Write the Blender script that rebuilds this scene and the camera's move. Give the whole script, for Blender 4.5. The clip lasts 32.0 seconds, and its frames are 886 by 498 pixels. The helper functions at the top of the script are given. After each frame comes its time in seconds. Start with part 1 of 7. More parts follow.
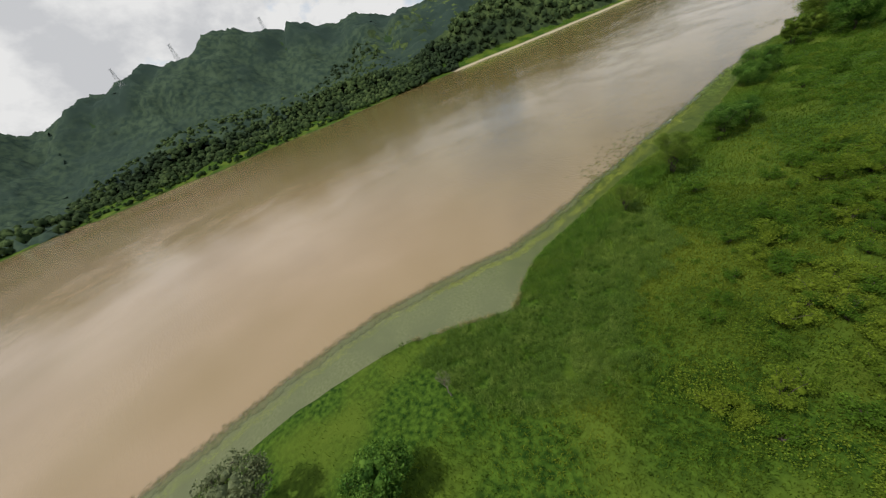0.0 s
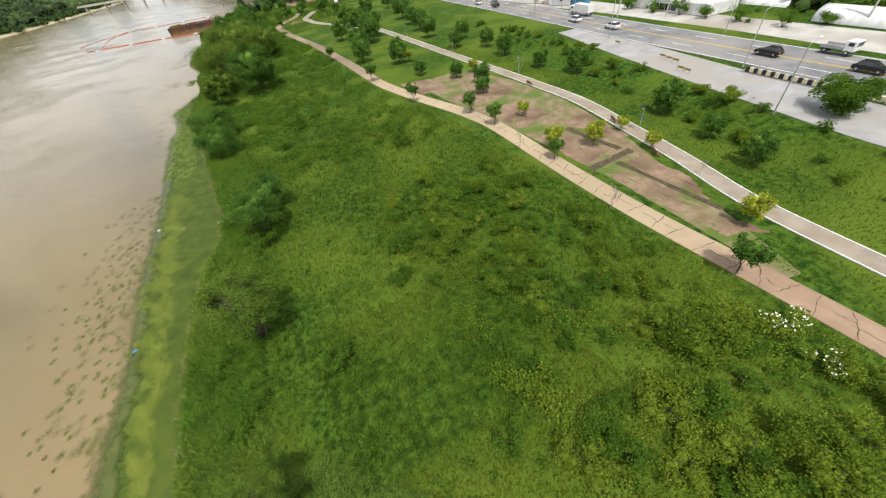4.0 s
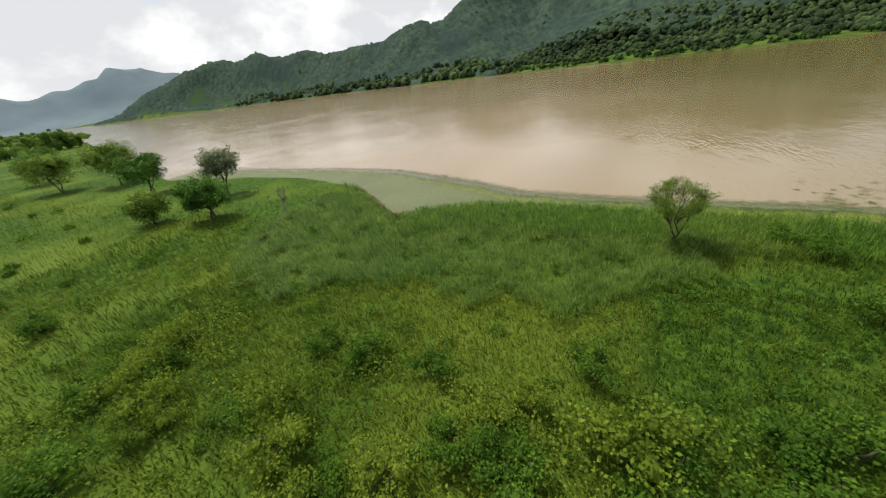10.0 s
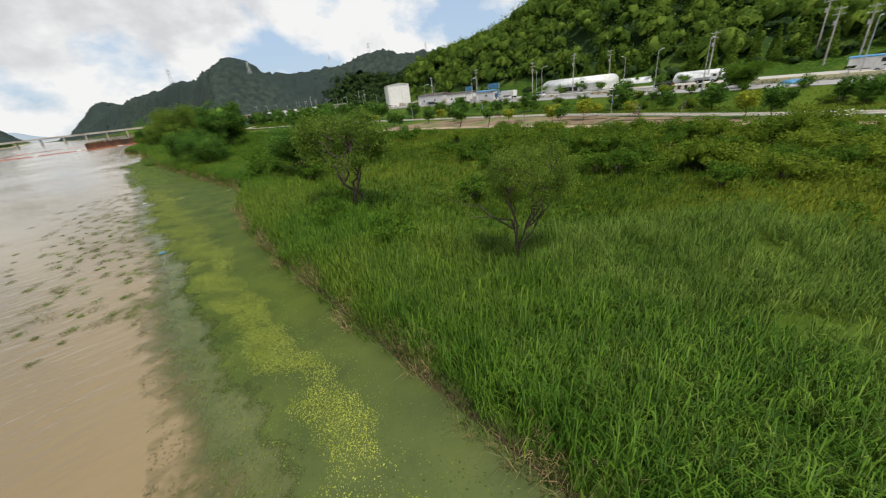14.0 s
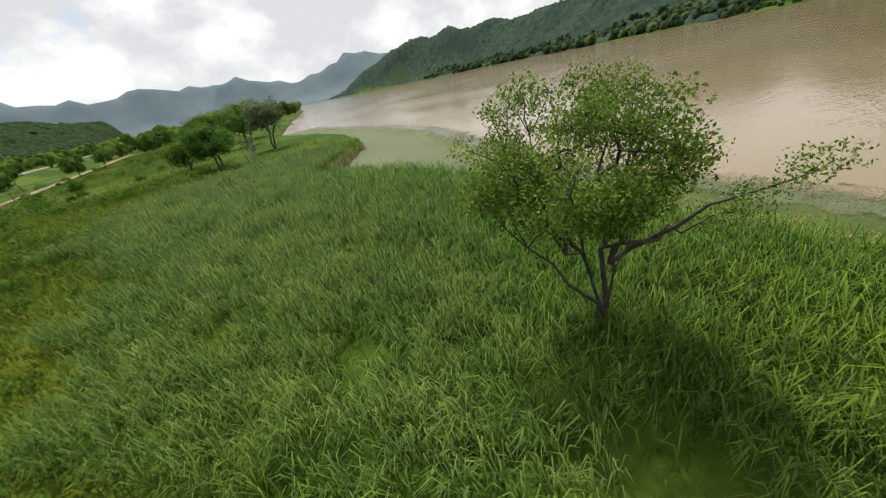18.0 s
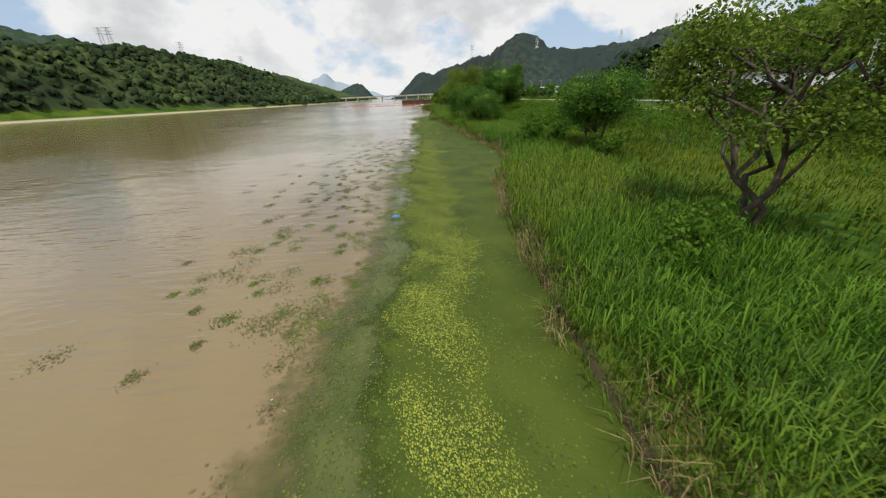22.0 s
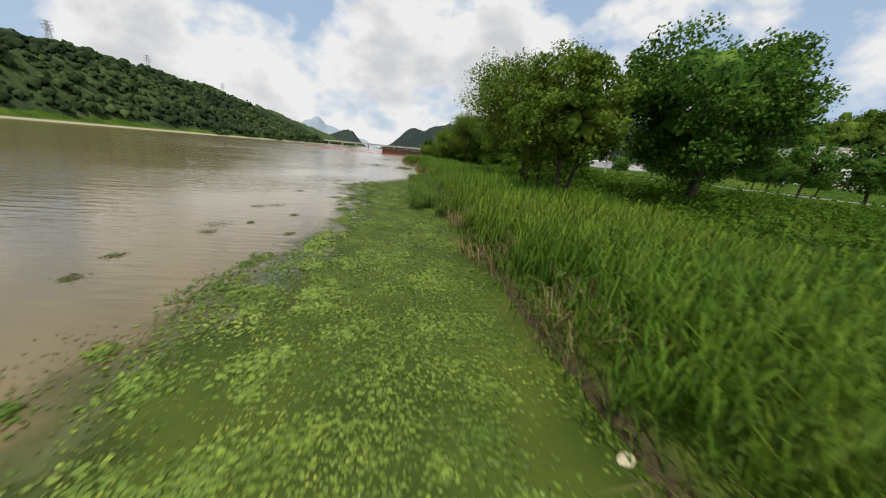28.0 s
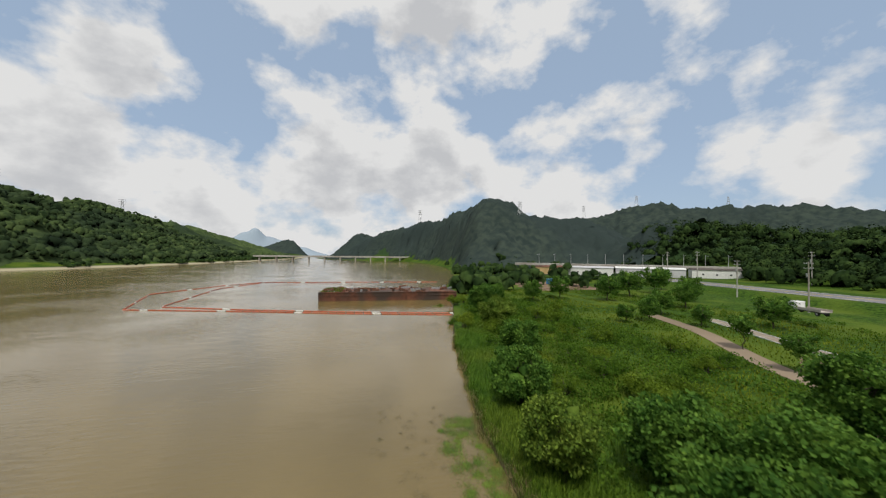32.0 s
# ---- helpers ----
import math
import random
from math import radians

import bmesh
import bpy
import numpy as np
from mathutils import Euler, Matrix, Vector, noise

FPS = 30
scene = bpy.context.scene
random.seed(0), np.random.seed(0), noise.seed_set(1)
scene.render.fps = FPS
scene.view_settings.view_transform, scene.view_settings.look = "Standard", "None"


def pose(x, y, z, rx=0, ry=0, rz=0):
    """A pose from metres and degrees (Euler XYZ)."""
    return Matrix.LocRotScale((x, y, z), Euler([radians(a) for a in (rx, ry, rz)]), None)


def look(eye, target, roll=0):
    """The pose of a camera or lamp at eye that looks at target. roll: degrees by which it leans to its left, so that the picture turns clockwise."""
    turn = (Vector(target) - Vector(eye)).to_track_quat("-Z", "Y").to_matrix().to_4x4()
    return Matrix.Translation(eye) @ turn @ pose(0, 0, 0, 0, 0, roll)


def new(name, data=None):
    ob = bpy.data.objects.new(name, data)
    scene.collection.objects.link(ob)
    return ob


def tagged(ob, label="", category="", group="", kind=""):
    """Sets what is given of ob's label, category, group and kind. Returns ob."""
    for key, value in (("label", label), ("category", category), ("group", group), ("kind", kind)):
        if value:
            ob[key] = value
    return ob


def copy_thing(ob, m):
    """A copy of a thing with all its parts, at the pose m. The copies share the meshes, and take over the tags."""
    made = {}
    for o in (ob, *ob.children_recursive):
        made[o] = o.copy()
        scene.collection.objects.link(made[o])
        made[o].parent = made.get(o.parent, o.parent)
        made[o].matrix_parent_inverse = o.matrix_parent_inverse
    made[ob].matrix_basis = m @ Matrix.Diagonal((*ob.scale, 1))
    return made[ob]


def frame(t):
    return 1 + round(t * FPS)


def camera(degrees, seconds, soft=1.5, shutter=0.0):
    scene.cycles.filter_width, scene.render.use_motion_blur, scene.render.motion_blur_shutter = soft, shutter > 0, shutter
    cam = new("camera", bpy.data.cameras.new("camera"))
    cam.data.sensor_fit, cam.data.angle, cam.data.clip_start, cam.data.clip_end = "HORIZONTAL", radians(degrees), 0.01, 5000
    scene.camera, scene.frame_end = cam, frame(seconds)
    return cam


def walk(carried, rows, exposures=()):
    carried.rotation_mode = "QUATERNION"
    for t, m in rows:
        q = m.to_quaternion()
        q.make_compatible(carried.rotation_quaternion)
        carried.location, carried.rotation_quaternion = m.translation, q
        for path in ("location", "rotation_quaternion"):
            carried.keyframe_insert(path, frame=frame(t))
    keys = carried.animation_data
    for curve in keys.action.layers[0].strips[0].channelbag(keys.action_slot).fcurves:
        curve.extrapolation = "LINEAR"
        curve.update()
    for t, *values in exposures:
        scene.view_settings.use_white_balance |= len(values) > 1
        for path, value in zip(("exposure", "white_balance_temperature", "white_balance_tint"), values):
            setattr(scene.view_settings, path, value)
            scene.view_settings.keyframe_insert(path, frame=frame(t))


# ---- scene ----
cam = camera(104.50, 32.0, soft=1.2, shutter=0.08)

# seconds, eye, target, roll
PATH = [
    (0, (17.38, -52.30, 35.89), (9.89, -47.82, 31.01), -21.72),
    (0.5, (16.44, -47.65, 41.27), (10.49, -42.22, 35.35), -24.31),
    (1, (12.96, -42.57, 43.17), (8.13, -36.97, 36.45), -25.21),
    (1.5, (9.80, -38.14, 43.25), (5.82, -32.45, 36.05), -25.11),
    (2, (6.25, -34.08, 42.02), (3.19, -28.17, 34.56), -22.89),
    (2.5, (3.84, -28.87, 39.62), (1.80, -22.79, 31.95), -20.99),
    (4.5, (1.00, -2.28, 24.38), (6.78, 3.24, 18.36), -5.71),
    (5, (3.94, 5.79, 21.19), (12.28, 8.23, 16.24), -5.70),
    (5.5, (8.22, 12.83, 19.90), (16.88, 10.69, 15.39), -8.84),
    (6, (13.74, 17.11, 19.54), (19.97, 10.90, 14.79), -11.29),
    (6.5, (19.45, 18.95, 19.46), (21.44, 10.71, 14.16), -10.50),
    (7, (24.53, 18.39, 19.79), (22.48, 10.49, 14.03), -6.93),
    (7.5, (27.64, 16.21, 19.78), (23.46, 9.24, 13.95), -5.60),
    (8, (28.83, 12.84, 19.56), (23.50, 6.65, 13.80), -5.11),
    (8.5, (28.59, 8.89, 18.71), (22.51, 3.25, 13.13), -4.80),
    (9, (26.79, 4.72, 17.97), (20.12, -0.48, 12.64), -5.49),
    (9.5, (24.05, 0.55, 16.84), (16.74, -4.18, 11.92), -6.39),
    (10, (20.18, -3.42, 15.57), (12.37, -7.67, 11.00), -8.06),
    (10.5, (15.54, -6.92, 13.69), (7.26, -10.61, 9.47), -9.26),
    (11, (10.36, -10.47, 12.44), (1.56, -12.98, 8.40), -11.01),
    (11.5, (4.91, -13.18, 11.57), (-4.27, -13.19, 7.62), -12.64),
    (12, (-1.11, -15.00, 10.58), (-9.50, -11.33, 6.55), -12.44),
    (12.5, (-7.76, -15.80, 8.94), (-13.26, -8.53, 4.84), -10.15),
    (13, (-13.12, -14.72, 8.87), (-14.97, -5.83, 4.67), -10.03),
    (13.5, (-17.29, -11.54, 8.69), (-15.17, -2.68, 4.55), -9.57),
    (14, (-20.87, -6.81, 8.57), (-14.81, -0.01, 4.45), -6.62),
    (14.5, (-21.42, -1.26, 7.94), (-13.19, 2.44, 3.62), -6.56),
    (15, (-19.73, 3.47, 7.12), (-10.79, 3.81, 2.66), -6.43),
    (15.5, (-16.79, 5.73, 6.45), (-8.28, 2.97, 1.97), -6.58),
    (17.5, (-4.83, 7.16, 7.02), (-6.61, -1.75, 2.86), -10.83),
    (18, (-3.45, 4.65, 6.83), (-8.15, -2.96, 2.35), -12.39),
    (18.5, (-3.15, 1.91, 6.70), (-10.16, -3.55, 2.12), -13.60),
    (19, (-4.40, -0.66, 6.60), (-13.02, -3.17, 2.20), -13.10),
    (19.5, (-6.48, -1.92, 6.45), (-15.61, -0.85, 2.51), -11.54),
    (20, (-9.17, -2.03, 6.15), (-17.34, 2.44, 2.51), -13.09),
    (20.5, (-12.21, -1.11, 5.82), (-18.04, 6.04, 1.96), -14.61),
    (21, (-15.34, 0.34, 5.62), (-18.22, 8.98, 1.49), -10.03),
    (21.5, (-17.34, 3.57, 5.48), (-17.82, 12.66, 1.33), -3.85),
    (22, (-19.05, 7.19, 5.87), (-18.45, 16.29, 1.78), -2.69),
    (22.5, (-20.17, 11.40, 6.04), (-18.96, 20.50, 2.08), -1.85),
    (23, (-20.56, 16.71, 6.26), (-19.05, 25.82, 2.41), -1.84),
    (23.5, (-20.65, 22.15, 6.28), (-18.86, 31.29, 2.66), -1.17),
    (24, (-20.29, 28.06, 6.04), (-18.32, 37.29, 2.72), -0.29),
    (24.5, (-19.58, 34.51, 5.34), (-17.56, 43.84, 2.35), 0.84),
    (25, (-18.61, 41.20, 4.47), (-16.62, 50.62, 1.77), 2.87),
    (25.5, (-18.21, 46.98, 3.78), (-16.28, 56.46, 1.25), 4.28),
    (27.5, (-14.57, 74.17, 3.48), (-13.16, 83.71, 0.83), 5.66),
    (28, (-15.09, 83.61, 3.16), (-13.72, 93.15, 0.49), 5.23),
    (28.5, (-15.87, 96.26, 3.05), (-14.46, 105.77, 0.29), 4.65),
    (29, (-15.99, 110.26, 3.00), (-14.52, 119.76, 0.24), 3.74),
    (29.5, (-15.95, 125.64, 2.99), (-14.39, 135.12, 0.23), 2.32),
    (30, (-17.11, 143.06, 3.61), (-15.31, 152.54, 0.98), 2.66),
    (30.5, (-18.22, 160.64, 4.24), (-16.19, 170.14, 1.86), 1.92),
    (31, (-19.75, 177.01, 6.66), (-17.37, 186.55, 4.83), 2.98),
    (31.5, (-19.13, 190.91, 10.51), (-16.59, 200.52, 9.37), 2.20),
    (32, (-18.46, 202.95, 14.99), (-15.76, 212.57, 15.15), 0.63),
]
EXPOSURES = [(0.0, -0.1), (1.0, 0.25), (2.5, 0.25), (5.0, 0.6), (9.0, 0.65), (10.0, 0.35), (11.0, 0.0), (12.0, -0.1), (13.0, 0.05), (14.0, 0.1), (15.0, 0.75), (15.5, 0.8), (17.5, 0.4), (18.0, 0.3), (20.0, 0.2), (22.5, 0.0), (24.0, -0.1), (25.5, -0.2), (28.0, 0.0), (29.0, 0.0), (30.0, 0.12), (31.0, 0.0), (32.0, -0.2)]
walk(cam, [(t, look(eye, target, roll)) for t, eye, target, roll in PATH], EXPOSURES)

# ---------------------------------------------------------------- light
SUN_AZ, SUN_EL = 200.0, 62.0          # compass-like, from +y clockwise
sun_dir = Vector((math.sin(radians(SUN_AZ)) * math.cos(radians(SUN_EL)), math.cos(radians(SUN_AZ)) * math.cos(radians(SUN_EL)), math.sin(radians(SUN_EL))))


def make_world():
    """Bright summer sky: a hazy blue with piled white cloud, thicker low down and towards the sun."""
    w = bpy.data.worlds.new("sky")
    scene.world = w
    w.use_nodes = True
    nt = w.node_tree
    nt.nodes.clear()
    n, ln = nt.nodes.new, nt.links.new
    out, bg = n("ShaderNodeOutputWorld"), n("ShaderNodeBackground")
    sky = n("ShaderNodeTexSky")
    sky.sky_type, sky.sun_disc = "NISHITA", False
    sky.sun_elevation, sky.sun_rotation = radians(SUN_EL), radians(SUN_AZ)
    sky.air_density, sky.dust_density = 1.0, 1.5
    haze = n("ShaderNodeMix"); haze.data_type = "RGBA"; haze.inputs["Factor"].default_value = 0.6
    haze.inputs["B"].default_value = (5.2, 6.7, 8.7, 1)
    ln(sky.outputs[0], haze.inputs["A"])
    co, sep = n("ShaderNodeTexCoord"), n("ShaderNodeSeparateXYZ")
    ln(co.outputs["Generated"], sep.inputs[0])

    def calc(op, a, b, c=None):
        m = n("ShaderNodeMath"); m.operation = op
        for k, v in enumerate((a, b, c)):
            if v is None:
                continue
            if isinstance(v, (int, float)):
                m.inputs[k].default_value = v
            else:
                ln(v, m.inputs[k])
        return m.outputs[0]

    def ramp_to(v, a, b, c, d):
        r = n("ShaderNodeMapRange"); r.interpolation_type = "SMOOTHSTEP"
        for k, q in ((1, a), (2, b), (3, c), (4, d)):
            r.inputs[k].default_value = q
        ln(v, r.inputs[0])
        return r.outputs[0]

    def puffs(shift):
        """Ragged cloud noise by direction, flattened, moved a little for the shading."""
        mp = n("ShaderNodeMapping")
        mp.inputs["Scale"].default_value = (1.0, 1.0, 1.5)
        mp.inputs["Location"].default_value = (0.35, 1.9, 0.55 + shift)
        ln(co.outputs["Generated"], mp.inputs[0])
        no = n("ShaderNodeTexNoise")
        no.inputs["Scale"].default_value, no.inputs["Detail"].default_value, no.inputs["Roughness"].default_value = 4.6, 9.0, 0.56
        ln(mp.outputs[0], no.inputs["Vector"])
        return no.outputs["Fac"]

    # the cloud banks over the upper valley: turn from north, height, spread (degrees), weight
    bias = None
    for turn, up, wide, heavy in ((-4, 11, 24, 0.26), (14, 14, 20, 0.26), (-18, 9, 18, 0.24), (-32, 8, 18, 0.22), (34, 10, 20, 0.22), (45, 14, 11, 0.19), (55, 17, 9, 0.19), (63, 12, 8, 0.16), (-5, 35, 19, 0.27), (12, 33, 20, 0.27), (28, 36, 14, 0.22), (-29, 22, 9, 0.22), (-38, 34, 15, 0.20)):
        d = n("ShaderNodeVectorMath"); d.operation = "DISTANCE"
        ln(co.outputs["Generated"], d.inputs[0])
        d.inputs[1].default_value = (math.sin(radians(turn)) * math.cos(radians(up)), math.cos(radians(turn)) * math.cos(radians(up)), math.sin(radians(up)))
        v = ramp_to(d.outputs["Value"], 0.0, radians(wide), heavy, 0.0)
        bias = v if bias is None else calc("MAXIMUM", bias, v)
    dull = ramp_to(calc("MULTIPLY_ADD", sep.outputs[0], 0.35, sep.outputs[1]), 0.20, 0.60, 0.30, 0.0)       # a closed cloud sheet to the south
    low = ramp_to(sep.outputs[2], 0.02, 0.17, 0.22, 0.0)
    bias = calc("MAXIMUM", calc("MAXIMUM", bias, dull), low)
    body = calc("ADD", puffs(0.0), bias)
    above = calc("ADD", puffs(0.10), bias)
    ramp = n("ShaderNodeValToRGB")
    ramp.color_ramp.elements[0].position, ramp.color_ramp.elements[1].position = 0.56, 0.68
    ln(body, ramp.inputs[0])
    # thick parts and undersides are greyer
    closed = ramp_to(dull, 0.05, 0.28, 0.9, 0.95)
    thick = calc("SUBTRACT", ramp_to(above, 0.60, 0.92, 0.0, 1.0), calc("MULTIPLY", ramp_to(sep.outputs[2], 0.0, 0.2, 0.25, 0.0), 1.0))
    tone = n("ShaderNodeValToRGB")
    tone.color_ramp.elements[0].color, tone.color_ramp.elements[1].color = (8.5, 8.5, 8.45, 1), (6.1, 6.2, 6.4, 1)
    tone.color_ramp.elements[0].position, tone.color_ramp.elements[1].position = 0.22, 0.80
    ln(calc("MULTIPLY", thick, closed), tone.inputs[0])
    mix = n("ShaderNodeMix"); mix.data_type = "RGBA"
    ln(ramp.outputs[0], mix.inputs["Factor"]); ln(haze.outputs["Result"], mix.inputs["A"]); ln(tone.outputs[0], mix.inputs["B"])
    ln(mix.outputs["Result"], bg.inputs["Color"])
    bg.inputs["Strength"].default_value = 0.10
    ln(bg.outputs[0], out.inputs[0])


make_world()
lamp = bpy.data.lights.new("sun", "SUN")
lamp.energy, lamp.angle, lamp.color = 3.3, radians(2.0), (1.0, 0.96, 0.88)
sun_ob = new("sun", lamp)
sun_ob.matrix_world = look(sun_dir * 100, (0, 0, 0))


# ---------------------------------------------------------------- materials
def material(name, low, high, scale=1.0, detail=4.0, rough=0.85, bump=0.0, bump_scale=None, metal=0.0, spread=(0.35, 0.65), spec=0.3, island=0.0, third=None, third_scale=0.05, flip=False, trans=0.0, per_object=0.0):
    """Two tones mixed by a noise at real-world scale, a third tone by a broad noise, fine relief."""
    m = bpy.data.materials.new(name)
    m.use_nodes = True
    nt = m.node_tree
    n, ln = nt.nodes.new, nt.links.new
    b = nt.nodes["Principled BSDF"]
    geo = n("ShaderNodeNewGeometry")
    no = n("ShaderNodeTexNoise")
    no.inputs["Scale"].default_value, no.inputs["Detail"].default_value = scale, detail
    ln(geo.outputs["Position"], no.inputs["Vector"])
    r = n("ShaderNodeValToRGB")
    r.color_ramp.elements[0].position, r.color_ramp.elements[1].position = spread
    r.color_ramp.elements[0].color, r.color_ramp.elements[1].color = (*low, 1), (*high, 1)
    ln(no.outputs["Fac"], r.inputs[0])
    col = r.outputs[0]
    if third:
        n3 = n("ShaderNodeTexNoise")
        n3.inputs["Scale"].default_value, n3.inputs["Detail"].default_value = third_scale, 3.0
        ln(geo.outputs["Position"], n3.inputs["Vector"])
        r3 = n("ShaderNodeValToRGB")
        r3.color_ramp.elements[0].position, r3.color_ramp.elements[1].position = 0.45, 0.62
        ln(n3.outputs["Fac"], r3.inputs[0])
        mx = n("ShaderNodeMix"); mx.data_type = "RGBA"
        ln(r3.outputs[0], mx.inputs["Factor"]); ln(col, mx.inputs["A"]); mx.inputs["B"].default_value = (*third, 1)
        col = mx.outputs["Result"]
    if island or per_object:
        hv = n("ShaderNodeHueSaturation")
        mr = n("ShaderNodeMapRange")
        if island:
            ln(geo.outputs["Random Per Island"], mr.inputs[0])
        else:
            oi = n("ShaderNodeObjectInfo"); ln(oi.outputs["Random"], mr.inputs[0])
        k = island or per_object
        mr.inputs[3].default_value, mr.inputs[4].default_value = 1 - k, 1 + k
        ln(mr.outputs[0], hv.inputs["Value"])
        hm = n("ShaderNodeMapRange"); ln(mr.inputs[0].links[0].from_socket, hm.inputs[0])
        hm.inputs[3].default_value, hm.inputs[4].default_value = 0.5 + 0.03 * k, 0.5 - 0.03 * k
        ln(hm.outputs[0], hv.inputs["Hue"])
        ln(col, hv.inputs["Color"])
        col = hv.outputs[0]
    ln(col, b.inputs["Base Color"])
    b.inputs["Roughness"].default_value, b.inputs["Metallic"].default_value = rough, metal
    b.inputs["Specular IOR Level"].default_value = spec
    if bump:
        nb = n("ShaderNodeTexNoise")
        nb.inputs["Scale"].default_value, nb.inputs["Detail"].default_value = bump_scale or scale * 4, 6.0
        ln(geo.outputs["Position"], nb.inputs["Vector"])
        bp = n("ShaderNodeBump"); bp.inputs["Strength"].default_value = min(1.0, bump); bp.inputs["Distance"].default_value = 0.3 / (bump_scale or scale * 4)
        ln(nb.outputs["Fac"], bp.inputs["Height"]); ln(bp.outputs[0], b.inputs["Normal"])
    if trans:
        # leaves let light through
        tr = n("ShaderNodeBsdfTranslucent"); ln(col, tr.inputs["Color"])
        ms = n("ShaderNodeMixShader"); ms.inputs[0].default_value = trans
        ln(b.outputs[0], ms.inputs[1]); ln(tr.outputs[0], ms.inputs[2])
        ln(ms.outputs[0], nt.nodes["Material Output"].inputs["Surface"])
    return m


def shift_tone(m, y0, y1, low, high, grain=0.05):
    """Turns a material's colour towards other tones along the river."""
    nt = m.node_tree
    n, ln = nt.nodes.new, nt.links.new
    b = nt.nodes["Principled BSDF"]
    old = b.inputs["Base Color"].links[0].from_socket
    geo, sep, mr = n("ShaderNodeNewGeometry"), n("ShaderNodeSeparateXYZ"), n("ShaderNodeMapRange")
    ln(geo.outputs["Position"], sep.inputs[0]); ln(sep.outputs[1], mr.inputs[0])
    mr.inputs[1].default_value, mr.inputs[2].default_value = y0, y1
    no, r = n("ShaderNodeTexNoise"), n("ShaderNodeValToRGB")
    no.inputs["Scale"].default_value, no.inputs["Detail"].default_value = grain, 7.0
    ln(geo.outputs["Position"], no.inputs["Vector"]); ln(no.outputs["Fac"], r.inputs[0])
    r.color_ramp.elements[0].position, r.color_ramp.elements[1].position = 0.35, 0.65
    r.color_ramp.elements[0].color, r.color_ramp.elements[1].color = (*low, 1), (*high, 1)
    mx = n("ShaderNodeMix"); mx.data_type = "RGBA"
    ln(mr.outputs[0], mx.inputs["Factor"]); ln(old, mx.inputs["A"]); ln(r.outputs[0], mx.inputs["B"])
    ln(mx.outputs["Result"], b.inputs["Base Color"])


def ripples(m):
    """Short wind ripples in patches, over a faint longer swell."""
    nt = m.node_tree
    n, ln = nt.nodes.new, nt.links.new
    geo, last = n("ShaderNodeNewGeometry"), None
    for turn, sx, sy, scale, patch_scale, lo, hi, dist in ((0.5, 0.35, 1.3, 1.5, 0.035, 0.06, 0.60, 0.12), (-0.35, 0.30, 1.5, 2.8, 0.06, 0.0, 0.45, 0.05), (0.9, 0.5, 1.0, 0.45, 0.02, 0.05, 0.25, 0.25)):
        mp, no, pat, r, bp = n("ShaderNodeMapping"), n("ShaderNodeTexNoise"), n("ShaderNodeTexNoise"), n("ShaderNodeMapRange"), n("ShaderNodeBump")
        mp.inputs["Rotation"].default_value = (0, 0, turn)
        mp.inputs["Scale"].default_value = (sx, sy, 1)
        ln(geo.outputs["Position"], mp.inputs[0]); ln(mp.outputs[0], no.inputs["Vector"]); ln(geo.outputs["Position"], pat.inputs["Vector"])
        no.inputs["Scale"].default_value, no.inputs["Detail"].default_value = scale, 3.0
        pat.inputs["Scale"].default_value, pat.inputs["Detail"].default_value = patch_scale, 3.0
        for k, v in ((1, 0.44), (2, 0.64), (3, lo), (4, hi)):
            r.inputs[k].default_value = v
        ln(pat.outputs["Fac"], r.inputs[0]); ln(r.outputs[0], bp.inputs["Strength"])
        bp.inputs["Distance"].default_value = dist
        ln(no.outputs["Fac"], bp.inputs["Height"])
        if last:
            ln(last, bp.inputs["Normal"])
        last = bp.outputs[0]
    ln(last, nt.nodes["Principled BSDF"].inputs["Normal"])


M = {}
M["ground"] = material("bank_turf", (0.012, 0.036, 0.004), (0.060, 0.114, 0.012), 1.4, 6, 0.95, 0.9, 2.5, third=(0.080, 0.120, 0.014), third_scale=0.06, spec=0.08)


def wooded_above(m, z0, z1, tone):
    """Turf gives way to another ground above (or, turned round, below) a height: woodland floor, shore mud."""
    nt = m.node_tree
    n, ln = nt.nodes.new, nt.links.new
    b = nt.nodes["Principled BSDF"]
    old = b.inputs["Base Color"].links[0].from_socket
    geo, sep, mr, mx = n("ShaderNodeNewGeometry"), n("ShaderNodeSeparateXYZ"), n("ShaderNodeMapRange"), n("ShaderNodeMix")
    ln(geo.outputs["Position"], sep.inputs[0]); ln(sep.outputs[2], mr.inputs[0])
    mr.inputs[1].default_value, mr.inputs[2].default_value = z0, z1
    mx.data_type = "RGBA"; mx.inputs["B"].default_value = (*tone, 1)
    ln(mr.outputs[0], mx.inputs["Factor"]); ln(old, mx.inputs["A"]); ln(mx.outputs["Result"], b.inputs["Base Color"])




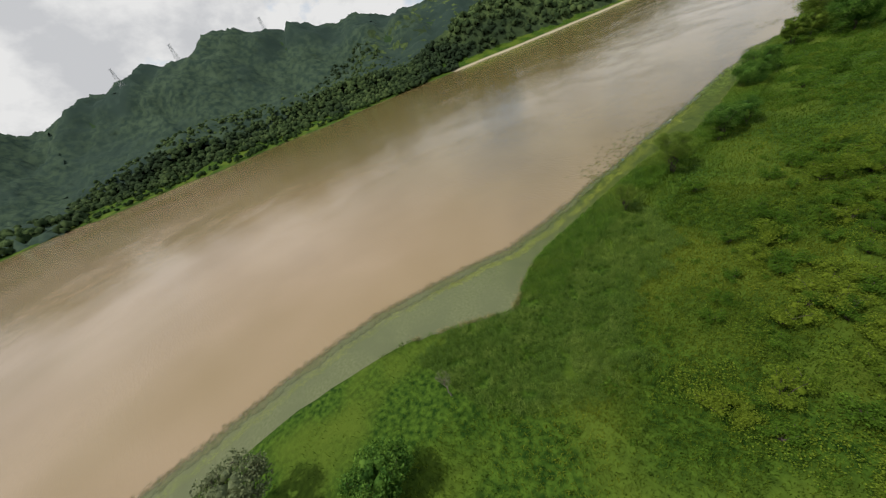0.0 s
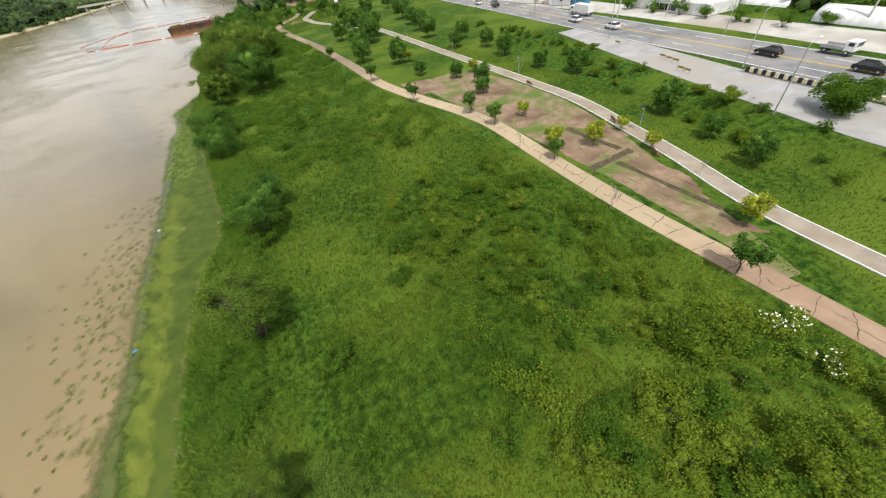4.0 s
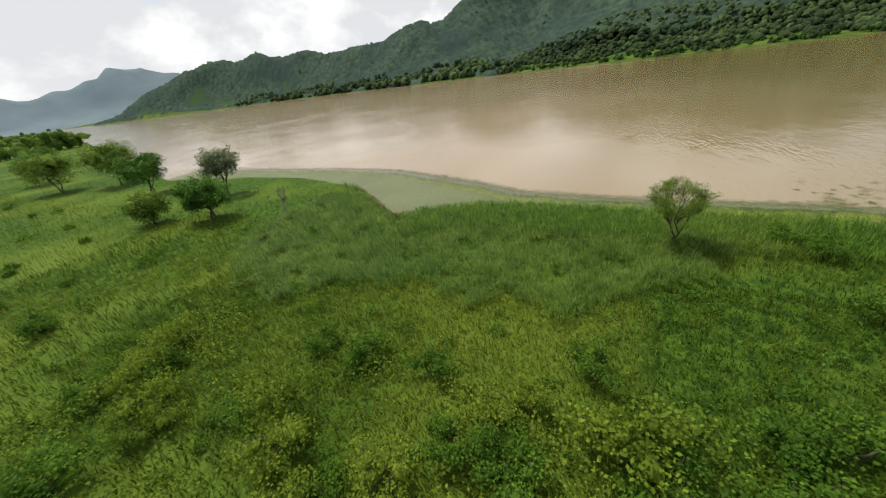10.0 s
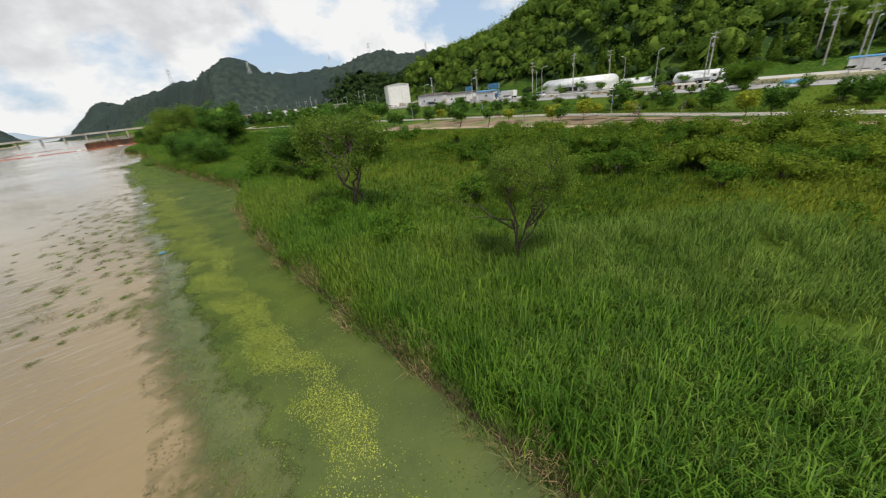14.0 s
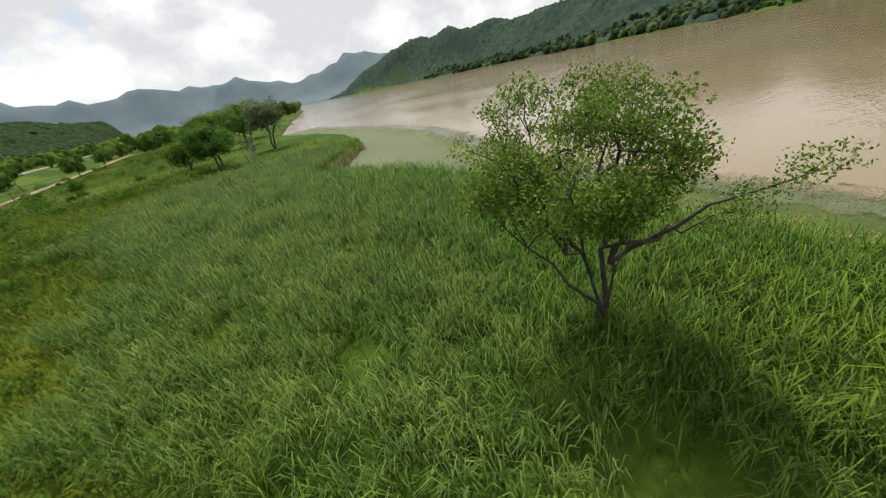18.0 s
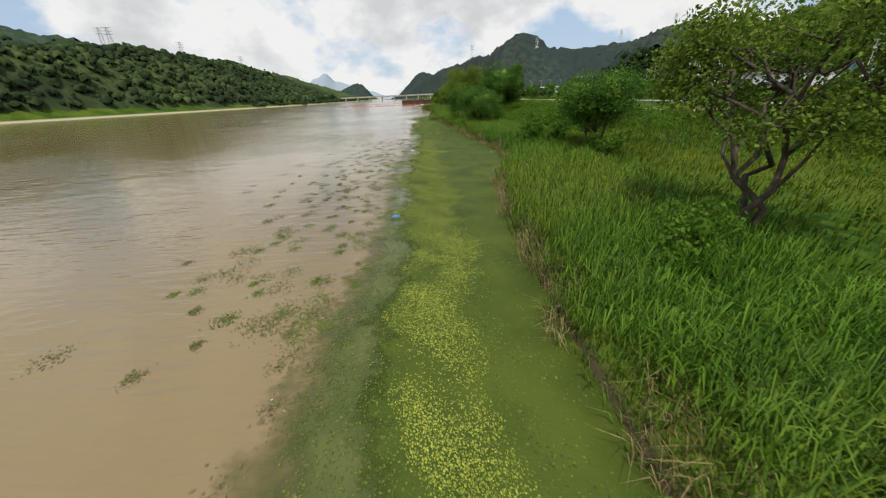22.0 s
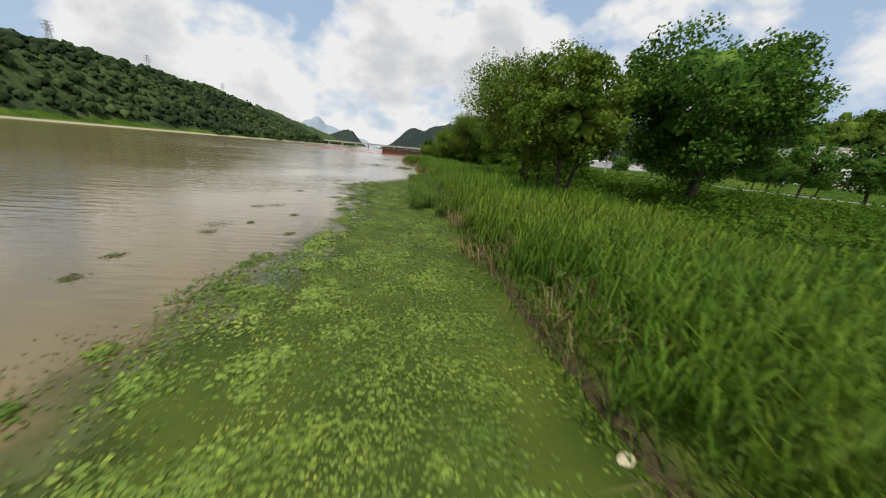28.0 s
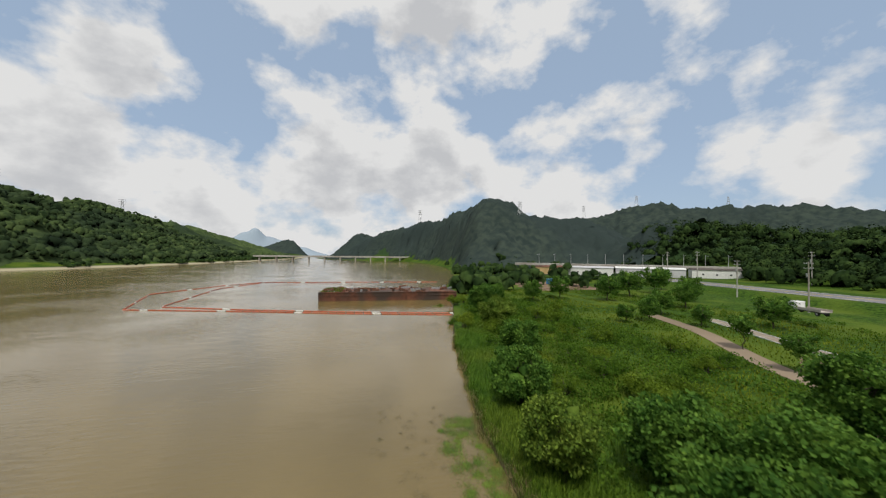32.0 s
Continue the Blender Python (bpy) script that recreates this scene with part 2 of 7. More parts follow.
def far_sand(m, x0, y0, z0, z1, tone):
    """Pale sand low down on the bank across the river."""
    nt = m.node_tree
    n, ln = nt.nodes.new, nt.links.new
    b = nt.nodes["Principled BSDF"]
    old = b.inputs["Base Color"].links[0].from_socket
    geo, sep, mr, west, both, mx = n("ShaderNodeNewGeometry"), n("ShaderNodeSeparateXYZ"), n("ShaderNodeMapRange"), n("ShaderNodeMath"), n("ShaderNodeMath"), n("ShaderNodeMix")
    ln(geo.outputs["Position"], sep.inputs[0]); ln(sep.outputs[2], mr.inputs[0]); ln(sep.outputs[0], west.inputs[0])
    mr.inputs[1].default_value, mr.inputs[2].default_value = z1, z0
    west.operation, west.inputs[1].default_value = "LESS_THAN", x0
    north, corner = n("ShaderNodeMath"), n("ShaderNodeMath")
    north.operation, north.inputs[1].default_value = "GREATER_THAN", y0
    ln(sep.outputs[1], north.inputs[0])
    both.operation = corner.operation = "MULTIPLY"
    ln(west.outputs[0], corner.inputs[0]); ln(north.outputs[0], corner.inputs[1])
    ln(mr.outputs[0], both.inputs[0]); ln(corner.outputs[0], both.inputs[1])
    mx.data_type = "RGBA"; mx.inputs["B"].default_value = (*tone, 1)
    ln(both.outputs[0], mx.inputs["Factor"]); ln(old, mx.inputs["A"]); ln(mx.outputs["Result"], b.inputs["Base Color"])


wooded_above(M["ground"], 7.0, 14.0, (0.026, 0.052, 0.018))
wooded_above(M["ground"], 0.42, 0.10, (0.060, 0.047, 0.026))
far_sand(M["ground"], -135, 285, 1.1, 1.9, (0.36, 0.32, 0.22))
M["forest"] = material("forest_leaves", (0.009, 0.021, 0.006), (0.036, 0.064, 0.017), 0.22, 9, 0.92, 1.0, 0.9, island=0.3, spec=0.06, spread=(0.38, 0.62))
# leaf colour paled and blued to stand for haze over the far hills
M["far_forest"] = material("haze_tinted_far_forest", (0.026, 0.046, 0.034), (0.054, 0.082, 0.050), 0.10, 8, 0.95, 0.5, 0.3, spec=0.05, spread=(0.36, 0.64), third=(0.030, 0.050, 0.040), third_scale=0.008)
M["bank_forest"] = material("far_bank_leaves", (0.023, 0.041, 0.015), (0.060, 0.090, 0.031), 0.16, 7, 0.92, 0.6, 0.9, island=0.4, spec=0.05, spread=(0.36, 0.64), third=(0.020, 0.034, 0.016), third_scale=0.012)
# the northern hills' haze is put into the forest colour as a blue-grey tint
M["north_forest"] = material("haze_tinted_hill_forest", (0.024, 0.036, 0.033), (0.044, 0.060, 0.048), 0.14, 9, 0.95, 0.5, 0.4, spec=0.05, spread=(0.36, 0.64), third=(0.030, 0.043, 0.040), third_scale=0.006)
M["near_forest"] = material("hillside_leaves", (0.050, 0.095, 0.013), (0.122, 0.192, 0.028), 0.3, 6, 0.9, 0.5, 1.5, island=0.4, spec=0.06, trans=0.35)
M["conifer"] = material("bright_conifer_sprays", (0.075, 0.140, 0.016), (0.150, 0.235, 0.032), 0.5, 4, 0.8, island=0.4, spec=0.06, trans=0.4)
M["garden"] = material("weedy_garden_soil", (0.155, 0.118, 0.062), (0.235, 0.182, 0.112), 0.7, 7, 0.95, 0.5, 5, third=(0.085, 0.125, 0.022), third_scale=0.22)
# both mountain base colours have the haze of distance mixed in
M["mountain"] = material("haze_blue_mountain", (0.27, 0.33, 0.39), (0.31, 0.37, 0.43), 0.006, 4, 1.0, spec=0.0)
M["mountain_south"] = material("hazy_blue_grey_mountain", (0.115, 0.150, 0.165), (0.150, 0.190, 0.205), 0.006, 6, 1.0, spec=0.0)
M["water"] = material("river_water", (0.270, 0.193, 0.110), (0.314, 0.229, 0.138), 0.02, 4, 0.11, spec=0.5, third=(0.237, 0.171, 0.083), third_scale=0.012)
shift_tone(M["water"], -34, 40, (0.150, 0.109, 0.038), (0.178, 0.131, 0.050))
ripples(M["water"])
M["dirt"] = material("packed_earth_path", (0.245, 0.172, 0.113), (0.350, 0.255, 0.173), 0.5, 8, 0.95, 0.3, 6, third=(0.246, 0.159, 0.113), third_scale=0.12)
shift_tone(M["dirt"], -3, 8, (0.30, 0.232, 0.152), (0.40, 0.318, 0.215))
shift_tone(M["dirt"], 70, 110, (0.19, 0.145, 0.10), (0.28, 0.215, 0.15))
M["crack"] = material("dark_crack", (0.055, 0.042, 0.025), (0.10, 0.078, 0.048), 2, 4, 1.0)
M["soil"] = material("bare_soil", (0.17, 0.115, 0.075), (0.27, 0.19, 0.13), 0.8, 8, 0.98, 0.5, 5, third=(0.13, 0.085, 0.055), third_scale=0.2)
M["concrete"] = material("weathered_concrete", (0.23, 0.195, 0.155), (0.31, 0.27, 0.215), 0.6, 8, 0.9, 0.2, 9, third=(0.24, 0.19, 0.14), third_scale=0.13)
M["asphalt"] = material("grey_asphalt", (0.14, 0.14, 0.145), (0.20, 0.20, 0.205), 0.4, 8, 0.9, 0.25, 20, third=(0.23, 0.22, 0.215), third_scale=0.07)
M["lot"] = material("pale_asphalt", (0.25, 0.245, 0.245), (0.33, 0.325, 0.32), 0.3, 8, 0.9, 0.2, 15, third=(0.29, 0.27, 0.25), third_scale=0.08)
M["yard"] = material("concrete_yard", (0.36, 0.345, 0.32), (0.46, 0.44, 0.41), 0.3, 8, 0.9, 0.2, 10, third=(0.30, 0.27, 0.235), third_scale=0.06)
M["white"] = material("white_paint", (0.62, 0.62, 0.60), (0.76, 0.76, 0.74), 2, 4, 0.6)
M["cream"] = material("cream_barrier_paint", (0.52, 0.46, 0.30), (0.64, 0.58, 0.40), 1.5, 5, 0.7)
M["yellow"] = material("yellow_paint", (0.55, 0.36, 0.04), (0.65, 0.44, 0.06), 2, 4, 0.6)
M["black"] = material("black_paint", (0.015, 0.015, 0.016), (0.03, 0.03, 0.032), 3, 4, 0.5)
M["orange"] = material("orange_plastic", (0.62, 0.13, 0.03), (0.75, 0.18, 0.05), 2, 4, 0.5)
M["boom"] = material("faded_red_floats", (0.36, 0.07, 0.035), (0.48, 0.11, 0.06), 2, 4, 0.6)
M["blue"] = material("blue_sheet", (0.04, 0.16, 0.33), (0.10, 0.28, 0.46), 1.5, 5, 0.5, 0.5, 4)
M["roof_blue"] = material("turquoise_metal_roof", (0.11, 0.40, 0.48), (0.16, 0.49, 0.57), 0.7, 4, 0.45)
M["wall_grey"] = material("grey_panel_wall", (0.46, 0.46, 0.48), (0.54, 0.54, 0.56), 0.6, 5, 0.6, 0.1, 6)
M["wall_sand"] = material("sand_siding", (0.48, 0.33, 0.15), (0.56, 0.40, 0.20), 0.9, 4, 0.8)
M["roof_dark"] = material("dark_roof_sheet", (0.06, 0.05, 0.045), (0.11, 0.09, 0.08), 1.2, 5, 0.8)
M["wood"] = material("brown_deck_timber", (0.13, 0.062, 0.038), (0.20, 0.10, 0.062), 2.2, 6, 0.8, 0.4, 14, per_object=0.15)
M["glass"] = material("dark_window_glass", (0.02, 0.024, 0.028), (0.035, 0.04, 0.045), 1, 2, 0.08, spec=0.6)
M["plastic"] = material("white_film", (0.55, 0.56, 0.56), (0.70, 0.71, 0.71), 0.8, 5, 0.35)
M["steel"] = material("galvanised_steel", (0.38, 0.39, 0.40), (0.50, 0.51, 0.52), 2, 4, 0.45, metal=0.6)
M["rubber"] = material("tyre_rubber", (0.02, 0.02, 0.02), (0.035, 0.035, 0.035), 5, 3, 0.9)
M["rust"] = material("rusty_steel", (0.10, 0.045, 0.03), (0.20, 0.085, 0.05), 0.8, 8, 0.85, 0.5, 5, third=(0.07, 0.05, 0.04), third_scale=0.2)
M["stone"] = material("broken_stone", (0.28, 0.25, 0.22), (0.42, 0.38, 0.34), 0.7, 6, 0.95, 0.5, 5, island=0.25)
M["reed"] = material("reed_blades", (0.043, 0.110, 0.008), (0.099, 0.198, 0.019), 0.6, 4, 0.5, island=0.5, trans=0.32, third=(0.120, 0.188, 0.020), third_scale=0.10, spec=0.12)
M["reed_pale"] = material("pale_reed_blades", (0.064, 0.124, 0.015), (0.140, 0.214, 0.036), 0.5, 4, 0.5, island=0.5, trans=0.3, third=(0.078, 0.144, 0.020), third_scale=0.2, spec=0.10)
M["reed_dry"] = material("dry_reed_straw", (0.20, 0.155, 0.065), (0.32, 0.26, 0.12), 1.0, 4, 0.7, island=0.4, trans=0.15)
M["meadow"] = material("meadow_grass", (0.043, 0.086, 0.008), (0.118, 0.173, 0.014), 0.8, 6, 0.65, island=0.45, trans=0.40, third=(0.155, 0.191, 0.017), third_scale=0.05, spec=0.08)
M["bush"] = material("shrub_leaves", (0.067, 0.125, 0.011), (0.143, 0.216, 0.022), 0.35, 4, 0.65, island=0.32, trans=0.42, third=(0.158, 0.221, 0.022), third_scale=0.09, spec=0.06)
M["bush_dark"] = material("dark_shrub_leaves", (0.050, 0.112, 0.011), (0.102, 0.188, 0.020), 0.5, 4, 0.7, island=0.28, trans=0.38, spec=0.06)
M["leaf"] = material("willow_leaves", (0.087, 0.152, 0.020), (0.168, 0.246, 0.037), 0.5, 3, 0.7, island=0.45, trans=0.4, spec=0.08)
M["leaf_dark"] = material("dark_tree_leaves", (0.048, 0.120, 0.018), (0.112, 0.217, 0.033), 0.5, 3, 0.65, island=0.45, trans=0.38, spec=0.08)
M["leaf_yellow"] = material("yellow_green_leaves", (0.20, 0.25, 0.012), (0.32, 0.36, 0.025), 0.7, 3, 0.7, island=0.3, trans=0.3)
M["leaf_grey"] = material("grey_green_leaves", (0.11, 0.14, 0.06), (0.17, 0.20, 0.09), 0.7, 3, 0.7, island=0.3, trans=0.3)
M["flower"] = material("white_blossom", (0.50, 0.52, 0.40), (0.70, 0.70, 0.58), 2, 3, 0.8, island=0.2)
M["duckweed"] = material("duckweed", (0.105, 0.120, 0.055), (0.140, 0.155, 0.078), 2.5, 8, 0.75, 0.4, 12, third=(0.11, 0.125, 0.062), third_scale=0.15, spec=0.2)
shift_tone(M["duckweed"], -26, 10, (0.034, 0.056, 0.005), (0.066, 0.092, 0.010), 0.5)
M["float_pale"] = material("pale_floating_leaves", (0.100, 0.165, 0.018), (0.180, 0.250, 0.040), 0.6, 5, 0.6, island=0.35)
M["float_yellow"] = material("yellow_floating_leaves", (0.19, 0.225, 0.018), (0.32, 0.345, 0.05), 0.6, 5, 0.6, island=0.3)
M["float_green"] = material("green_floating_leaves", (0.062, 0.110, 0.010), (0.120, 0.175, 0.020), 0.6, 5, 0.6, island=0.4)
M["float_dark"] = material("dark_floating_leaves", (0.022, 0.040, 0.006), (0.045, 0.070, 0.010), 0.6, 5, 0.6, island=0.4)
M["weed_dim"] = material("half_sunken_weed", (0.078, 0.092, 0.020), (0.125, 0.128, 0.038), 0.8, 5, 0.45, island=0.25, spec=0.2)
M["murk"] = material("sunken_weed", (0.130, 0.110, 0.048), (0.175, 0.140, 0.066), 0.8, 5, 0.25, spec=0.5, island=0.15)
M["bark"] = material("bark", (0.045, 0.036, 0.027), (0.10, 0.082, 0.064), 4, 6, 0.95, 0.8, 12)
M["bark_pale"] = material("pale_dead_bark", (0.20, 0.17, 0.14), (0.32, 0.28, 0.24), 4, 6, 0.95, 0.6, 12)


# ---------------------------------------------------------------- the lie of the land
SHORE = [(-1500, -400), (-845, -245), (-400, -118), (-229, -66), (-150, -40), (-100, -25), (-72, -28), (-58, -27.5), (-49, -25.5), (-41, -23), (-33.5, -17.5), (-27.5, -12.6), (-24, -13.4), (-20, -15), (-16.5, -16.2), (-10, -16.4), (-4, -16.0), (3, -15.8), (12, -15.4), (20, -14.9), (30, -13.4), (34, -12.4), (38, -10.4), (45, -9.9),
         (54, -10.4), (66, -11.2), (90, -12.3), (112, -12.2), (122, -11.8), (133, -10.6), (146, -12.1), (151, -11.0), (158, -10.2), (170, -10.4), (182, -14.2), (187, -13.2), (193, -12.6), (203, -10.4), (212, -9), (231, -7), (261, 0), (300, 12), (340, 20), (420, 50), (560, 86), (720, 100), (860, 90), (930, 45), (1000, -20), (1100, -70), (1300, -115), (1900, -90), (4000, -100)]
FAR_SHORE = [(-4000, -1300), (-2500, -720), (-1400, -545), (-1100, -600), (-800, -640), (-411, -585), (-200, -530), (-130, -505), (46, -420), (190, -385), (290, -355), (400, -295), (500, -252), (590, -218), (730, -182), (1067, -142), (1700, -150), (4000, -500)]


def shore_x(y):
    return np.interp(y, [p[0] for p in SHORE], [p[1] for p in SHORE])


def far_x(y):
    return np.interp(y, [p[0] for p in FAR_SHORE], [p[1] for p in FAR_SHORE])


def lot_x(y):
    """Foot of the slope below the car park and the road."""
    return np.interp(y, [-400, -110, -27, 10, 53, 123, 300, 900], [35, 50, 60, 66, 78, 86, 120, 220])


def step(a, b, v):
    k = np.clip((v - a) / (b - a), 0, 1)
    return k * k * (3 - 2 * k)


# hill crests: points (x, y, height of the crest), and how far the slope reaches
RIDGES = [
    ([(330, -900, 70), (230, -560, 62), (215, -300, 52), (211, -153, 54), (213, -60, 58), (212, 60, 56), (211, 129, 48), (213, 180, 38), (216, 225, 31), (226, 290, 18)], 62),
    ([(430, -500, 90), (420, -200, 78), (400, 60, 70), (380, 220, 40)], 110),
    ([(402, -440, 80), (330, -700, 84), (150, -1100, 52), (60, -1300, 30)], 120),
    ([(-60, 1277, 4), (50.8, 1040, 47), (130.7, 938, 76), (176, 796, 79), (163, 653, 79), (138, 530, 69), (172, 522, 60), (230, 545, 45), (300, 620, 46)], 75),
    ([(300, 640, 50), (357, 690, 66), (395, 680, 78), (450, 630, 84), (490, 590, 76), (524, 503, 66), (556, 436, 64), (640, 330, 70)], 120),
    ([(84, 485, 12), (115, 472, 22), (155, 448, 29), (215, 422, 31), (255, 387, 28), (274, 356, 23), (300, 310, 26)], 45),
    ([(-372, 389, 50), (-382, 434, 56), (-384, 488, 60), (-388, 545, 61), (-392, 659, 65), (-405, 800, 70), (-407, 929, 68), (-382, 1151, 62), (-345, 1267, 40), (-320, 1400, 28)], 125),
    ([(-620, -99, 26), (-575, -14, 40), (-545, 76, 34), (-500, 165, 26), (-455, 236, 22), (-425, 290, 10)], 60),
    ([(-560, -452, 30), (-585, -330, 30), (-600, -240, 18)], 55),
    ([(-1219, -470, 188), (-1151, -357, 164), (-1080, -228, 132), (-992, -149, 132), (-951, 0, 165), (-900, 60, 173), (-880, 143, 184), (-850, 257, 176), (-770, 347, 134), (-652, 451, 110), (-548, 569, 92), (-470, 640, 88)], 170),
    ([(-584, -1376, 90), (-664, -1225, 124), (-751, -1050, 108), (-816, -865, 104), (-815, -723, 82), (-821, -544, 86), (-840, -419, 110), (-900, -330, 136), (-1000, -250, 142)], 150),
    ([(-267, 1992, 66), (-87, 1906, 94), (23, 1807, 100), (200, 1750, 60)], 150),
]
FAR_RIDGES = [
    ([(-900, 2720, 40), (-723, 2717, 112), (-650, 2735, 150), (-603, 2746, 174), (-550, 2760, 140), (-480, 2769, 110), (-330, 2790, 60)], 130),
    ([(1500, -1900, 300), (1100, -2150, 250), (700, -2400, 290), (300, -2550, 215), (0, -2600, 240), (-300, -2600, 190), (-413, -2456, 205), (-560, -2430, 170), (-696, -2388, 118), (-850, -2380, 160), (-1036, -2273, 235), (-1342, -2108, 150)], 240),
]


def crest(x, y, ridges, flank=False):
    """Height of the hills; with flank, also how far up its own slope each place lies."""
    top = np.zeros(np.broadcast(x, y).shape)
    up = np.zeros(top.shape)
    for pts, reach in ridges:
        for (ax, ay, az), (bx, by, bz) in zip(pts, pts[1:]):
            ux, uy = bx - ax, by - ay
            k = np.clip(((x - ax) * ux + (y - ay) * uy) / (ux * ux + uy * uy), 0, 1)
            d2 = (x - ax - k * ux) ** 2 + (y - ay - k * uy) ** 2
            e = np.exp(-1.1 * d2 / reach ** 2)
            new_top = (az + k * (bz - az)) * e
            up = np.where(new_top > top, e, up)
            top = np.maximum(top, new_top)
    return (top, up) if flank else top


def height(x, y):
    x, y = np.asarray(x, float), np.asarray(y, float)
    s = x - shore_x(y)
    bank = -1.6 + 2.3 * step(-1.6, 0.7, s)
    f = far_x(y) - x
    bank = np.maximum(bank, -1.6 + 3.4 * step(-3, 12, f) + 4 * step(20, 120, f))
    l = x - lot_x(y)
    bank = bank + 0.5 * step(6, 30, s) + 2.2 * step(-7, 0, l)
    if x.size == 0 or (x.max() < 105 and x.min() > -120 and y.max() < 330):
        return bank
    hill, up = crest(x, y, RIDGES, True)
    # spurs and gullies on the slopes
    spur = np.abs(np.sin(x * 0.013 + y * 0.021 + 1.6 * np.sin(y * 0.008 + x * 0.005))) + 0.55 * np.abs(np.sin(y * 0.037 - x * 0.029 + 1.3 * np.sin(x * 0.017)))
    hill = hill * (1 - 0.42 * up * (1 - up) * 4 * (1 - spur / 1.55) * np.where(x < -100, np.where(y < 0, 0.45, 0.9), 0.22))
    rough = 1 + 0.05 * np.sin(x * 0.031 + 1.3 * np.sin(y * 0.023)) + 0.05 * np.sin(y * 0.037 + 1.7 * np.sin(x * 0.027)) + 0.02 * np.sin(x * 0.09 + y * 0.075)
    plot = step(18, 50, np.hypot(x - 140, y - 202))
    return bank + plot * hill * rough * np.maximum(np.where(x > -100, np.maximum(step(46, 80, l), step(420, 560, y)) * np.maximum(step(0, 36 + 30 * step(660, 860, y), s), step(1450, 1550, y)) * step(-100, 40, x), 0), step(8, np.where(y < -330, 170, 90), f))


def axis(a, b, d, lo, hi, grow=1.09):
    mid = list(np.arange(a, b + d / 2, d))
    left, right, k = [], [], d
    v = a
    while v > lo:
        k = min(k * grow, 60); v -= k; left.append(v)
    v, k = b, d
    while v < hi:
        k = min(k * grow, 60); v += k; right.append(v)
    return np.array(left[::-1] + mid + right)


def mesh_object(name, verts, faces, mats, smooth=False, index=None):
    me = bpy.data.meshes.new(name)
    me.from_pydata(verts.tolist() if hasattr(verts, "tolist") else verts, [], faces.tolist() if hasattr(faces, "tolist") else faces)
    for m in (mats if isinstance(mats, (list, tuple)) else [mats]):
        me.materials.append(m)
    if smooth:
        me.polygons.foreach_set("use_smooth", [True] * len(me.polygons))
    if index is not None:
        me.polygons.foreach_set("material_index", index)
    me.update()
    return new(name, me)


def build_ground():
    xs, ys = axis(-30, 100, 1.0, -3300, 3000, 1.12), axis(-120, 320, 2.5, -3300, 3600, 1.12)
    gx, gy = np.meshgrid(xs, ys)
    z = height(gx, gy)
    z = z - 4.5 * step(9, 22, z)          # woodland floor lies below the tree tops
    v = np.stack([gx.ravel(), gy.ravel(), z.ravel()], 1)
    nx, ny = len(xs), len(ys)
    i = (np.arange(ny - 1)[:, None] * nx + np.arange(nx - 1)[None]).ravel()
    f = np.stack([i, i + 1, i + nx + 1, i + nx], 1)
    ob = mesh_object("ground", v, f, [M["ground"]], True)
    tagged(ob, "green grassy river bank and wooded hills", "ground", kind="structure")


build_ground()
w = mesh_object("water", np.array([(-3300, -3300, 0), (900, -3300, 0), (900, 3600, 0), (-3300, 3600, 0)], float), [(0, 1, 2, 3)], M["water"])
tagged(w, "wide silty brown river with faint ripples", "water", kind="structure")


def ribbon(name, line, width, mat, lift, label, category, thick=0.12):
    """A flat strip along a line of (x, y) on the ground, with an edge."""
    p = np.array(line, float)
    d = np.concatenate([[0], np.cumsum(np.hypot(*np.diff(p, axis=0).T))])
    q = np.arange(0, d[-1], 2.0)
    px, py = np.interp(q, d, p[:, 0]), np.interp(q, d, p[:, 1])
    for _ in range(6):
        px[1:-1] = (px[:-2] + px[2:] + 2 * px[1:-1]) / 4; py[1:-1] = (py[:-2] + py[2:] + 2 * py[1:-1]) / 4
    tx, ty = np.gradient(px), np.gradient(py)
    n = np.hypot(tx, ty); nx, ny = -ty / n, tx / n
    vs = []
    for o, dz in ((-1, -thick), (-1, 0), (1, 0), (1, -thick)):
        w2 = np.interp(q, d, width if hasattr(width, "__len__") else [width] * len(p)) / 2
        ax, ay = px + nx * o * w2, py + ny * o * w2
        vs.append(np.stack([ax, ay, height(px, py) + lift + dz], 1))
    k = len(q)
    v = np.concatenate(vs)
    f = [(a * k + i, a * k + i + 1, (a + 1) * k + i + 1, (a + 1) * k + i) for a in range(3) for i in range(k - 1)]
    ob = mesh_object(name, v, f, mat)
    return tagged(ob, label, category, kind="structure"), np.stack([px, py], 1)


DIRT = [(18, -230), (22, -150), (25.5, -107), (30, -67), (33.3, -39), (35.2, -20), (35.5, -10), (35.3, 7), (35.7, 15), (36.3, 23), (37.8, 37), (38.2, 43), (36.8, 54), (34.6, 64), (32.2, 82), (33, 109), (33, 150), (30, 195), (30.2, 222), (31, 229), (36, 238), (45, 251), (52, 270)]
BIKE = [(60, -200), (46, -105), (39.5, -64), (41.5, -37), (44.2, -13), (46, 3), (49.3, 11), (56.5, 38), (57.8, 63), (58.5, 88), (61, 153), (55, 184), (48, 210), (47, 235), (60, 262)]
ROAD = [(50, -420), (64, -200), (74, -110), (80, -58), (86, -20), (90, 10), (96, 60), (105, 120), (118, 220), (150, 420), (230, 800)]
LOT = [(52, -105), (58, -80), (63, -55), (66, -30), (70, 0), (76, 25), (82, 48), (88, 75)]
YARD = [(86, -110), (96, -62), (101, -40), (104, -15), (108, 10), (112, 40), (116, 80), (120, 130), (130, 210)]
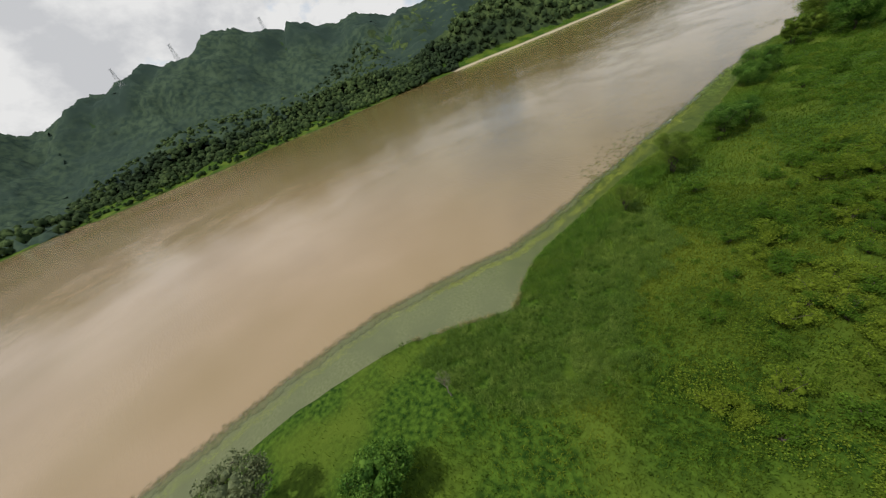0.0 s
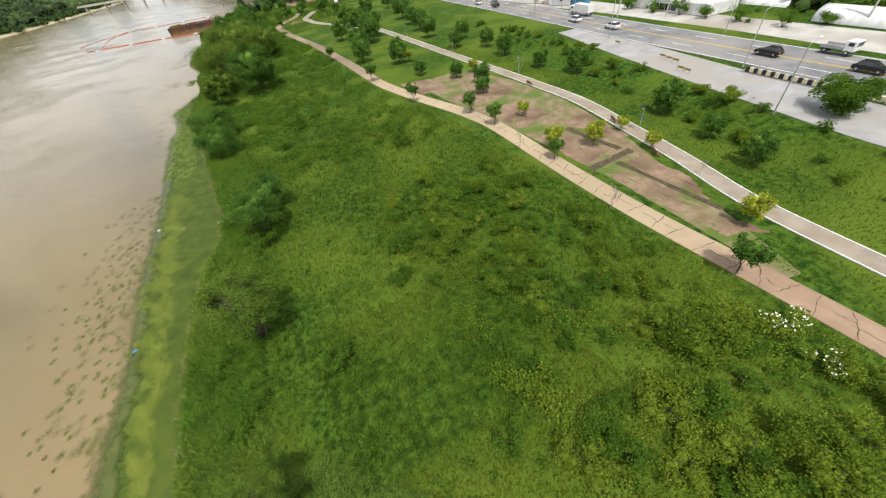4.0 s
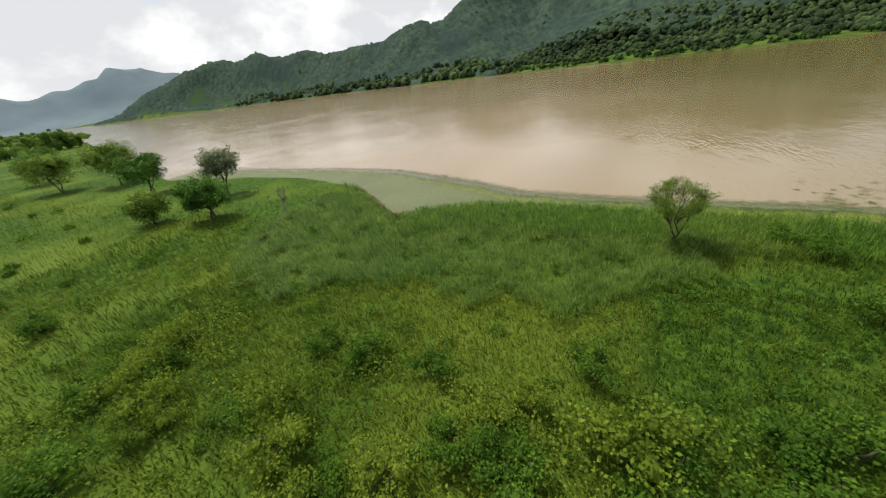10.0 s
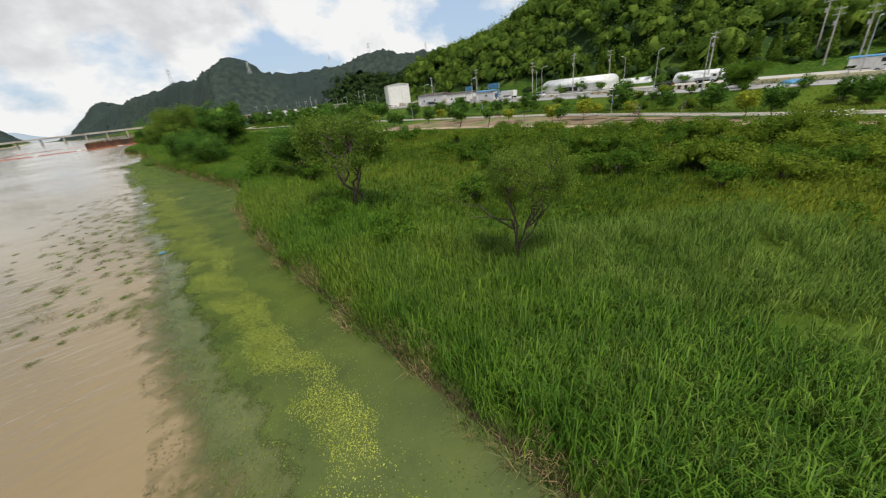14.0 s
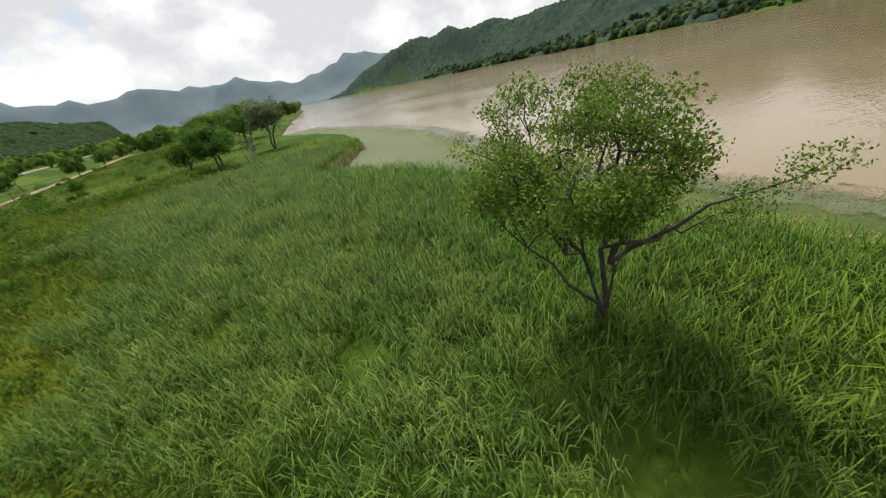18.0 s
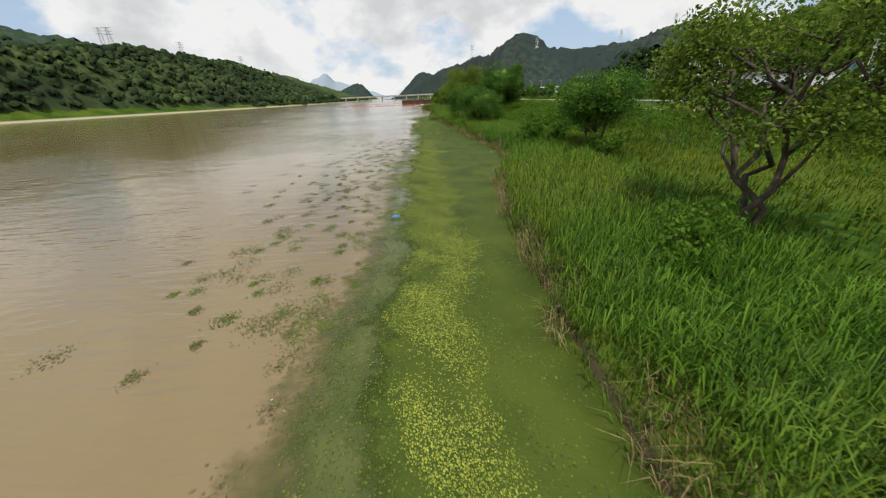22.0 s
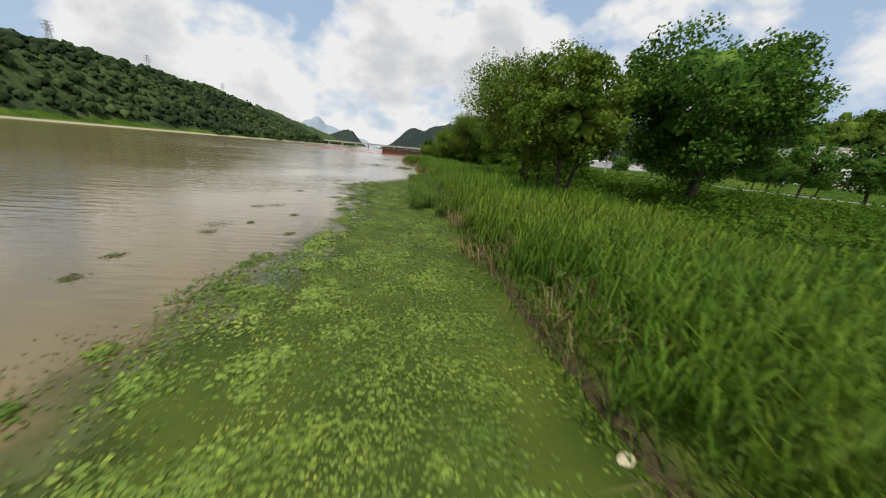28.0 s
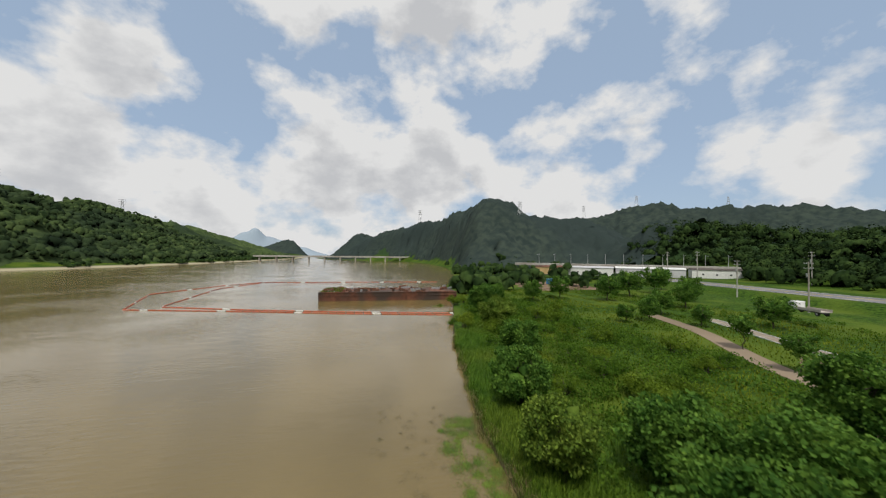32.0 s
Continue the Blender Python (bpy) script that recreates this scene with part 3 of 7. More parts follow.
path_ob, path_line = ribbon("footpath", DIRT, 3.1, M["dirt"], 0.06, "worn pale earth footpath with dark cracks", "path")
bike_ob, bike_line = ribbon("cycle_path", BIKE, 2.6, M["concrete"], 0.08, "pale weathered concrete cycle path", "path")
road_ob, road_line = ribbon("road", ROAD, 15, M["asphalt"], 0.10, "grey asphalt road with painted lane lines", "road")
shoulder = []
for (ax, ay), (bx, by) in zip(road_line[:-1:6], road_line[6::6]):
    if -118 < ay < 24:
        k = math.hypot(bx - ax, by - ay)
        shoulder.append((ax - 9.6 * (by - ay) / k, ay + 9.6 * (bx - ax) / k))
ribbon("road_shoulder", shoulder, 4.4, M["asphalt"], 0.09, "grey asphalt shoulder beside the lay-by", "road")
lot_ob, lot_line = ribbon("car_park", LOT, [7, 9, 10, 11, 12, 11, 10, 5], M["lot"], 0.07, "pale grey asphalt lay-by beside the road", "pavement")
yard_ob, yard_line = ribbon("yard", YARD, [10, 14, 13, 14, 14, 12, 12, 16, 14], M["yard"], 0.05, "dusty concrete yard along the road", "pavement")

GARDEN = [(37.5, -6), (40.3, 4), (42.0, 12), (45.0, 25), (47.2, 41), (47.0, 58), (45.4, 75)]
ribbon("garden_ground", GARDEN, [2.0, 5.0, 7.0, 12.0, 15.5, 17.5, 14.0], M["garden"], 0.03, "weedy brown garden ground between the two paths", "soil", 0.15)


# ---------------------------------------------------------------- helpers for things
def thing(name, label, category, x, y, z=None, turn=0.0, group=""):
    ob = new(name)
    ob.empty_display_size = 0.2
    ob.matrix_basis = pose(x, y, float(height(x, y)) if z is None else z, 0, 0, turn)
    return tagged(ob, label, category, group)


def part(name, bm, mat, parent, label="", smooth=False):
    me = bpy.data.meshes.new(name)
    bm.to_mesh(me)
    bm.free()
    me.materials.append(mat)
    if smooth:
        me.polygons.foreach_set("use_smooth", [True] * len(me.polygons))
    ob = new(name, me)
    ob.parent = parent
    return tagged(ob, label) if label else ob


def box_bm(size, at=(0, 0, 0), turn=0.0, bevel=0.0, bm=None, tilt=(0, 0)):
    """A box whose base centre is at the given place."""
    b = bm or bmesh.new()
    got = bmesh.ops.create_cube(b, size=1.0)
    m = pose(*at, tilt[0], tilt[1], turn) @ Matrix.Translation((0, 0, size[2] / 2)) @ Matrix.Diagonal((*size, 1))
    bmesh.ops.transform(b, matrix=m, verts=got["verts"])
    if bevel:
        es = [e for e in b.edges if e.verts[0] in set(got["verts"])]
        bmesh.ops.bevel(b, geom=es, offset=bevel, segments=2, affect="EDGES", profile=0.5)
    return b


def tube_bm(p, q, r1, r2, sides=8, bm=None):
    b = bm or bmesh.new()
    p, q = Vector(p), Vector(q)
    got = bmesh.ops.create_cone(b, cap_ends=True, segments=sides, radius1=r1, radius2=r2, depth=(q - p).length)
    turn = (q - p).to_track_quat("Z", "Y").to_matrix().to_4x4()
    bmesh.ops.transform(b, matrix=Matrix.Translation((p + q) / 2) @ turn, verts=got["verts"])
    return b


def tri_mesh(name, v, t, mats, smooth=False, index=None):
    """A mesh object straight from arrays of points and triangles."""
    me = bpy.data.meshes.new(name)
    v, t = np.ascontiguousarray(v, np.float32), np.ascontiguousarray(t, np.int32)
    me.vertices.add(len(v)); me.vertices.foreach_set("co", v.ravel())
    me.loops.add(t.size); me.loops.foreach_set("vertex_index", t.ravel())
    me.polygons.add(len(t)); me.polygons.foreach_set("loop_start", np.arange(0, t.size, 3, dtype=np.int32))
    for m in (mats if isinstance(mats, (list, tuple)) else [mats]):
        me.materials.append(m)
    if index is not None:
        me.polygons.foreach_set("material_index", index.astype(np.int32))
    if smooth:
        me.polygons.foreach_set("use_smooth", np.ones(len(t), dtype=bool))
    me.update(calc_edges=True)
    me.validate()
    return new(name, me)


def leaf_arrays(c, size, rng, up=0.6, long=2.0):
    """Leaves: a folded four-point blade at every centre, turned at random."""
    n = len(c)
    d = rng.normal(size=(n, 3)); d[:, 2] -= 0.15
    d /= np.linalg.norm(d, axis=1, keepdims=True)
    nn = rng.normal(size=(n, 3)) * 0.7; nn[:, 2] += up
    s = np.cross(d, nn); s /= np.linalg.norm(s, axis=1, keepdims=True) + 1e-6
    size = (size * rng.uniform(0.6, 1.4, n))[:, None]
    a, b = d * size * 0.5, s * size * 0.5 / long * 1.3
    v = np.stack([c - a, c + b, c + a, c - b], 1).reshape(-1, 3)
    i = np.arange(n)[:, None] * 4
    return v, np.concatenate([i + [0, 1, 2], i + [0, 2, 3]])


def lump_arrays(c, r, rng):
    """Rough lumps of dense foliage, one at every centre."""
    p = (1 + 5 ** 0.5) / 2
    iv = np.array([(-1, p, 0), (1, p, 0), (-1, -p, 0), (1, -p, 0), (0, -1, p), (0, 1, p), (0, -1, -p), (0, 1, -p), (p, 0, -1), (p, 0, 1), (-p, 0, -1), (-p, 0, 1)]) / 1.902
    it = np.array([(0, 11, 5), (0, 5, 1), (0, 1, 7), (0, 7, 10), (0, 10, 11), (1, 5, 9), (5, 11, 4), (11, 10, 2), (10, 7, 6), (7, 1, 8), (3, 9, 4), (3, 4, 2), (3, 2, 6), (3, 6, 8), (3, 8, 9), (4, 9, 5), (2, 4, 11), (6, 2, 10), (8, 6, 7), (9, 8, 1)])
    it = it[iv[it][:, :, 2].mean(1) > -0.45]
    n = len(c)
    a = rng.uniform(0, 6.28, n)
    rot = np.stack([np.stack([np.cos(a), -np.sin(a)], -1), np.stack([np.sin(a), np.cos(a)], -1)], -2)
    w = iv[None] * (1 + rng.normal(size=(n, 12, 1)) * 0.18)
    w = np.concatenate([np.einsum("nij,nkj->nki", rot, w[:, :, :2]), w[:, :, 2:]], 2)
    v = c[:, None] + w * np.asarray(r)[:, None, None]
    return v.reshape(-1, 3), (np.arange(n)[:, None, None] * 12 + it[None]).reshape(-1, 3)


def limb_arrays(lines, sides=6):
    """Tapered tubes along polylines of (point, radius)."""
    vs, ts, base = [], [], 0
    ang = np.linspace(0, 2 * np.pi, sides, endpoint=False)
    for pts, rad in lines:
        pts = np.asarray(pts, float)
        tan = np.gradient(pts, axis=0); tan /= np.linalg.norm(tan, axis=1, keepdims=True) + 1e-9
        ref = np.where(np.abs(tan[:, 2:3]) > 0.9, [[1.0, 0, 0]], [[0, 0, 1.0]])
        u = np.cross(tan, ref); u /= np.linalg.norm(u, axis=1, keepdims=True) + 1e-9
        w = np.cross(tan, u)
        ring = pts[:, None] + (u[:, None] * np.cos(ang)[None, :, None] + w[:, None] * np.sin(ang)[None, :, None]) * np.asarray(rad)[:, None, None]
        vs.append(ring.reshape(-1, 3))
        for k in range(len(pts) - 1):
            for s in range(sides):
                a, b = base + k * sides + s, base + k * sides + (s + 1) % sides
                ts += [(a, b, b + sides), (a, b + sides, a + sides)]
        base += len(pts) * sides
    return np.concatenate(vs), np.array(ts)


def bent(p, q, rng, wob, n=5):
    k = np.linspace(0, 1, n)[:, None]
    line = np.asarray(p) * (1 - k) + np.asarray(q) * k
    line[1:-1] += rng.normal(size=(n - 2, 3)) * wob
    line[:, 2] += (np.sin(k[:, 0] * np.pi) * wob)
    return line


def build_tree(label, x, y, h, r, seed, leaves=2600, size=0.22, mat="leaf", bark="bark", base=0.28, trunk=0.22, limbs=9, airy=0.5, lean=(0, 0), forks=1, droop=0.0, squash=1.0, name="tree", group="", extra=(), z=None, dense=3.2, slim=1.9):
    rng = np.random.default_rng(seed)
    top = thing(name, label, "tree", x, y, z, 0, group)
    lines, tips = [], []
    cz = h * (1 + base) / 2
    rz = h * (1 - base) / 2 * squash
    mid = np.array([lean[0], lean[1], cz])

    def inside(p):
        q = (p - mid) / [r, r, rz]
        return mid + (p - mid) * min(1.0, 0.9 / (np.linalg.norm(q) + 1e-6))

    heads = []
    for k in range(forks):
        a = 2 * np.pi * k / forks + rng.uniform(0, 2)
        off = 0.0 if forks == 1 else r * 0.35
        heads.append(np.array([lean[0] + off * np.cos(a), lean[1] + off * np.sin(a), h * (0.74 + 0.1 * rng.random())]))
    for k, hd in enumerate(heads):
        ln = bent((rng.normal() * trunk * 0.4, rng.normal() * trunk * 0.4, -0.3), hd, rng, h * 0.035, 8)
        lines.append((ln, np.linspace(trunk, trunk * 0.22, 8) * (1 if forks == 1 else 0.75)))
        for _ in range(limbs // forks):
            s = ln[rng.integers(2, 7)]
            a = rng.uniform(0, 2 * np.pi) if forks == 1 else np.arctan2(hd[1] - lean[1], hd[0] - lean[0]) + rng.uniform(-1.25, 1.25)
            u = rng.uniform(0.65, 0.98)
            e = np.array([lean[0] + r * u * np.cos(a), lean[1] + r * u * np.sin(a), cz + rz * rng.uniform(-0.75, 0.7)])
            e = inside(e)
            lb = bent(s, e, rng, r * 0.06, 6)
            lines.append((lb, np.linspace(trunk * 0.38, trunk * 0.07, 6)))
            tips += [lb[3], lb[4], lb[5]]
            for _ in range(3):
                s2 = lb[rng.integers(2, 5)]
                e2 = s2 + (e - s) * rng.uniform(0.25, 0.5) + rng.normal(size=3) * r * 0.25
                l2 = bent(s2, inside(e2), rng, r * 0.03, 4)
                lines.append((l2, np.linspace(trunk * 0.16, trunk * 0.04, 4)))
                tips += [l2[2], l2[3]]
    for e in extra:
        lb = bent((0, 0, h * 0.36), e, rng, 0.14, 7)
        lines.append((lb, np.linspace(trunk * 0.5, trunk * 0.08, 7)))
        tips += [lb[5], lb[6], lb[6] + (0.2, 0.2, 0.3), lb[6] - (0.2, 0.1, -0.2)]
    v, t = limb_arrays(lines)
    tr = tri_mesh("trunk", v, t, M[bark], True); tr.parent = top
    # the crown: rounded sprays at the ends of the limbs and, on leafy trees, over its whole outline
    tips = np.array(tips)
    fill = rng.normal(size=(int((1 - airy) * 60), 3)); fill /= np.linalg.norm(fill, axis=1, keepdims=True) + 1e-6
    fill = fill * rng.uniform(0.55, 0.86, (len(fill), 1)) * [r, r, rz] + [lean[0], lean[1], cz]
    tips = np.stack([np.clip(tips[:, 0], lean[0] - r * 1.1, lean[0] + r * 1.1), np.clip(tips[:, 1], lean[1] - r * 1.1, lean[1] + r * 1.9), np.clip(tips[:, 2], h * base * 0.8, h * 0.98)], 1)
    cl = np.concatenate([tips, fill])
    far = np.linalg.norm((cl - mid) / [r, r, rz * 1.05], axis=1)
    cl[:len(tips) - 4 * len(extra)] = (mid + (cl - mid) / np.maximum(far / 0.92, 1)[:, None])[:len(tips) - 4 * len(extra)]
    rad = r * rng.uniform(0.14, 0.25, len(cl)) * (1.0 if airy > 0.5 else 1.12)
    leaves = int(leaves * dense)
    pick = rng.choice(len(cl), leaves, p=rad ** 2 / (rad ** 2).sum())
    d = rng.normal(size=(leaves, 3)); d /= np.linalg.norm(d, axis=1, keepdims=True)
    c = cl[pick] + d * rad[pick][:, None] * (rng.uniform(0.15, 1.0, (leaves, 1)) ** 0.55) * [1, 1, 0.72]
    if droop:
        c[:, 2] -= rng.uniform(0, 1, leaves) ** 2 * droop * 2
    c[:, 2] = np.maximum(c[:, 2], h * base * 0.55)
    v, t = leaf_arrays(c, size, rng, 0.8, slim)
    if airy < 0.5:
        q = fill[:20]
        cv, ct = lump_arrays((q - [lean[0], lean[1], cz]) * 0.62 + [lean[0], lean[1], cz], np.full(len(q), r * 0.20), rng)
        v, t = np.concatenate([v, cv]), np.concatenate([t, ct + len(v)])
    cr = tri_mesh("crown", v, t, M[mat]); cr.parent = top
    return top


def build_bush(label, x, y, h, r, seed, leaves=420, size=0.26, mat="bush", name="bush", group="shrubs on the bank", flowers=0):
    rng = np.random.default_rng(seed)
    top = thing(name, label, "bush", x, y, None, 0, group)
    leaves, size = int(leaves * 2.7), size * 0.54
    n = 9
    ctr = rng.normal(size=(n, 3)) * [r * 0.45, r * 0.45, h * 0.16] + [0, 0, h * 0.55]
    lines = [(bent((0, 0, -0.2), c + (0, 0, h * 0.2), rng, 0.08, 4), np.linspace(0.05, 0.015, 4)) for c in ctr]
    v, t = limb_arrays(lines, 4)
    st = tri_mesh("branchwork", v, t, M["bark"], True); st.parent = top
    pick = rng.integers(0, n, leaves)
    d = rng.normal(size=(leaves, 3)); d /= np.linalg.norm(d, axis=1, keepdims=True)
    d[:, 2] = np.abs(d[:, 2]) * 0.9 - 0.15
    c = ctr[pick] + d * np.array([r * 0.46, r * 0.46, h * 0.38]) * rng.uniform(0.25, 1.0, (leaves, 1)) ** 0.6
    c[:, 2] = np.clip(c[:, 2], 0.1, None)
    v, t = leaf_arrays(c, size, rng, 0.9, 1.8)
    cv, ct = lump_arrays(ctr * [0.8, 0.8, 0.85], np.full(n, min(r, h) * 0.20), rng)
    v, t = np.concatenate([v, cv]), np.concatenate([t, ct + len(v)])
    fo = tri_mesh("foliage", v, t, M[mat]); fo.parent = top
    if flowers:
        k = c[:, 2] > h * 0.6
        v, t = leaf_arrays(c[k][:flowers] + (0, 0, 0.08), 0.16, rng, 2.0, 1.2)
        fl = tri_mesh("blossom", v, t, M["flower"]); fl.parent = top
        tagged(fl, "small white flower heads")
    return top


def at(x, y, scale=1.0, turn=0.0, tall=1.0, z=None):
    return pose(x, y, float(height(x, y)) if z is None else z, 0, 0, turn) @ Matrix.Diagonal((scale, scale, scale * tall, 1))


# ---------------------------------------------------------------- woods on the hills
def canopy(name, label, area, spacing, radius, lumps, mat, seed, keep, lift=0.6, kind="stuff", flat=1.0):
    """Crowns packed over a slope, each of a few rough lumps."""
    rng = np.random.default_rng(seed)
    x0, x1, y0, y1 = area
    gx, gy = np.meshgrid(np.arange(x0, x1, spacing), np.arange(y0, y1, spacing))
    x = gx.ravel() + rng.uniform(-0.85, 0.85, gx.size) * spacing
    y = gy.ravel() + rng.uniform(-0.85, 0.85, gx.size) * spacing
    k = keep(x, y)
    x, y = x[k], y[k]
    z = height(x, y)
    r = radius * rng.uniform(0.65 if flat > 0.9 else 0.8, 1.35 if flat > 0.9 else 1.15, len(x))
    vs, ts, base = [], [], 0
    for l in range(lumps):
        n = len(x)
        rr = r * (0.95 if l == 0 else rng.uniform(0.42, 0.68, n))
        off = np.zeros((n, 3)) if l == 0 else rng.normal(size=(n, 3)) * (r * 0.6)[:, None] * [1, 1, 0.5] + np.stack([0 * r, 0 * r, r * 0.40], 1)
        v, t = lump_arrays(np.zeros((n, 3)), rr, rng)
        v = (v.reshape(n, 12, 3) * [1, 1, flat] + (np.stack([x, y, z + r * lift], 1) + off)[:, None]).reshape(-1, 3)
        vs.append(v); ts.append(t + base); base += len(v)
    ob = tri_mesh(name, np.concatenate(vs), np.concatenate(ts), mat, True)
    return tagged(ob, label, "woods", kind=kind)


def canopy_sheet(label, area, spacing, mat, seed, keep, tall=5.0, rough=1.3):
    """The closed top of a far wood: one uneven skin over the slope, let down to the ground at its edge."""
    rng = np.random.default_rng(seed)
    x0, x1, y0, y1 = area
    gx, gy = np.meshgrid(np.arange(x0, x1, spacing), np.arange(y0, y1, spacing))
    ny, nx = gx.shape
    x = gx.ravel() + rng.uniform(-0.45, 0.45, gx.size) * spacing
    y = gy.ravel() + rng.uniform(-0.45, 0.45, gx.size) * spacing
    k = keep(x, y)
    z = height(x, y) + np.where(k, tall + rng.normal(size=x.size) * rough + 0.8 * np.sin(x * 0.11 + 2 * np.sin(y * 0.07)), -0.6)
    i = (np.arange(ny - 1)[:, None] * nx + np.arange(nx - 1)[None]).ravel()
    q = np.stack([i, i + 1, i + nx + 1, i + nx], 1)
    q = q[k[q].any(1)]
    t = np.concatenate([q[:, [0, 1, 2]], q[:, [0, 2, 3]]])
    used = np.unique(t)
    back = np.zeros(x.size, int); back[used] = np.arange(len(used))
    ob = tri_mesh("woods", np.stack([x, y, z], 1)[used], back[t], mat, True)
    return tagged(ob, label, "woods", kind="stuff")


def leafy_canopy(name, label, area, spacing, radius, leaves, size, mat, seed, keep):
    """Nearer woods: a rough core to each crown and a skin of leaf sprays."""
    canopy(name, label, area, spacing, radius * 0.80, 2, mat, seed, keep, 0.75)
    rng = np.random.default_rng(seed)
    x0, x1, y0, y1 = area
    gx, gy = np.meshgrid(np.arange(x0, x1, spacing), np.arange(y0, y1, spacing))
    x = gx.ravel() + rng.uniform(-0.85, 0.85, gx.size) * spacing
    y = gy.ravel() + rng.uniform(-0.85, 0.85, gx.size) * spacing
    k = keep(x, y)
    x, y = x[k], y[k]
    r = radius * rng.uniform(0.65, 1.35, len(x))
    d = rng.normal(size=(len(x), leaves, 3)); d[:, :, 2] = np.abs(d[:, :, 2]) - 0.25
    d /= np.linalg.norm(d, axis=2, keepdims=True)
    lump = 1 + 0.28 * np.sin(d[:, :, :1] * 5 + x[:, None, None]) * np.sin(d[:, :, 1:2] * 5 + y[:, None, None])
    c = np.stack([x, y, height(x, y) + r * 0.75], 1)[:, None] + d * r[:, None, None] * lump * rng.uniform(0.8, 1.1, (len(x), leaves, 1))
    v, t = leaf_arrays(c.reshape(-1, 3), size, rng, 1.0, 1.5)
    tagged(tri_mesh("leaf_canopy", v, t, mat), label, "woods", kind="stuff")


def clear_of_block(x, y):
    """Keeps trees off the factory plot and its approach."""
    return ~((np.abs(x - 136) < 24) & (np.abs(y - 196) < 24))


def east_wood(x, y):
    h = crest(x, y, RIDGES)
    return (x - lot_x(y) > 62) & (h > 9) & (x < 330) & clear_of_block(x, y)


def west_wood(x, y):
    f = far_x(y) - x
    edge = np.where((y > -135) & (y < 300), 4, 26)
    return (f > edge) & (crest(x, y, RIDGES) > 5)


leafy_canopy("woods", "dense green broadleaf wood on the hillside above the road", (105, 226, -300, 250), 5.2, 4.0, 105, 0.72, M["near_forest"], 5, east_wood)
canopy_sheet("dark green wood further up the hills", (222, 480, -620, 330), 5.5, M["forest"], 6, lambda x, y: crest(x, y, RIDGES) > 12, 6.5, 1.6)
canopy("woods", "dark wood on the far bank of the river", (-640, -330, -160, 330), 6.4, 4.6, 3, M["bank_forest"], 7, west_wood, flat=0.85)
canopy_sheet("wooded slopes on the far bank of the river", (-620, -150, 325, 1350), 5.0, M["bank_forest"], 8, west_wood, 4.0, 1.6)
canopy("woods", "round tree crowns on the far slopes", (-400, -150, 325, 980), 7.2, 4.2, 2, M["bank_forest"], 28, west_wood, 1.3)
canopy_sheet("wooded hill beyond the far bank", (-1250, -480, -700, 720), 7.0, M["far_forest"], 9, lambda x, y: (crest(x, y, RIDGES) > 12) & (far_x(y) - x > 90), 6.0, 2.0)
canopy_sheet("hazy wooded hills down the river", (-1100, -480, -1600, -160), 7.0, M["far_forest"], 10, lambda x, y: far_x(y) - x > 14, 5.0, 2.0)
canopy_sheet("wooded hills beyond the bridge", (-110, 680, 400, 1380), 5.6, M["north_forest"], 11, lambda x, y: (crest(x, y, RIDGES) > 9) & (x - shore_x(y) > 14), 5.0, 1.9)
leafy_canopy("woods", "dark green wood behind the roadside buildings", (100, 330, 250, 430), 6.0, 4.0, 60, 0.95, M["forest"], 18, lambda x, y: (crest(x, y, RIDGES) > 6) & (x - lot_x(y) > 45) & clear_of_block(x, y))
canopy("trees", "trees along the foot of the hills down the river", (-680, -480, -900, -150), 8.0, 6.0, 3, M["bank_forest"], 29, lambda x, y: (far_x(y) - x > 5) & (far_x(y) - x < 75) & (np.sin(x * 0.05 + y * 0.031) > -0.7))
canopy_sheet("wooded hill to the south", (-150, 480, -1150, -320), 6.5, M["forest"], 12, lambda x, y: crest(x, y, RIDGES) > 8, 6.0, 1.6)
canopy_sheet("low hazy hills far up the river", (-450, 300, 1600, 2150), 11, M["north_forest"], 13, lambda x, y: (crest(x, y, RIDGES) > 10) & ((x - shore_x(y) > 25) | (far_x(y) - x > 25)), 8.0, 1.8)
canopy("shrubs", "shrubs and trees along the far shore", (-560, -130, -140, 1200), 6.5, 2.4, 3, M["forest"], 14, lambda x, y: (far_x(y) - x > 6) & (far_x(y) - x < 75) & (crest(x, y, RIDGES) < 14) & (np.sin(x * 0.13 + y * 0.09) > -0.5))
canopy("trees", "trees along the bank down the river", (-300, 60, -900, -320), 11, 4.2, 4, M["near_forest"], 15, lambda x, y: (x - shore_x(y) > 4) & (x < 35 + 0.0 * y) & (np.sin(x * 0.1 + y * 0.06) + 0.6 * np.sin(x * 0.043 - y * 0.11) > 0.0))
canopy("trees", "trees beside the road down the valley", (-20, 250, -640, -215), 12, 4.0, 4, M["near_forest"], 16, lambda x, y: (x - shore_x(y) > 8) & (np.abs(x - np.interp(y, [-420, -200], [50, 64])) > 14) & (np.sin(x * 0.09 + y * 0.05) + np.sin(x * 0.041 - y * 0.083) > 0.1))
canopy("trees", "trees and shrubs beyond the meadow", (15, 150, 330, 480), 10, 3.6, 4, M["forest"], 16, lambda x, y: (x - shore_x(y) > 3) & (x < 0.4 * y - 30) & (np.sin(x * 0.12 + y * 0.07) > 0.0))
canopy("shrubs", "shrubs on the verge behind the yards", (112, 150, -230, 260), 5.5, 1.9, 4, M["forest"], 17, lambda x, y: (x - lot_x(y) > 52) & (x - lot_x(y) < 70) & (np.sin(x * 0.31 + y * 0.17) > 0.1))


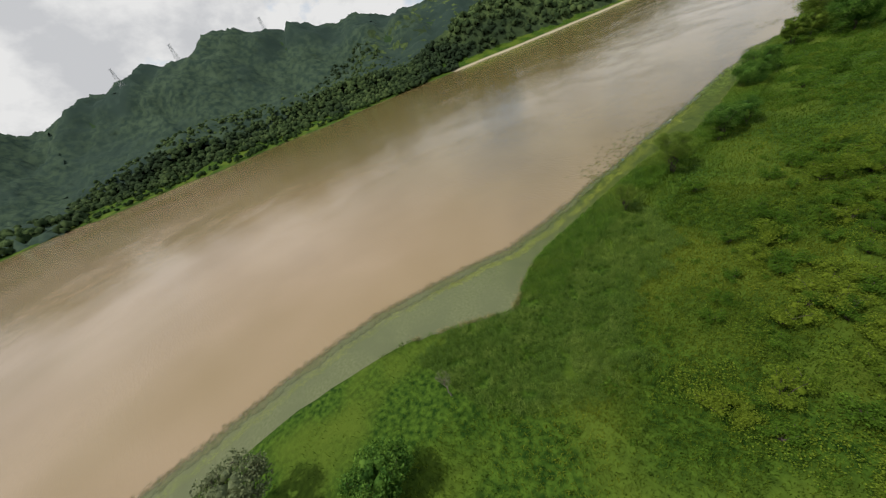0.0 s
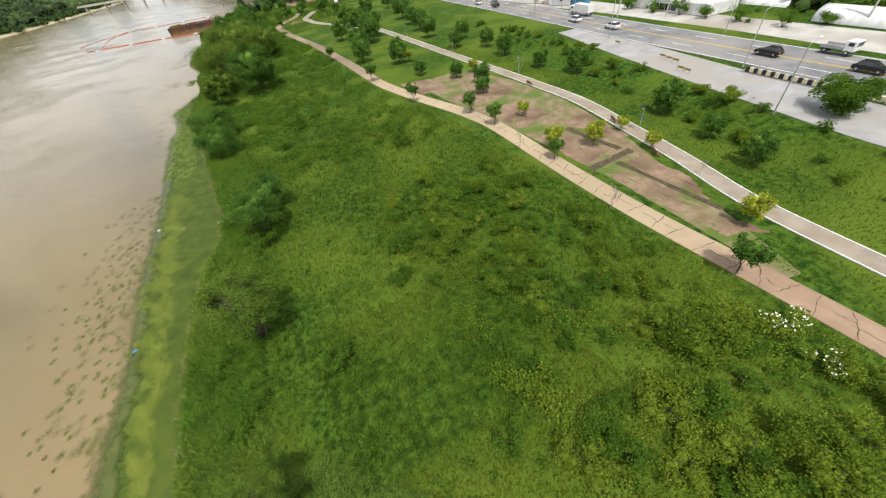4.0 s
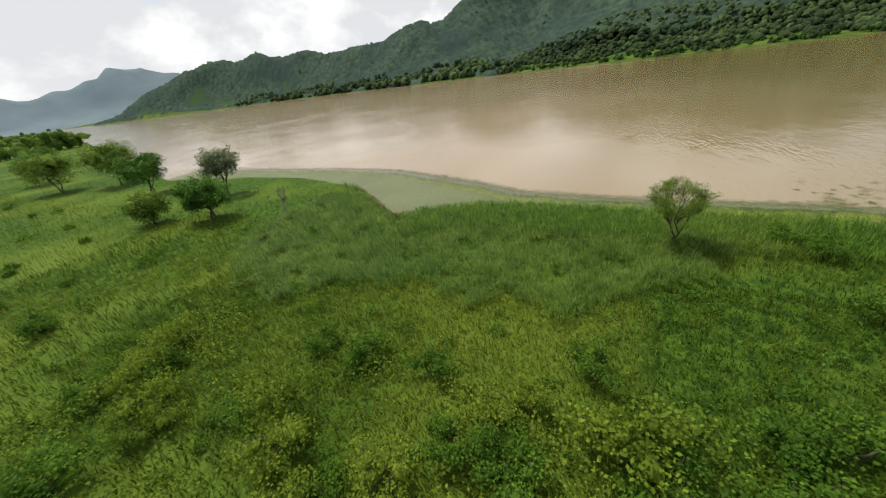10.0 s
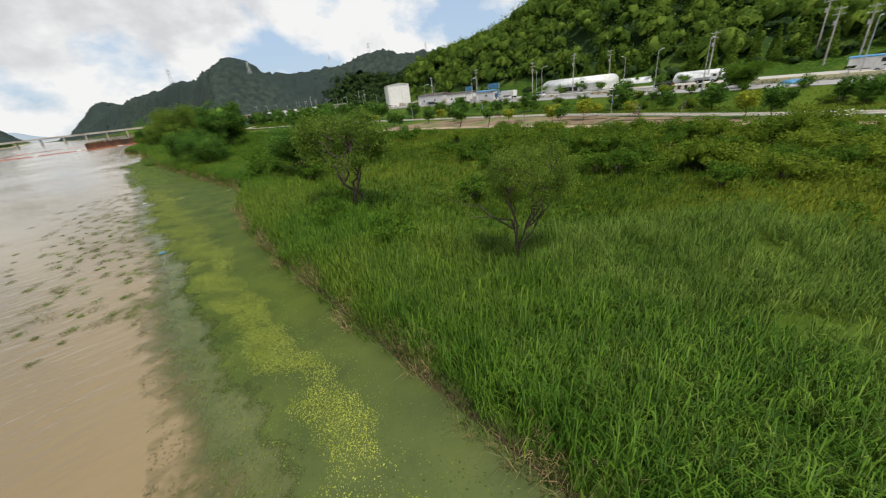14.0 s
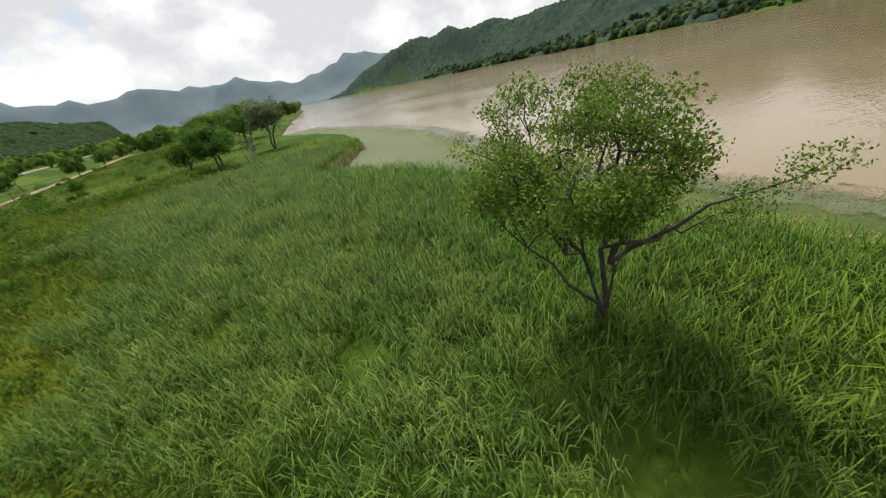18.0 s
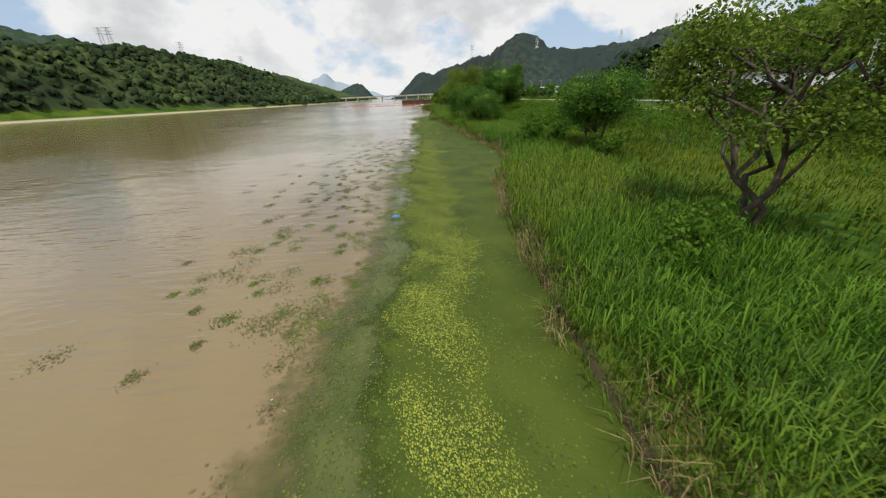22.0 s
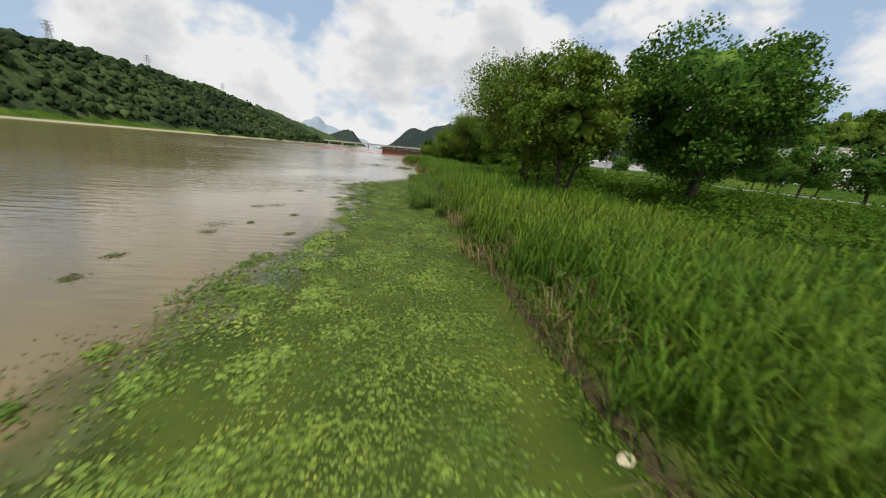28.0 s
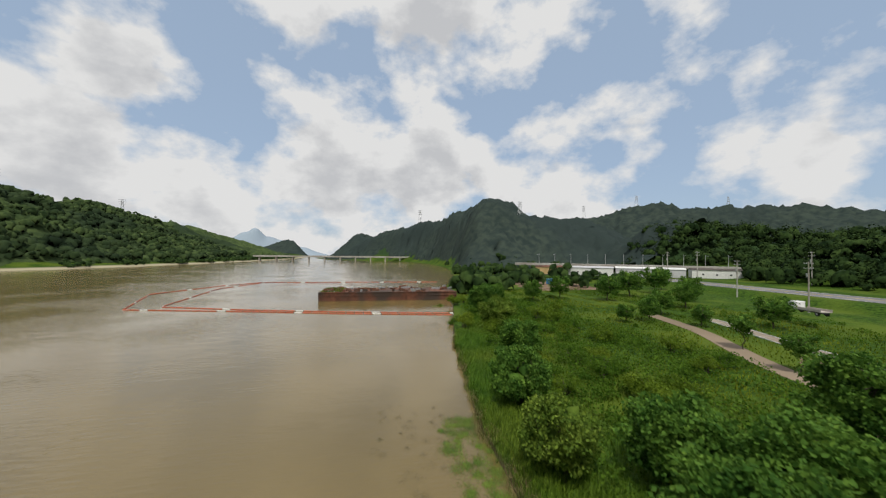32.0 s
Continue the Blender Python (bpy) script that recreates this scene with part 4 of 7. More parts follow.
def far_mountain(name, ridges, label, mat="mountain"):
    """A distant mountain as a solid sheet of slopes."""
    pts = np.array([p for r, w in ridges for p in r])
    wd = max(w for r, w in ridges)
    xs = np.linspace(pts[:, 0].min() - 2.2 * wd, pts[:, 0].max() + 2.2 * wd, 70)
    ys = np.linspace(pts[:, 1].min() - 2.2 * wd, pts[:, 1].max() + 2.2 * wd, 50)
    gx, gy = np.meshgrid(xs, ys)
    z = crest(gx, gy, ridges) * (1 + 0.06 * np.sin(gx * 0.02 + gy * 0.017) + 0.04 * np.sin(gx * 0.06)) - 2
    i = (np.arange(len(ys) - 1)[:, None] * len(xs) + np.arange(len(xs) - 1)[None]).ravel()
    f = np.stack([i, i + 1, i + len(xs) + 1, i + len(xs)], 1)
    ob = mesh_object(name, np.stack([gx.ravel(), gy.ravel(), z.ravel()], 1), f, M[mat], True)
    tagged(ob, label, "mountain", kind="structure")


far_mountain("backdrop_mountain_north", FAR_RIDGES[:1], "pointed mountain far up the river, coloured pale blue for haze")
far_mountain("backdrop_mountain_south", FAR_RIDGES[1:], "mountains far down the river, coloured blue-grey for haze", "mountain_south")

# ---------------------------------------------------------------- trees on the bank
T_WILLOW = "small willow with thin grey-green leaves among reeds"
build_tree(T_WILLOW, -9.2, 1.45, 5.9, 2.0, 21, 7000, 0.066, "leaf", slim=2.5, base=0.54, trunk=0.105, limbs=20, airy=0.66, forks=2, dense=4.6, lean=(0.6, -0.45), extra=[(-1.8, 2.3, 3.7), (-1.3, 1.6, 3.1)])
build_tree("spreading willow leaning over tall grass", -7.7, 17.9, 8.0, 3.7, 22, 5200, 0.125, "leaf", base=0.34, trunk=0.19, limbs=21, airy=0.7, forks=3, dense=4.2, squash=0.9)
build_tree("low round willow on the bank", -4.3, 35.0, 6.5, 3.6, 23, 5600, 0.14, "leaf_dark", base=0.34, trunk=0.15, limbs=18, airy=0.4, forks=3)
build_tree("low willow with two dark trunks", -2.0, 41.2, 5.6, 2.9, 30, 4200, 0.13, "leaf_dark", base=0.26, trunk=0.13, limbs=12, airy=0.4, forks=2)
build_tree("large rounded willow bush at the water's edge", -7.8, 67.6, 6.2, 4.0, 24, 6500, 0.15, "leaf_dark", base=0.03, trunk=0.14, limbs=16, airy=0.05, forks=2, name="willow_bush")
build_tree("round dark willow bush beside the reeds", -8.0, 78, 7.2, 4.4, 25, 6500, 0.16, "leaf_dark", base=0.03, trunk=0.16, limbs=16, airy=0.05, forks=2, name="willow_bush")
build_tree("willow with feathery crown by the river", -5.8, 102.4, 9.0, 3.1, 26, 7500, 0.20, "leaf", base=0.16, trunk=0.20, limbs=18, airy=0.3, forks=2)
build_tree("large dark spreading walnut-like tree", 5.4, 106.5, 13.0, 5.8, 27, 12500, 0.25, "leaf_dark", base=0.06, trunk=0.34, limbs=26, airy=0.12)
build_tree("big old tree with thick dark trunk", -1.8, 119.5, 13.5, 7.2, 28, 12500, 0.20, "leaf", base=0.20, trunk=0.36, limbs=28, airy=0.5, forks=2)
build_tree("willow thicket beside the water", -3.5, 112, 8.0, 3.4, 29, 5200, 0.19, "leaf", base=0.10, trunk=0.16, limbs=10, airy=0.3)
for k, (x, y, h, r, m) in enumerate([(-2.5, 172, 9.5, 4.4, "leaf"), (1.0, 166, 13.5, 6.2, "leaf"), (7.0, 157, 13, 6.0, "leaf"), (9.5, 168, 14, 6.2, "leaf"), (-2, 180, 9.5, 3.8, "leaf"), (6, 180, 12, 4.8, "leaf_dark"), (14, 150, 12, 5.8, "leaf"), (16, 160, 12, 5.0, "leaf_dark"),
                                    (5.1, 195.6, 13, 5.2, "leaf_dark"), (14, 197, 15, 6.4, "leaf_dark"), (12, 186, 13, 5.4, "leaf_dark"), (-3.7, 212, 7.5, 3.2, "leaf_dark"), (-2.0, 203.5, 6.5, 2.8, "leaf"), (3.2, 214, 7.0, 3.2, "leaf_dark"), (15.6, 217, 8, 4, "leaf_dark"),
                                    (-5.0, 222, 5.5, 2.8, "leaf"), (0.8, 219, 6, 3.2, "leaf_dark"), (-3.0, 232, 6, 3.0, "leaf_dark"), (4, 244, 6, 3, "leaf_dark"), (9, 262, 7, 3.6, "leaf"), (12.5, 278, 8, 3.8, "leaf_dark"), (21, 292, 7, 3.6, "leaf_dark")]):
    build_tree(["riverside willow with pale green crown", "dense dark green riverside tree"][m == "leaf_dark"], x, y, h, r, 40 + k, int((2400 + 280 * h) * (1.5 if k < 8 else 1.0)), (0.28 if m == "leaf_dark" else 0.22) * (0.78 if k < 8 else 1.0), m, base=0.12, trunk=0.06 + 0.015 * h, limbs=14, airy=0.15, forks=1 + k % 2)
build_tree("half-dead tree with bare pale trunks", -3.2, 195, 9.4, 2.6, 61, 2600, 0.12, "leaf", "bark_pale", base=0.40, trunk=0.16, limbs=18, airy=0.8, forks=3)
for k, (x, y, h, r) in enumerate([(3.5, 158, 3.0, 2.6), (6.5, 163, 3.4, 3.0), (11, 158, 3.2, 3.0), (3, 170, 3.0, 2.6), (12, 165, 3.6, 3.2), (17, 155, 3.4, 3.2), (7, 175, 3.2, 3.0), (19, 166, 3.6, 3.4), (1, 176, 2.6, 2.2)]):
    build_bush("dark shrub in the shade under the riverside trees", x, y, h, r, 330 + k, 1500, 0.24, "bush_dark", group="shrubs under the trees")
for i, (x, y, h, r) in enumerate(((112.5, 32, 3.2, 2.6), (113.5, 41, 3.8, 3.0), (114, 50, 3.0, 2.6), (115, 58, 4.0, 3.2), (116, 67, 3.4, 2.8), (117, 76, 3.8, 3.0), (118, 26, 2.8, 2.6))):
    build_bush("dark shrub between the road and the sheds", x, y, h, r, 640 + i, 420, 0.34, "bush_dark", group="shrubs by the sheds")
for i, (x, y, h, r) in enumerate(((3.4, 136, 3.6, 3.4), (7.5, 129, 3.2, 3.2), (6.0, 122.5, 2.6, 2.6), (11.5, 136, 3.4, 3.4))):
    build_bush("shady shrub behind the big old tree", x, y, h, r, 660 + i, 700, 0.30, "bush_dark", group="shrubs behind the old tree")
build_bush("broad yellow-green bush beside the reeds", -5.0, 183.5, 6.0, 4.2, 62, 12000, 0.20, "leaf", group="")
for k, (x, y, h, r, m, n) in enumerate([(-16.5, -65, 8.0, 3.0, "leaf_grey", 1500), (-6.6, -54, 5.6, 3.0, "leaf_dark", 2400), (-3.2, -63, 4.2, 2.5, "leaf", 1400), (-15.2, -88, 7.4, 3.8, "leaf_dark", 2400), (-20, -112, 9.5, 5.5, "leaf", 3000), (-13, -124, 9, 5, "leaf", 2600),
                                       (-19, -150, 9, 5, "leaf_dark", 2200), (-10, -178, 8.5, 5, "leaf", 2000), (2, -195, 7, 4, "leaf_dark", 1600), (8, -222, 8, 4, "leaf_dark", 1600), (-30, -190, 8, 5, "leaf", 1800)]):
    build_tree(["grey-green willow on the shore", "rounded dark willow on the bank", "spreading pale willow on the bank"][0 if m == "leaf_grey" else 1 if m == "leaf_dark" else 2], x, y, h * 1.15, r * 1.2, 70 + k, int(n * 1.3), 0.27, m, base=0.22, trunk=0.22, limbs=13, airy=0.2, dense=2.4, forks=2, droop=0.5 if m == "leaf" else 0.0)
build_tree("thin bare snag in the grass", -9.6, -42.7, 4.4, 0.9, 85, 90, 0.16, "leaf_grey", "bark_pale", base=0.5, trunk=0.10, limbs=7, airy=1.0)

# saplings along the footpath and round the plots
sap = build_tree("young street tree beside the footpath", 34.0, -3.0, 4.9, 1.6, 90, 1300, 0.19, "leaf_dark", base=0.30, trunk=0.08, limbs=9, airy=0.3, dense=2.0, group="young trees by the path")
for k, (x, y, s) in enumerate([(34.6, -27, 1.05), (34.2, -34.5, 1.15), (34.2, -39, 0.95), (33, -50.5, 0.95), (31, -63, 1.0), (27.8, -78, 1.1), (25.5, -95, 1.1), (36.9, 24.2, 0.75), (37.9, 40.6, 0.9), (37.9, 48.5, 0.95), (32.6, 63.5, 0.95), (31.6, 86.5, 1.0), (30, 120, 1.0), (34, 231, 1.1), (39, 240.5, 1.2), (31, 215, 1.0),
                               (44, -66, 1.2), (50, -85, 1.3), (36, -90, 1.1), (40, -120, 1.4), (36, -140, 1.3), (36.4, -20.3, 0.8), (33.4, -31, 0.9), (31.9, -56, 0.9)]):
    copy_thing(sap, at(x, y, s, 73 * k))
yel = build_tree("small tree with bright yellow-green leaves", 42.0, 0.4, 4.0, 1.6, 91, 1100, 0.19, "leaf_yellow", base=0.25, trunk=0.07, limbs=8, airy=0.3, dense=2.0, group="yellow trees by the plots")
for k, (x, y, s) in enumerate([(39.2, 27, 1.0), (44.2, 23.6, 1.05), (49, 17.3, 0.75), (44, 40, 0.8), (51, 24, 0.7), (53, 70, 0.9), (47, 95, 0.9), (36, -70, 1.0), (40, -82, 1.1), (33, -86, 0.9), (37.5, -83.4, 1.5)]):
    copy_thing(yel, at(x, y, s, 50 * k))
bare = build_tree("leafless sapling beside the footpath", 33.6, 11, 3.8, 1.0, 92, 30, 0.12, "leaf_grey", "bark_pale", base=0.4, trunk=0.05, limbs=12, airy=1.0, group="bare saplings")
for k, (x, y, s) in enumerate([(35.5, 30.5, 0.8), (47.4, 9, 0.7), (36.9, -18, 0.8)]):
    copy_thing(bare, at(x, y, s, 90 * k))
rnd = build_tree("bushy green tree on the slope below the road", 54.1, 6.4, 4.8, 2.2, 93, 1700, 0.22, "leaf_dark", base=0.12, trunk=0.12, limbs=10, airy=0.1, dense=2.0, group="trees on the slope")
for k, (x, y, s) in enumerate([(61.0, 23.6, 1.25), (54.4, -10.7, 0.85), (57.4, -8.5, 0.75), (57.5, 14, 0.8), (68, 50, 1.2), (66, 60, 0.9), (67.5, 76, 1.3), (70, 88, 1.1), (50, 62, 1.0), (48, 70, 0.9), (43, 80, 0.9), (46, 56, 0.8), (49, 108, 1.1), (72, 105, 1.2), (50, -62, 1.2), (52.5, -72, 1.5), (50, -80, 1.6), (47, -90, 1.4), (53, -95, 1.4),
                               (43.7, -110.8, 1.7), (11.2, -265.8, 1.9), (7.9, -204.4, 1.7), (19.8, -279.2, 1.5), (33.5, -277.1, 1.3), (40.8, -320.7, 1.1), (19.5, -160.2, 1.2), (20.7, -125.5, 1.3), (28.3, -226.2, 1.0), (47.8, -192.8, 1.2), (59.3, -298.6, 1.4), (51.9, -210.9, 1.1), (-7.8, -202.6, 1.5), (-85.9, -550.9, 2.0), (-37.3, -452.8, 1.8), (-46.3, -400.0, 1.8), (-9.7, -262.2, 1.4), (-15.6, -464.3, 1.8), (-5.4, -639.6, 1.8), (27.4, -431.0, 1.6), (47.3, -322.2, 1.2), (80.0, -554.4, 1.6),
                               (44, 262, 1.2), (54, 268, 1.4), (62, 250, 1.5), (50, 255, 1.0), (66, 232, 1.2), (38, 262, 0.9), (70, 275, 1.6), (84, 285, 1.8),
                               (40, 118, 1.7), (49, 132, 2.0), (37, 108, 1.5), (54, 142, 2.0), (43, 150, 1.6), (52, 160, 1.9), (66, 118, 1.5), (70, 132, 1.7), (74, 148, 1.5), (78, 166, 1.8), (84, 184, 1.7), (62, 174, 1.6), (58, 194, 1.5), (72, 196, 1.9), (88, 206, 1.8), (44, 96, 1.3), (64, 96, 1.2), (76, 300, 2.1), (94, 306, 2.3), (60, 292, 1.8), (110, 318, 2.0), (48, 300, 1.7), (36, 296, 1.5)]):
    copy_thing(rnd, at(x, y, s, 61 * k))
con = thing("conifer", "narrow bright green conifer at the wood's edge", "tree", 127, -4, None, 0, "conifers behind the yards")
rg = np.random.default_rng(3)
v, t = limb_arrays([([(0, 0, -0.3), (0, 0, 9.4)], [0.16, 0.03])])
tri_mesh("trunk", v, t, M["bark"], True).parent = con
zz = rg.uniform(0.8, 9.8, 1500)
aa = rg.uniform(0, 6.283, 1500)
rr = (10 - zz) * 0.235 * np.sqrt(rg.uniform(0.25, 1, 1500))
v, t = leaf_arrays(np.stack([rr * np.cos(aa), rr * np.sin(aa), zz - rr * 0.25], 1), 0.55, rg, 0.8, 2.2)
tri_mesh("crown", v, t, M["conifer"]).parent = con
for k in range(30):
    y = -4 + (-1) ** k * (k // 2 + 1) * 5.4 + rg.uniform(-1.5, 1.5)
    x = 126 + rg.uniform(-2, 7) + (8 if y > 30 else 0) + (-6 if y < -60 else 0)
    if not (-80 < y < -48):
        copy_thing(con, at(x, y, rg.uniform(0.8, 1.25), 40 * k))

# ---------------------------------------------------------------- bushes
protos = [build_bush("leafy green shrub in the meadow", 6.8, -3.2, 1.7, 1.2, 101, 420, 0.24, "bush_dark"), build_bush("pale green shrub in the meadow", 17.6, -12.2, 2.4, 1.9, 102, 620, 0.28, "bush"),
          build_bush("rounded green shrub in the meadow", 14.2, 4.7, 2.0, 1.6, 103, 520, 0.26, "bush_dark"), build_bush("yellowish green shrub in the meadow", 18.6, -7.0, 2.1, 2.0, 104, 600, 0.28, "bush")]
spots = [(12.6, -5.8, 2, .9), (11.6, -1.5, 2, .8), (8.1, 3.6, 0, 1.1), (15.9, -10.4, 1, .9), (24.5, -5.6, 1, 1.0), (28.0, -5.6, 3, .9), (24.4, -14.4, 1, 1.0), (28.4, -16.6, 1, 1.0), (21.4, -20, 3, 1.0), (29.6, -19.2, 1, 1.0), (27.5, -23.8, 1, 1.0), (9.7, 20.8, 0, 1.3), (15.4, 21.4, 2, 1.2), (16.6, 9.5, 0, 1.2),
         (22.8, 3.0, 0, 1.2), (21.2, 46.1, 2, 1.3), (-10.6, 8.8, 0, 1.1), (-11.2, 15.7, 2, 1.0), (-9.4, 10.4, 0, 0.9), (10.8, 2.9, 2, 1.0), (11.8, -.4, 2, 1.0), (7.9, 5.2, 0, 1.1), (14.6, 9.3, 2, 1.2), (-1.6, 10.6, 0, 1.2), (25.6, -22.7, 1, 1.1), (15.1, -43, 2, 1.0), (13.2, -78, 2, 1.2), (9.3, 20.2, 2, 1.0), (7.3, 15.9, 2, 1.0),
         (15.1, 9.2, 1, 1.0), (25.9, 5.8, 3, 1.0), (22.6, -4.4, 1, 1.1), (19.2, 23.3, 2, 1.4), (22.5, 49.7, 2, 1.3), (18.7, 10.7, 1, 1.0), (22.4, -12, 3, 1.0), (16.9, -7.1, 1, 1.0), (-6.6, 44.5, 2, 1.6), (-4.4, 33, 0, 1.2), (-7.6, 39.7, 2, 1.5), (3, 62, 0, 1.3), (8, 70, 2, 1.4)]
rg = np.random.default_rng(17)
for _ in range(88):        # thicket west of the footpath
    spots.append((rg.uniform(9, 31), rg.uniform(-30, 34), int(rg.integers(0, 4)), rg.uniform(0.7, 1.2)))
for _ in range(60):
    spots.append((rg.uniform(2, 28), rg.uniform(204, 300), int(rg.integers(0, 4)), rg.uniform(0.7, 1.4)))
for _ in range(66):        # slope below the road
    y = rg.uniform(-26, 110)
    spots.append((float(lot_x(y)) - rg.uniform(0.5, 8), y, int(rg.choice([0, 2, 2, 3])), rg.uniform(0.5, 1.0)))
for k, (x, y, p, s) in enumerate(spots):
    copy_thing(protos[p], at(x, y, s, 47 * k, 0.85 + 0.3 * ((k * 7) % 10) / 10))


def scrub(label, x, y, s, seed, mat, leaves=150, size=0.15):
    """Low shrubs too many to count, as one mass of leafy mounds."""
    rng = np.random.default_rng(seed)
    n = len(x)
    d = rng.normal(size=(n, leaves, 3)); d[:, :, 2] = np.abs(d[:, :, 2])
    d /= np.linalg.norm(d, axis=2, keepdims=True)
    lobe = 1 + 0.30 * np.sin(d[:, :, :1] * 4 + x[:, None, None]) * np.sin(d[:, :, 1:2] * 4 + 2 * y[:, None, None])
    c = np.stack([x, y, height(x, y) + 0.1], 1)[:, None] + d * s[:, None, None] * lobe * rng.uniform(0.45, 1.05, (n, leaves, 1)) * [1.15, 1.15, 1.0]
    v, t = leaf_arrays(c.reshape(-1, 3), size, rng, 1.0, 1.7)
    return tagged(tri_mesh("scrub", v, t, M[mat]), label, "shrubs", kind="stuff")


sx, sy = rg.uniform(-6, 30, 60), rg.uniform(-160, -32, 60)
scrub("scattered low shrubs in the lower meadow", sx, sy, rg.uniform(0.5, 1.4, 60), 501, "bush_dark", 220, 0.22)
sy = rg.uniform(46, 198, 330)
sx = shore_x(sy) + 8 + 32 * rg.uniform(0, 1, 330) ** 0.9
scrub("rank green scrub inland of the reeds", sx, sy, rg.uniform(0.7, 1.6, 330), 502, "bush_dark", 190, 0.20)
scrub("paler weedy shrubs among the scrub", sx[::2] + 1.7, sy[::2] + 2.1, rg.uniform(0.5, 1.3, 165), 503, "bush", 170, 0.18)
sy = rg.uniform(200, 300, 150)
sx = shore_x(sy) + 3 + 26 * rg.uniform(0, 1, 150)
scrub("dense scrub on the bank beyond the trees", sx, sy, rg.uniform(0.8, 1.7, 150), 504, "bush_dark", 200, 0.22)
sy = rg.uniform(-40, 60, 420)
sx = rg.uniform(-3, 32, 420)
scrub("low leafy herbs through the meadow", sx, sy, rg.uniform(0.25, 0.7, 420), 505, "bush_dark", 70, 0.14)
build_bush("shrub covered in small white flowers", 30.6, -8.4, 1.9, 1.9, 120, 620, 0.24, "bush", flowers=80, group="flowering shrubs")
build_bush("shrub covered in small white flowers", 29.6, -11.4, 1.6, 1.4, 121, 420, 0.24, "bush", flowers=50, group="flowering shrubs")
build_bush("tangle of dead brown brush at the cove", -14.6, -25.6, 0.9, 1.2, 122, 260, 0.22, "reed_dry", group="")
big = build_bush("clipped round bush on the lay-by island", 70.6, 4.5, 4.4, 4.4, 123, 5600, 0.34, "bush_dark", group="bushes beside the road")
copy_thing(big, at(63.0, -56.5, 0.78, 80))
copy_thing(big, at(57.5, -80, 0.9, 20))
copy_thing(big, at(54, -90, 1.0, 130))


# ---------------------------------------------------------------- lines, kerbs and cracks on the paths and the road
def along(line, q):
    """Place and heading at q metres along a line."""
    d = np.concatenate([[0], np.cumsum(np.hypot(*np.diff(line, axis=0).T))])
    x, y = np.interp(q, d, line[:, 0]), np.interp(q, d, line[:, 1])
    x2, y2 = np.interp(q + 0.5, d, line[:, 0]), np.interp(q + 0.5, d, line[:, 1])
    return x, y, math.degrees(math.atan2(y2 - y, x2 - x))


def length(line):
    return float(np.hypot(*np.diff(line, axis=0).T).sum())


def beside(line, q, off):
    x, y, a = along(line, q)
    return x - off * math.sin(radians(a)), y + off * math.cos(radians(a)), a


def stripe(parent, line, off, width, mat, lift, q0, q1, name="edge_line", high=0.012):
    n = max(2, int((q1 - q0) / 2))
    vs, fs = [], []
    for i in range(n + 1):
        q = q0 + (q1 - q0) * i / n
        for o, dz in ((off - width / 2, -0.03), (off - width / 2, high), (off + width / 2, high), (off + width / 2, -0.03)):
            x, y, a = beside(line, q, o)
            cx, cy, _ = along(line, q)
            vs.append((x, y, float(height(cx, cy)) + lift + dz))
        if i:
            b = 4 * (i - 1)
            fs += [(b + k, b + k + 1, b + k + 5, b + k + 4) for k in range(3)]
    me = bpy.data.meshes.new(name)
    me.from_pydata(vs, [], fs)
    me.materials.append(mat)
    ob = new(name, me)
    ob.parent = parent
    return ob


stripe(bike_ob, bike_line, -1.36, 0.12, M["white"], 0.08, 2, length(bike_line) - 2, "kerb", 0.10)
stripe(bike_ob, bike_line, 1.36, 0.12, M["white"], 0.08, 2, length(bike_line) - 2, "kerb", 0.10)
stripe(bike_ob, bike_line, 0.0, 0.08, M["white"], 0.08, 90, 190, "centre_line")
L = length(road_line)
for off in (-7.1, 7.1):
    stripe(road_ob, road_line, off, 0.18, M["white"], 0.10, 120, L - 150)
stripe(road_ob, road_line, 0.22, 0.16, M["yellow"], 0.10, 120, L - 150, "centre_line")
stripe(road_ob, road_line, -0.22, 0.16, M["yellow"], 0.10, 120, L - 150, "centre_line")
for off in (-3.6, 3.6):
    for q in range(200, 560, 13):
        stripe(road_ob, road_line, off, 0.16, M["white"], 0.10, q, q + 5, "lane_dash")
rg = np.random.default_rng(31)
lp = length(path_line)
def crack_strip(run, w0, w1):
    """A dark open joint along (x, y, half width) points, a little above the path."""
    p = np.array(run, float)
    t = np.gradient(p, axis=0); t /= np.linalg.norm(t, axis=1, keepdims=True) + 1e-9
    w = rg.uniform(w0, w1, len(p))[:, None] * np.array([[0.35]] + [[1.0]] * (len(p) - 2) + [[0.35]])
    n = np.stack([-t[:, 1], t[:, 0]], 1) * w
    vs = []
    for q, o in zip(p, n):
        z = float(height(q[0], q[1])) + 0.067
        vs += [(q[0] - o[0], q[1] - o[1], z), (q[0] + o[0], q[1] + o[1], z)]
    me = bpy.data.meshes.new("crack")
    me.from_pydata(vs, [], [(2 * i, 2 * i + 1, 2 * i + 3, 2 * i + 2) for i in range(len(run) - 1)])
    me.materials.append(M["crack"])
    ob = new("crack", me); ob.parent = path_ob


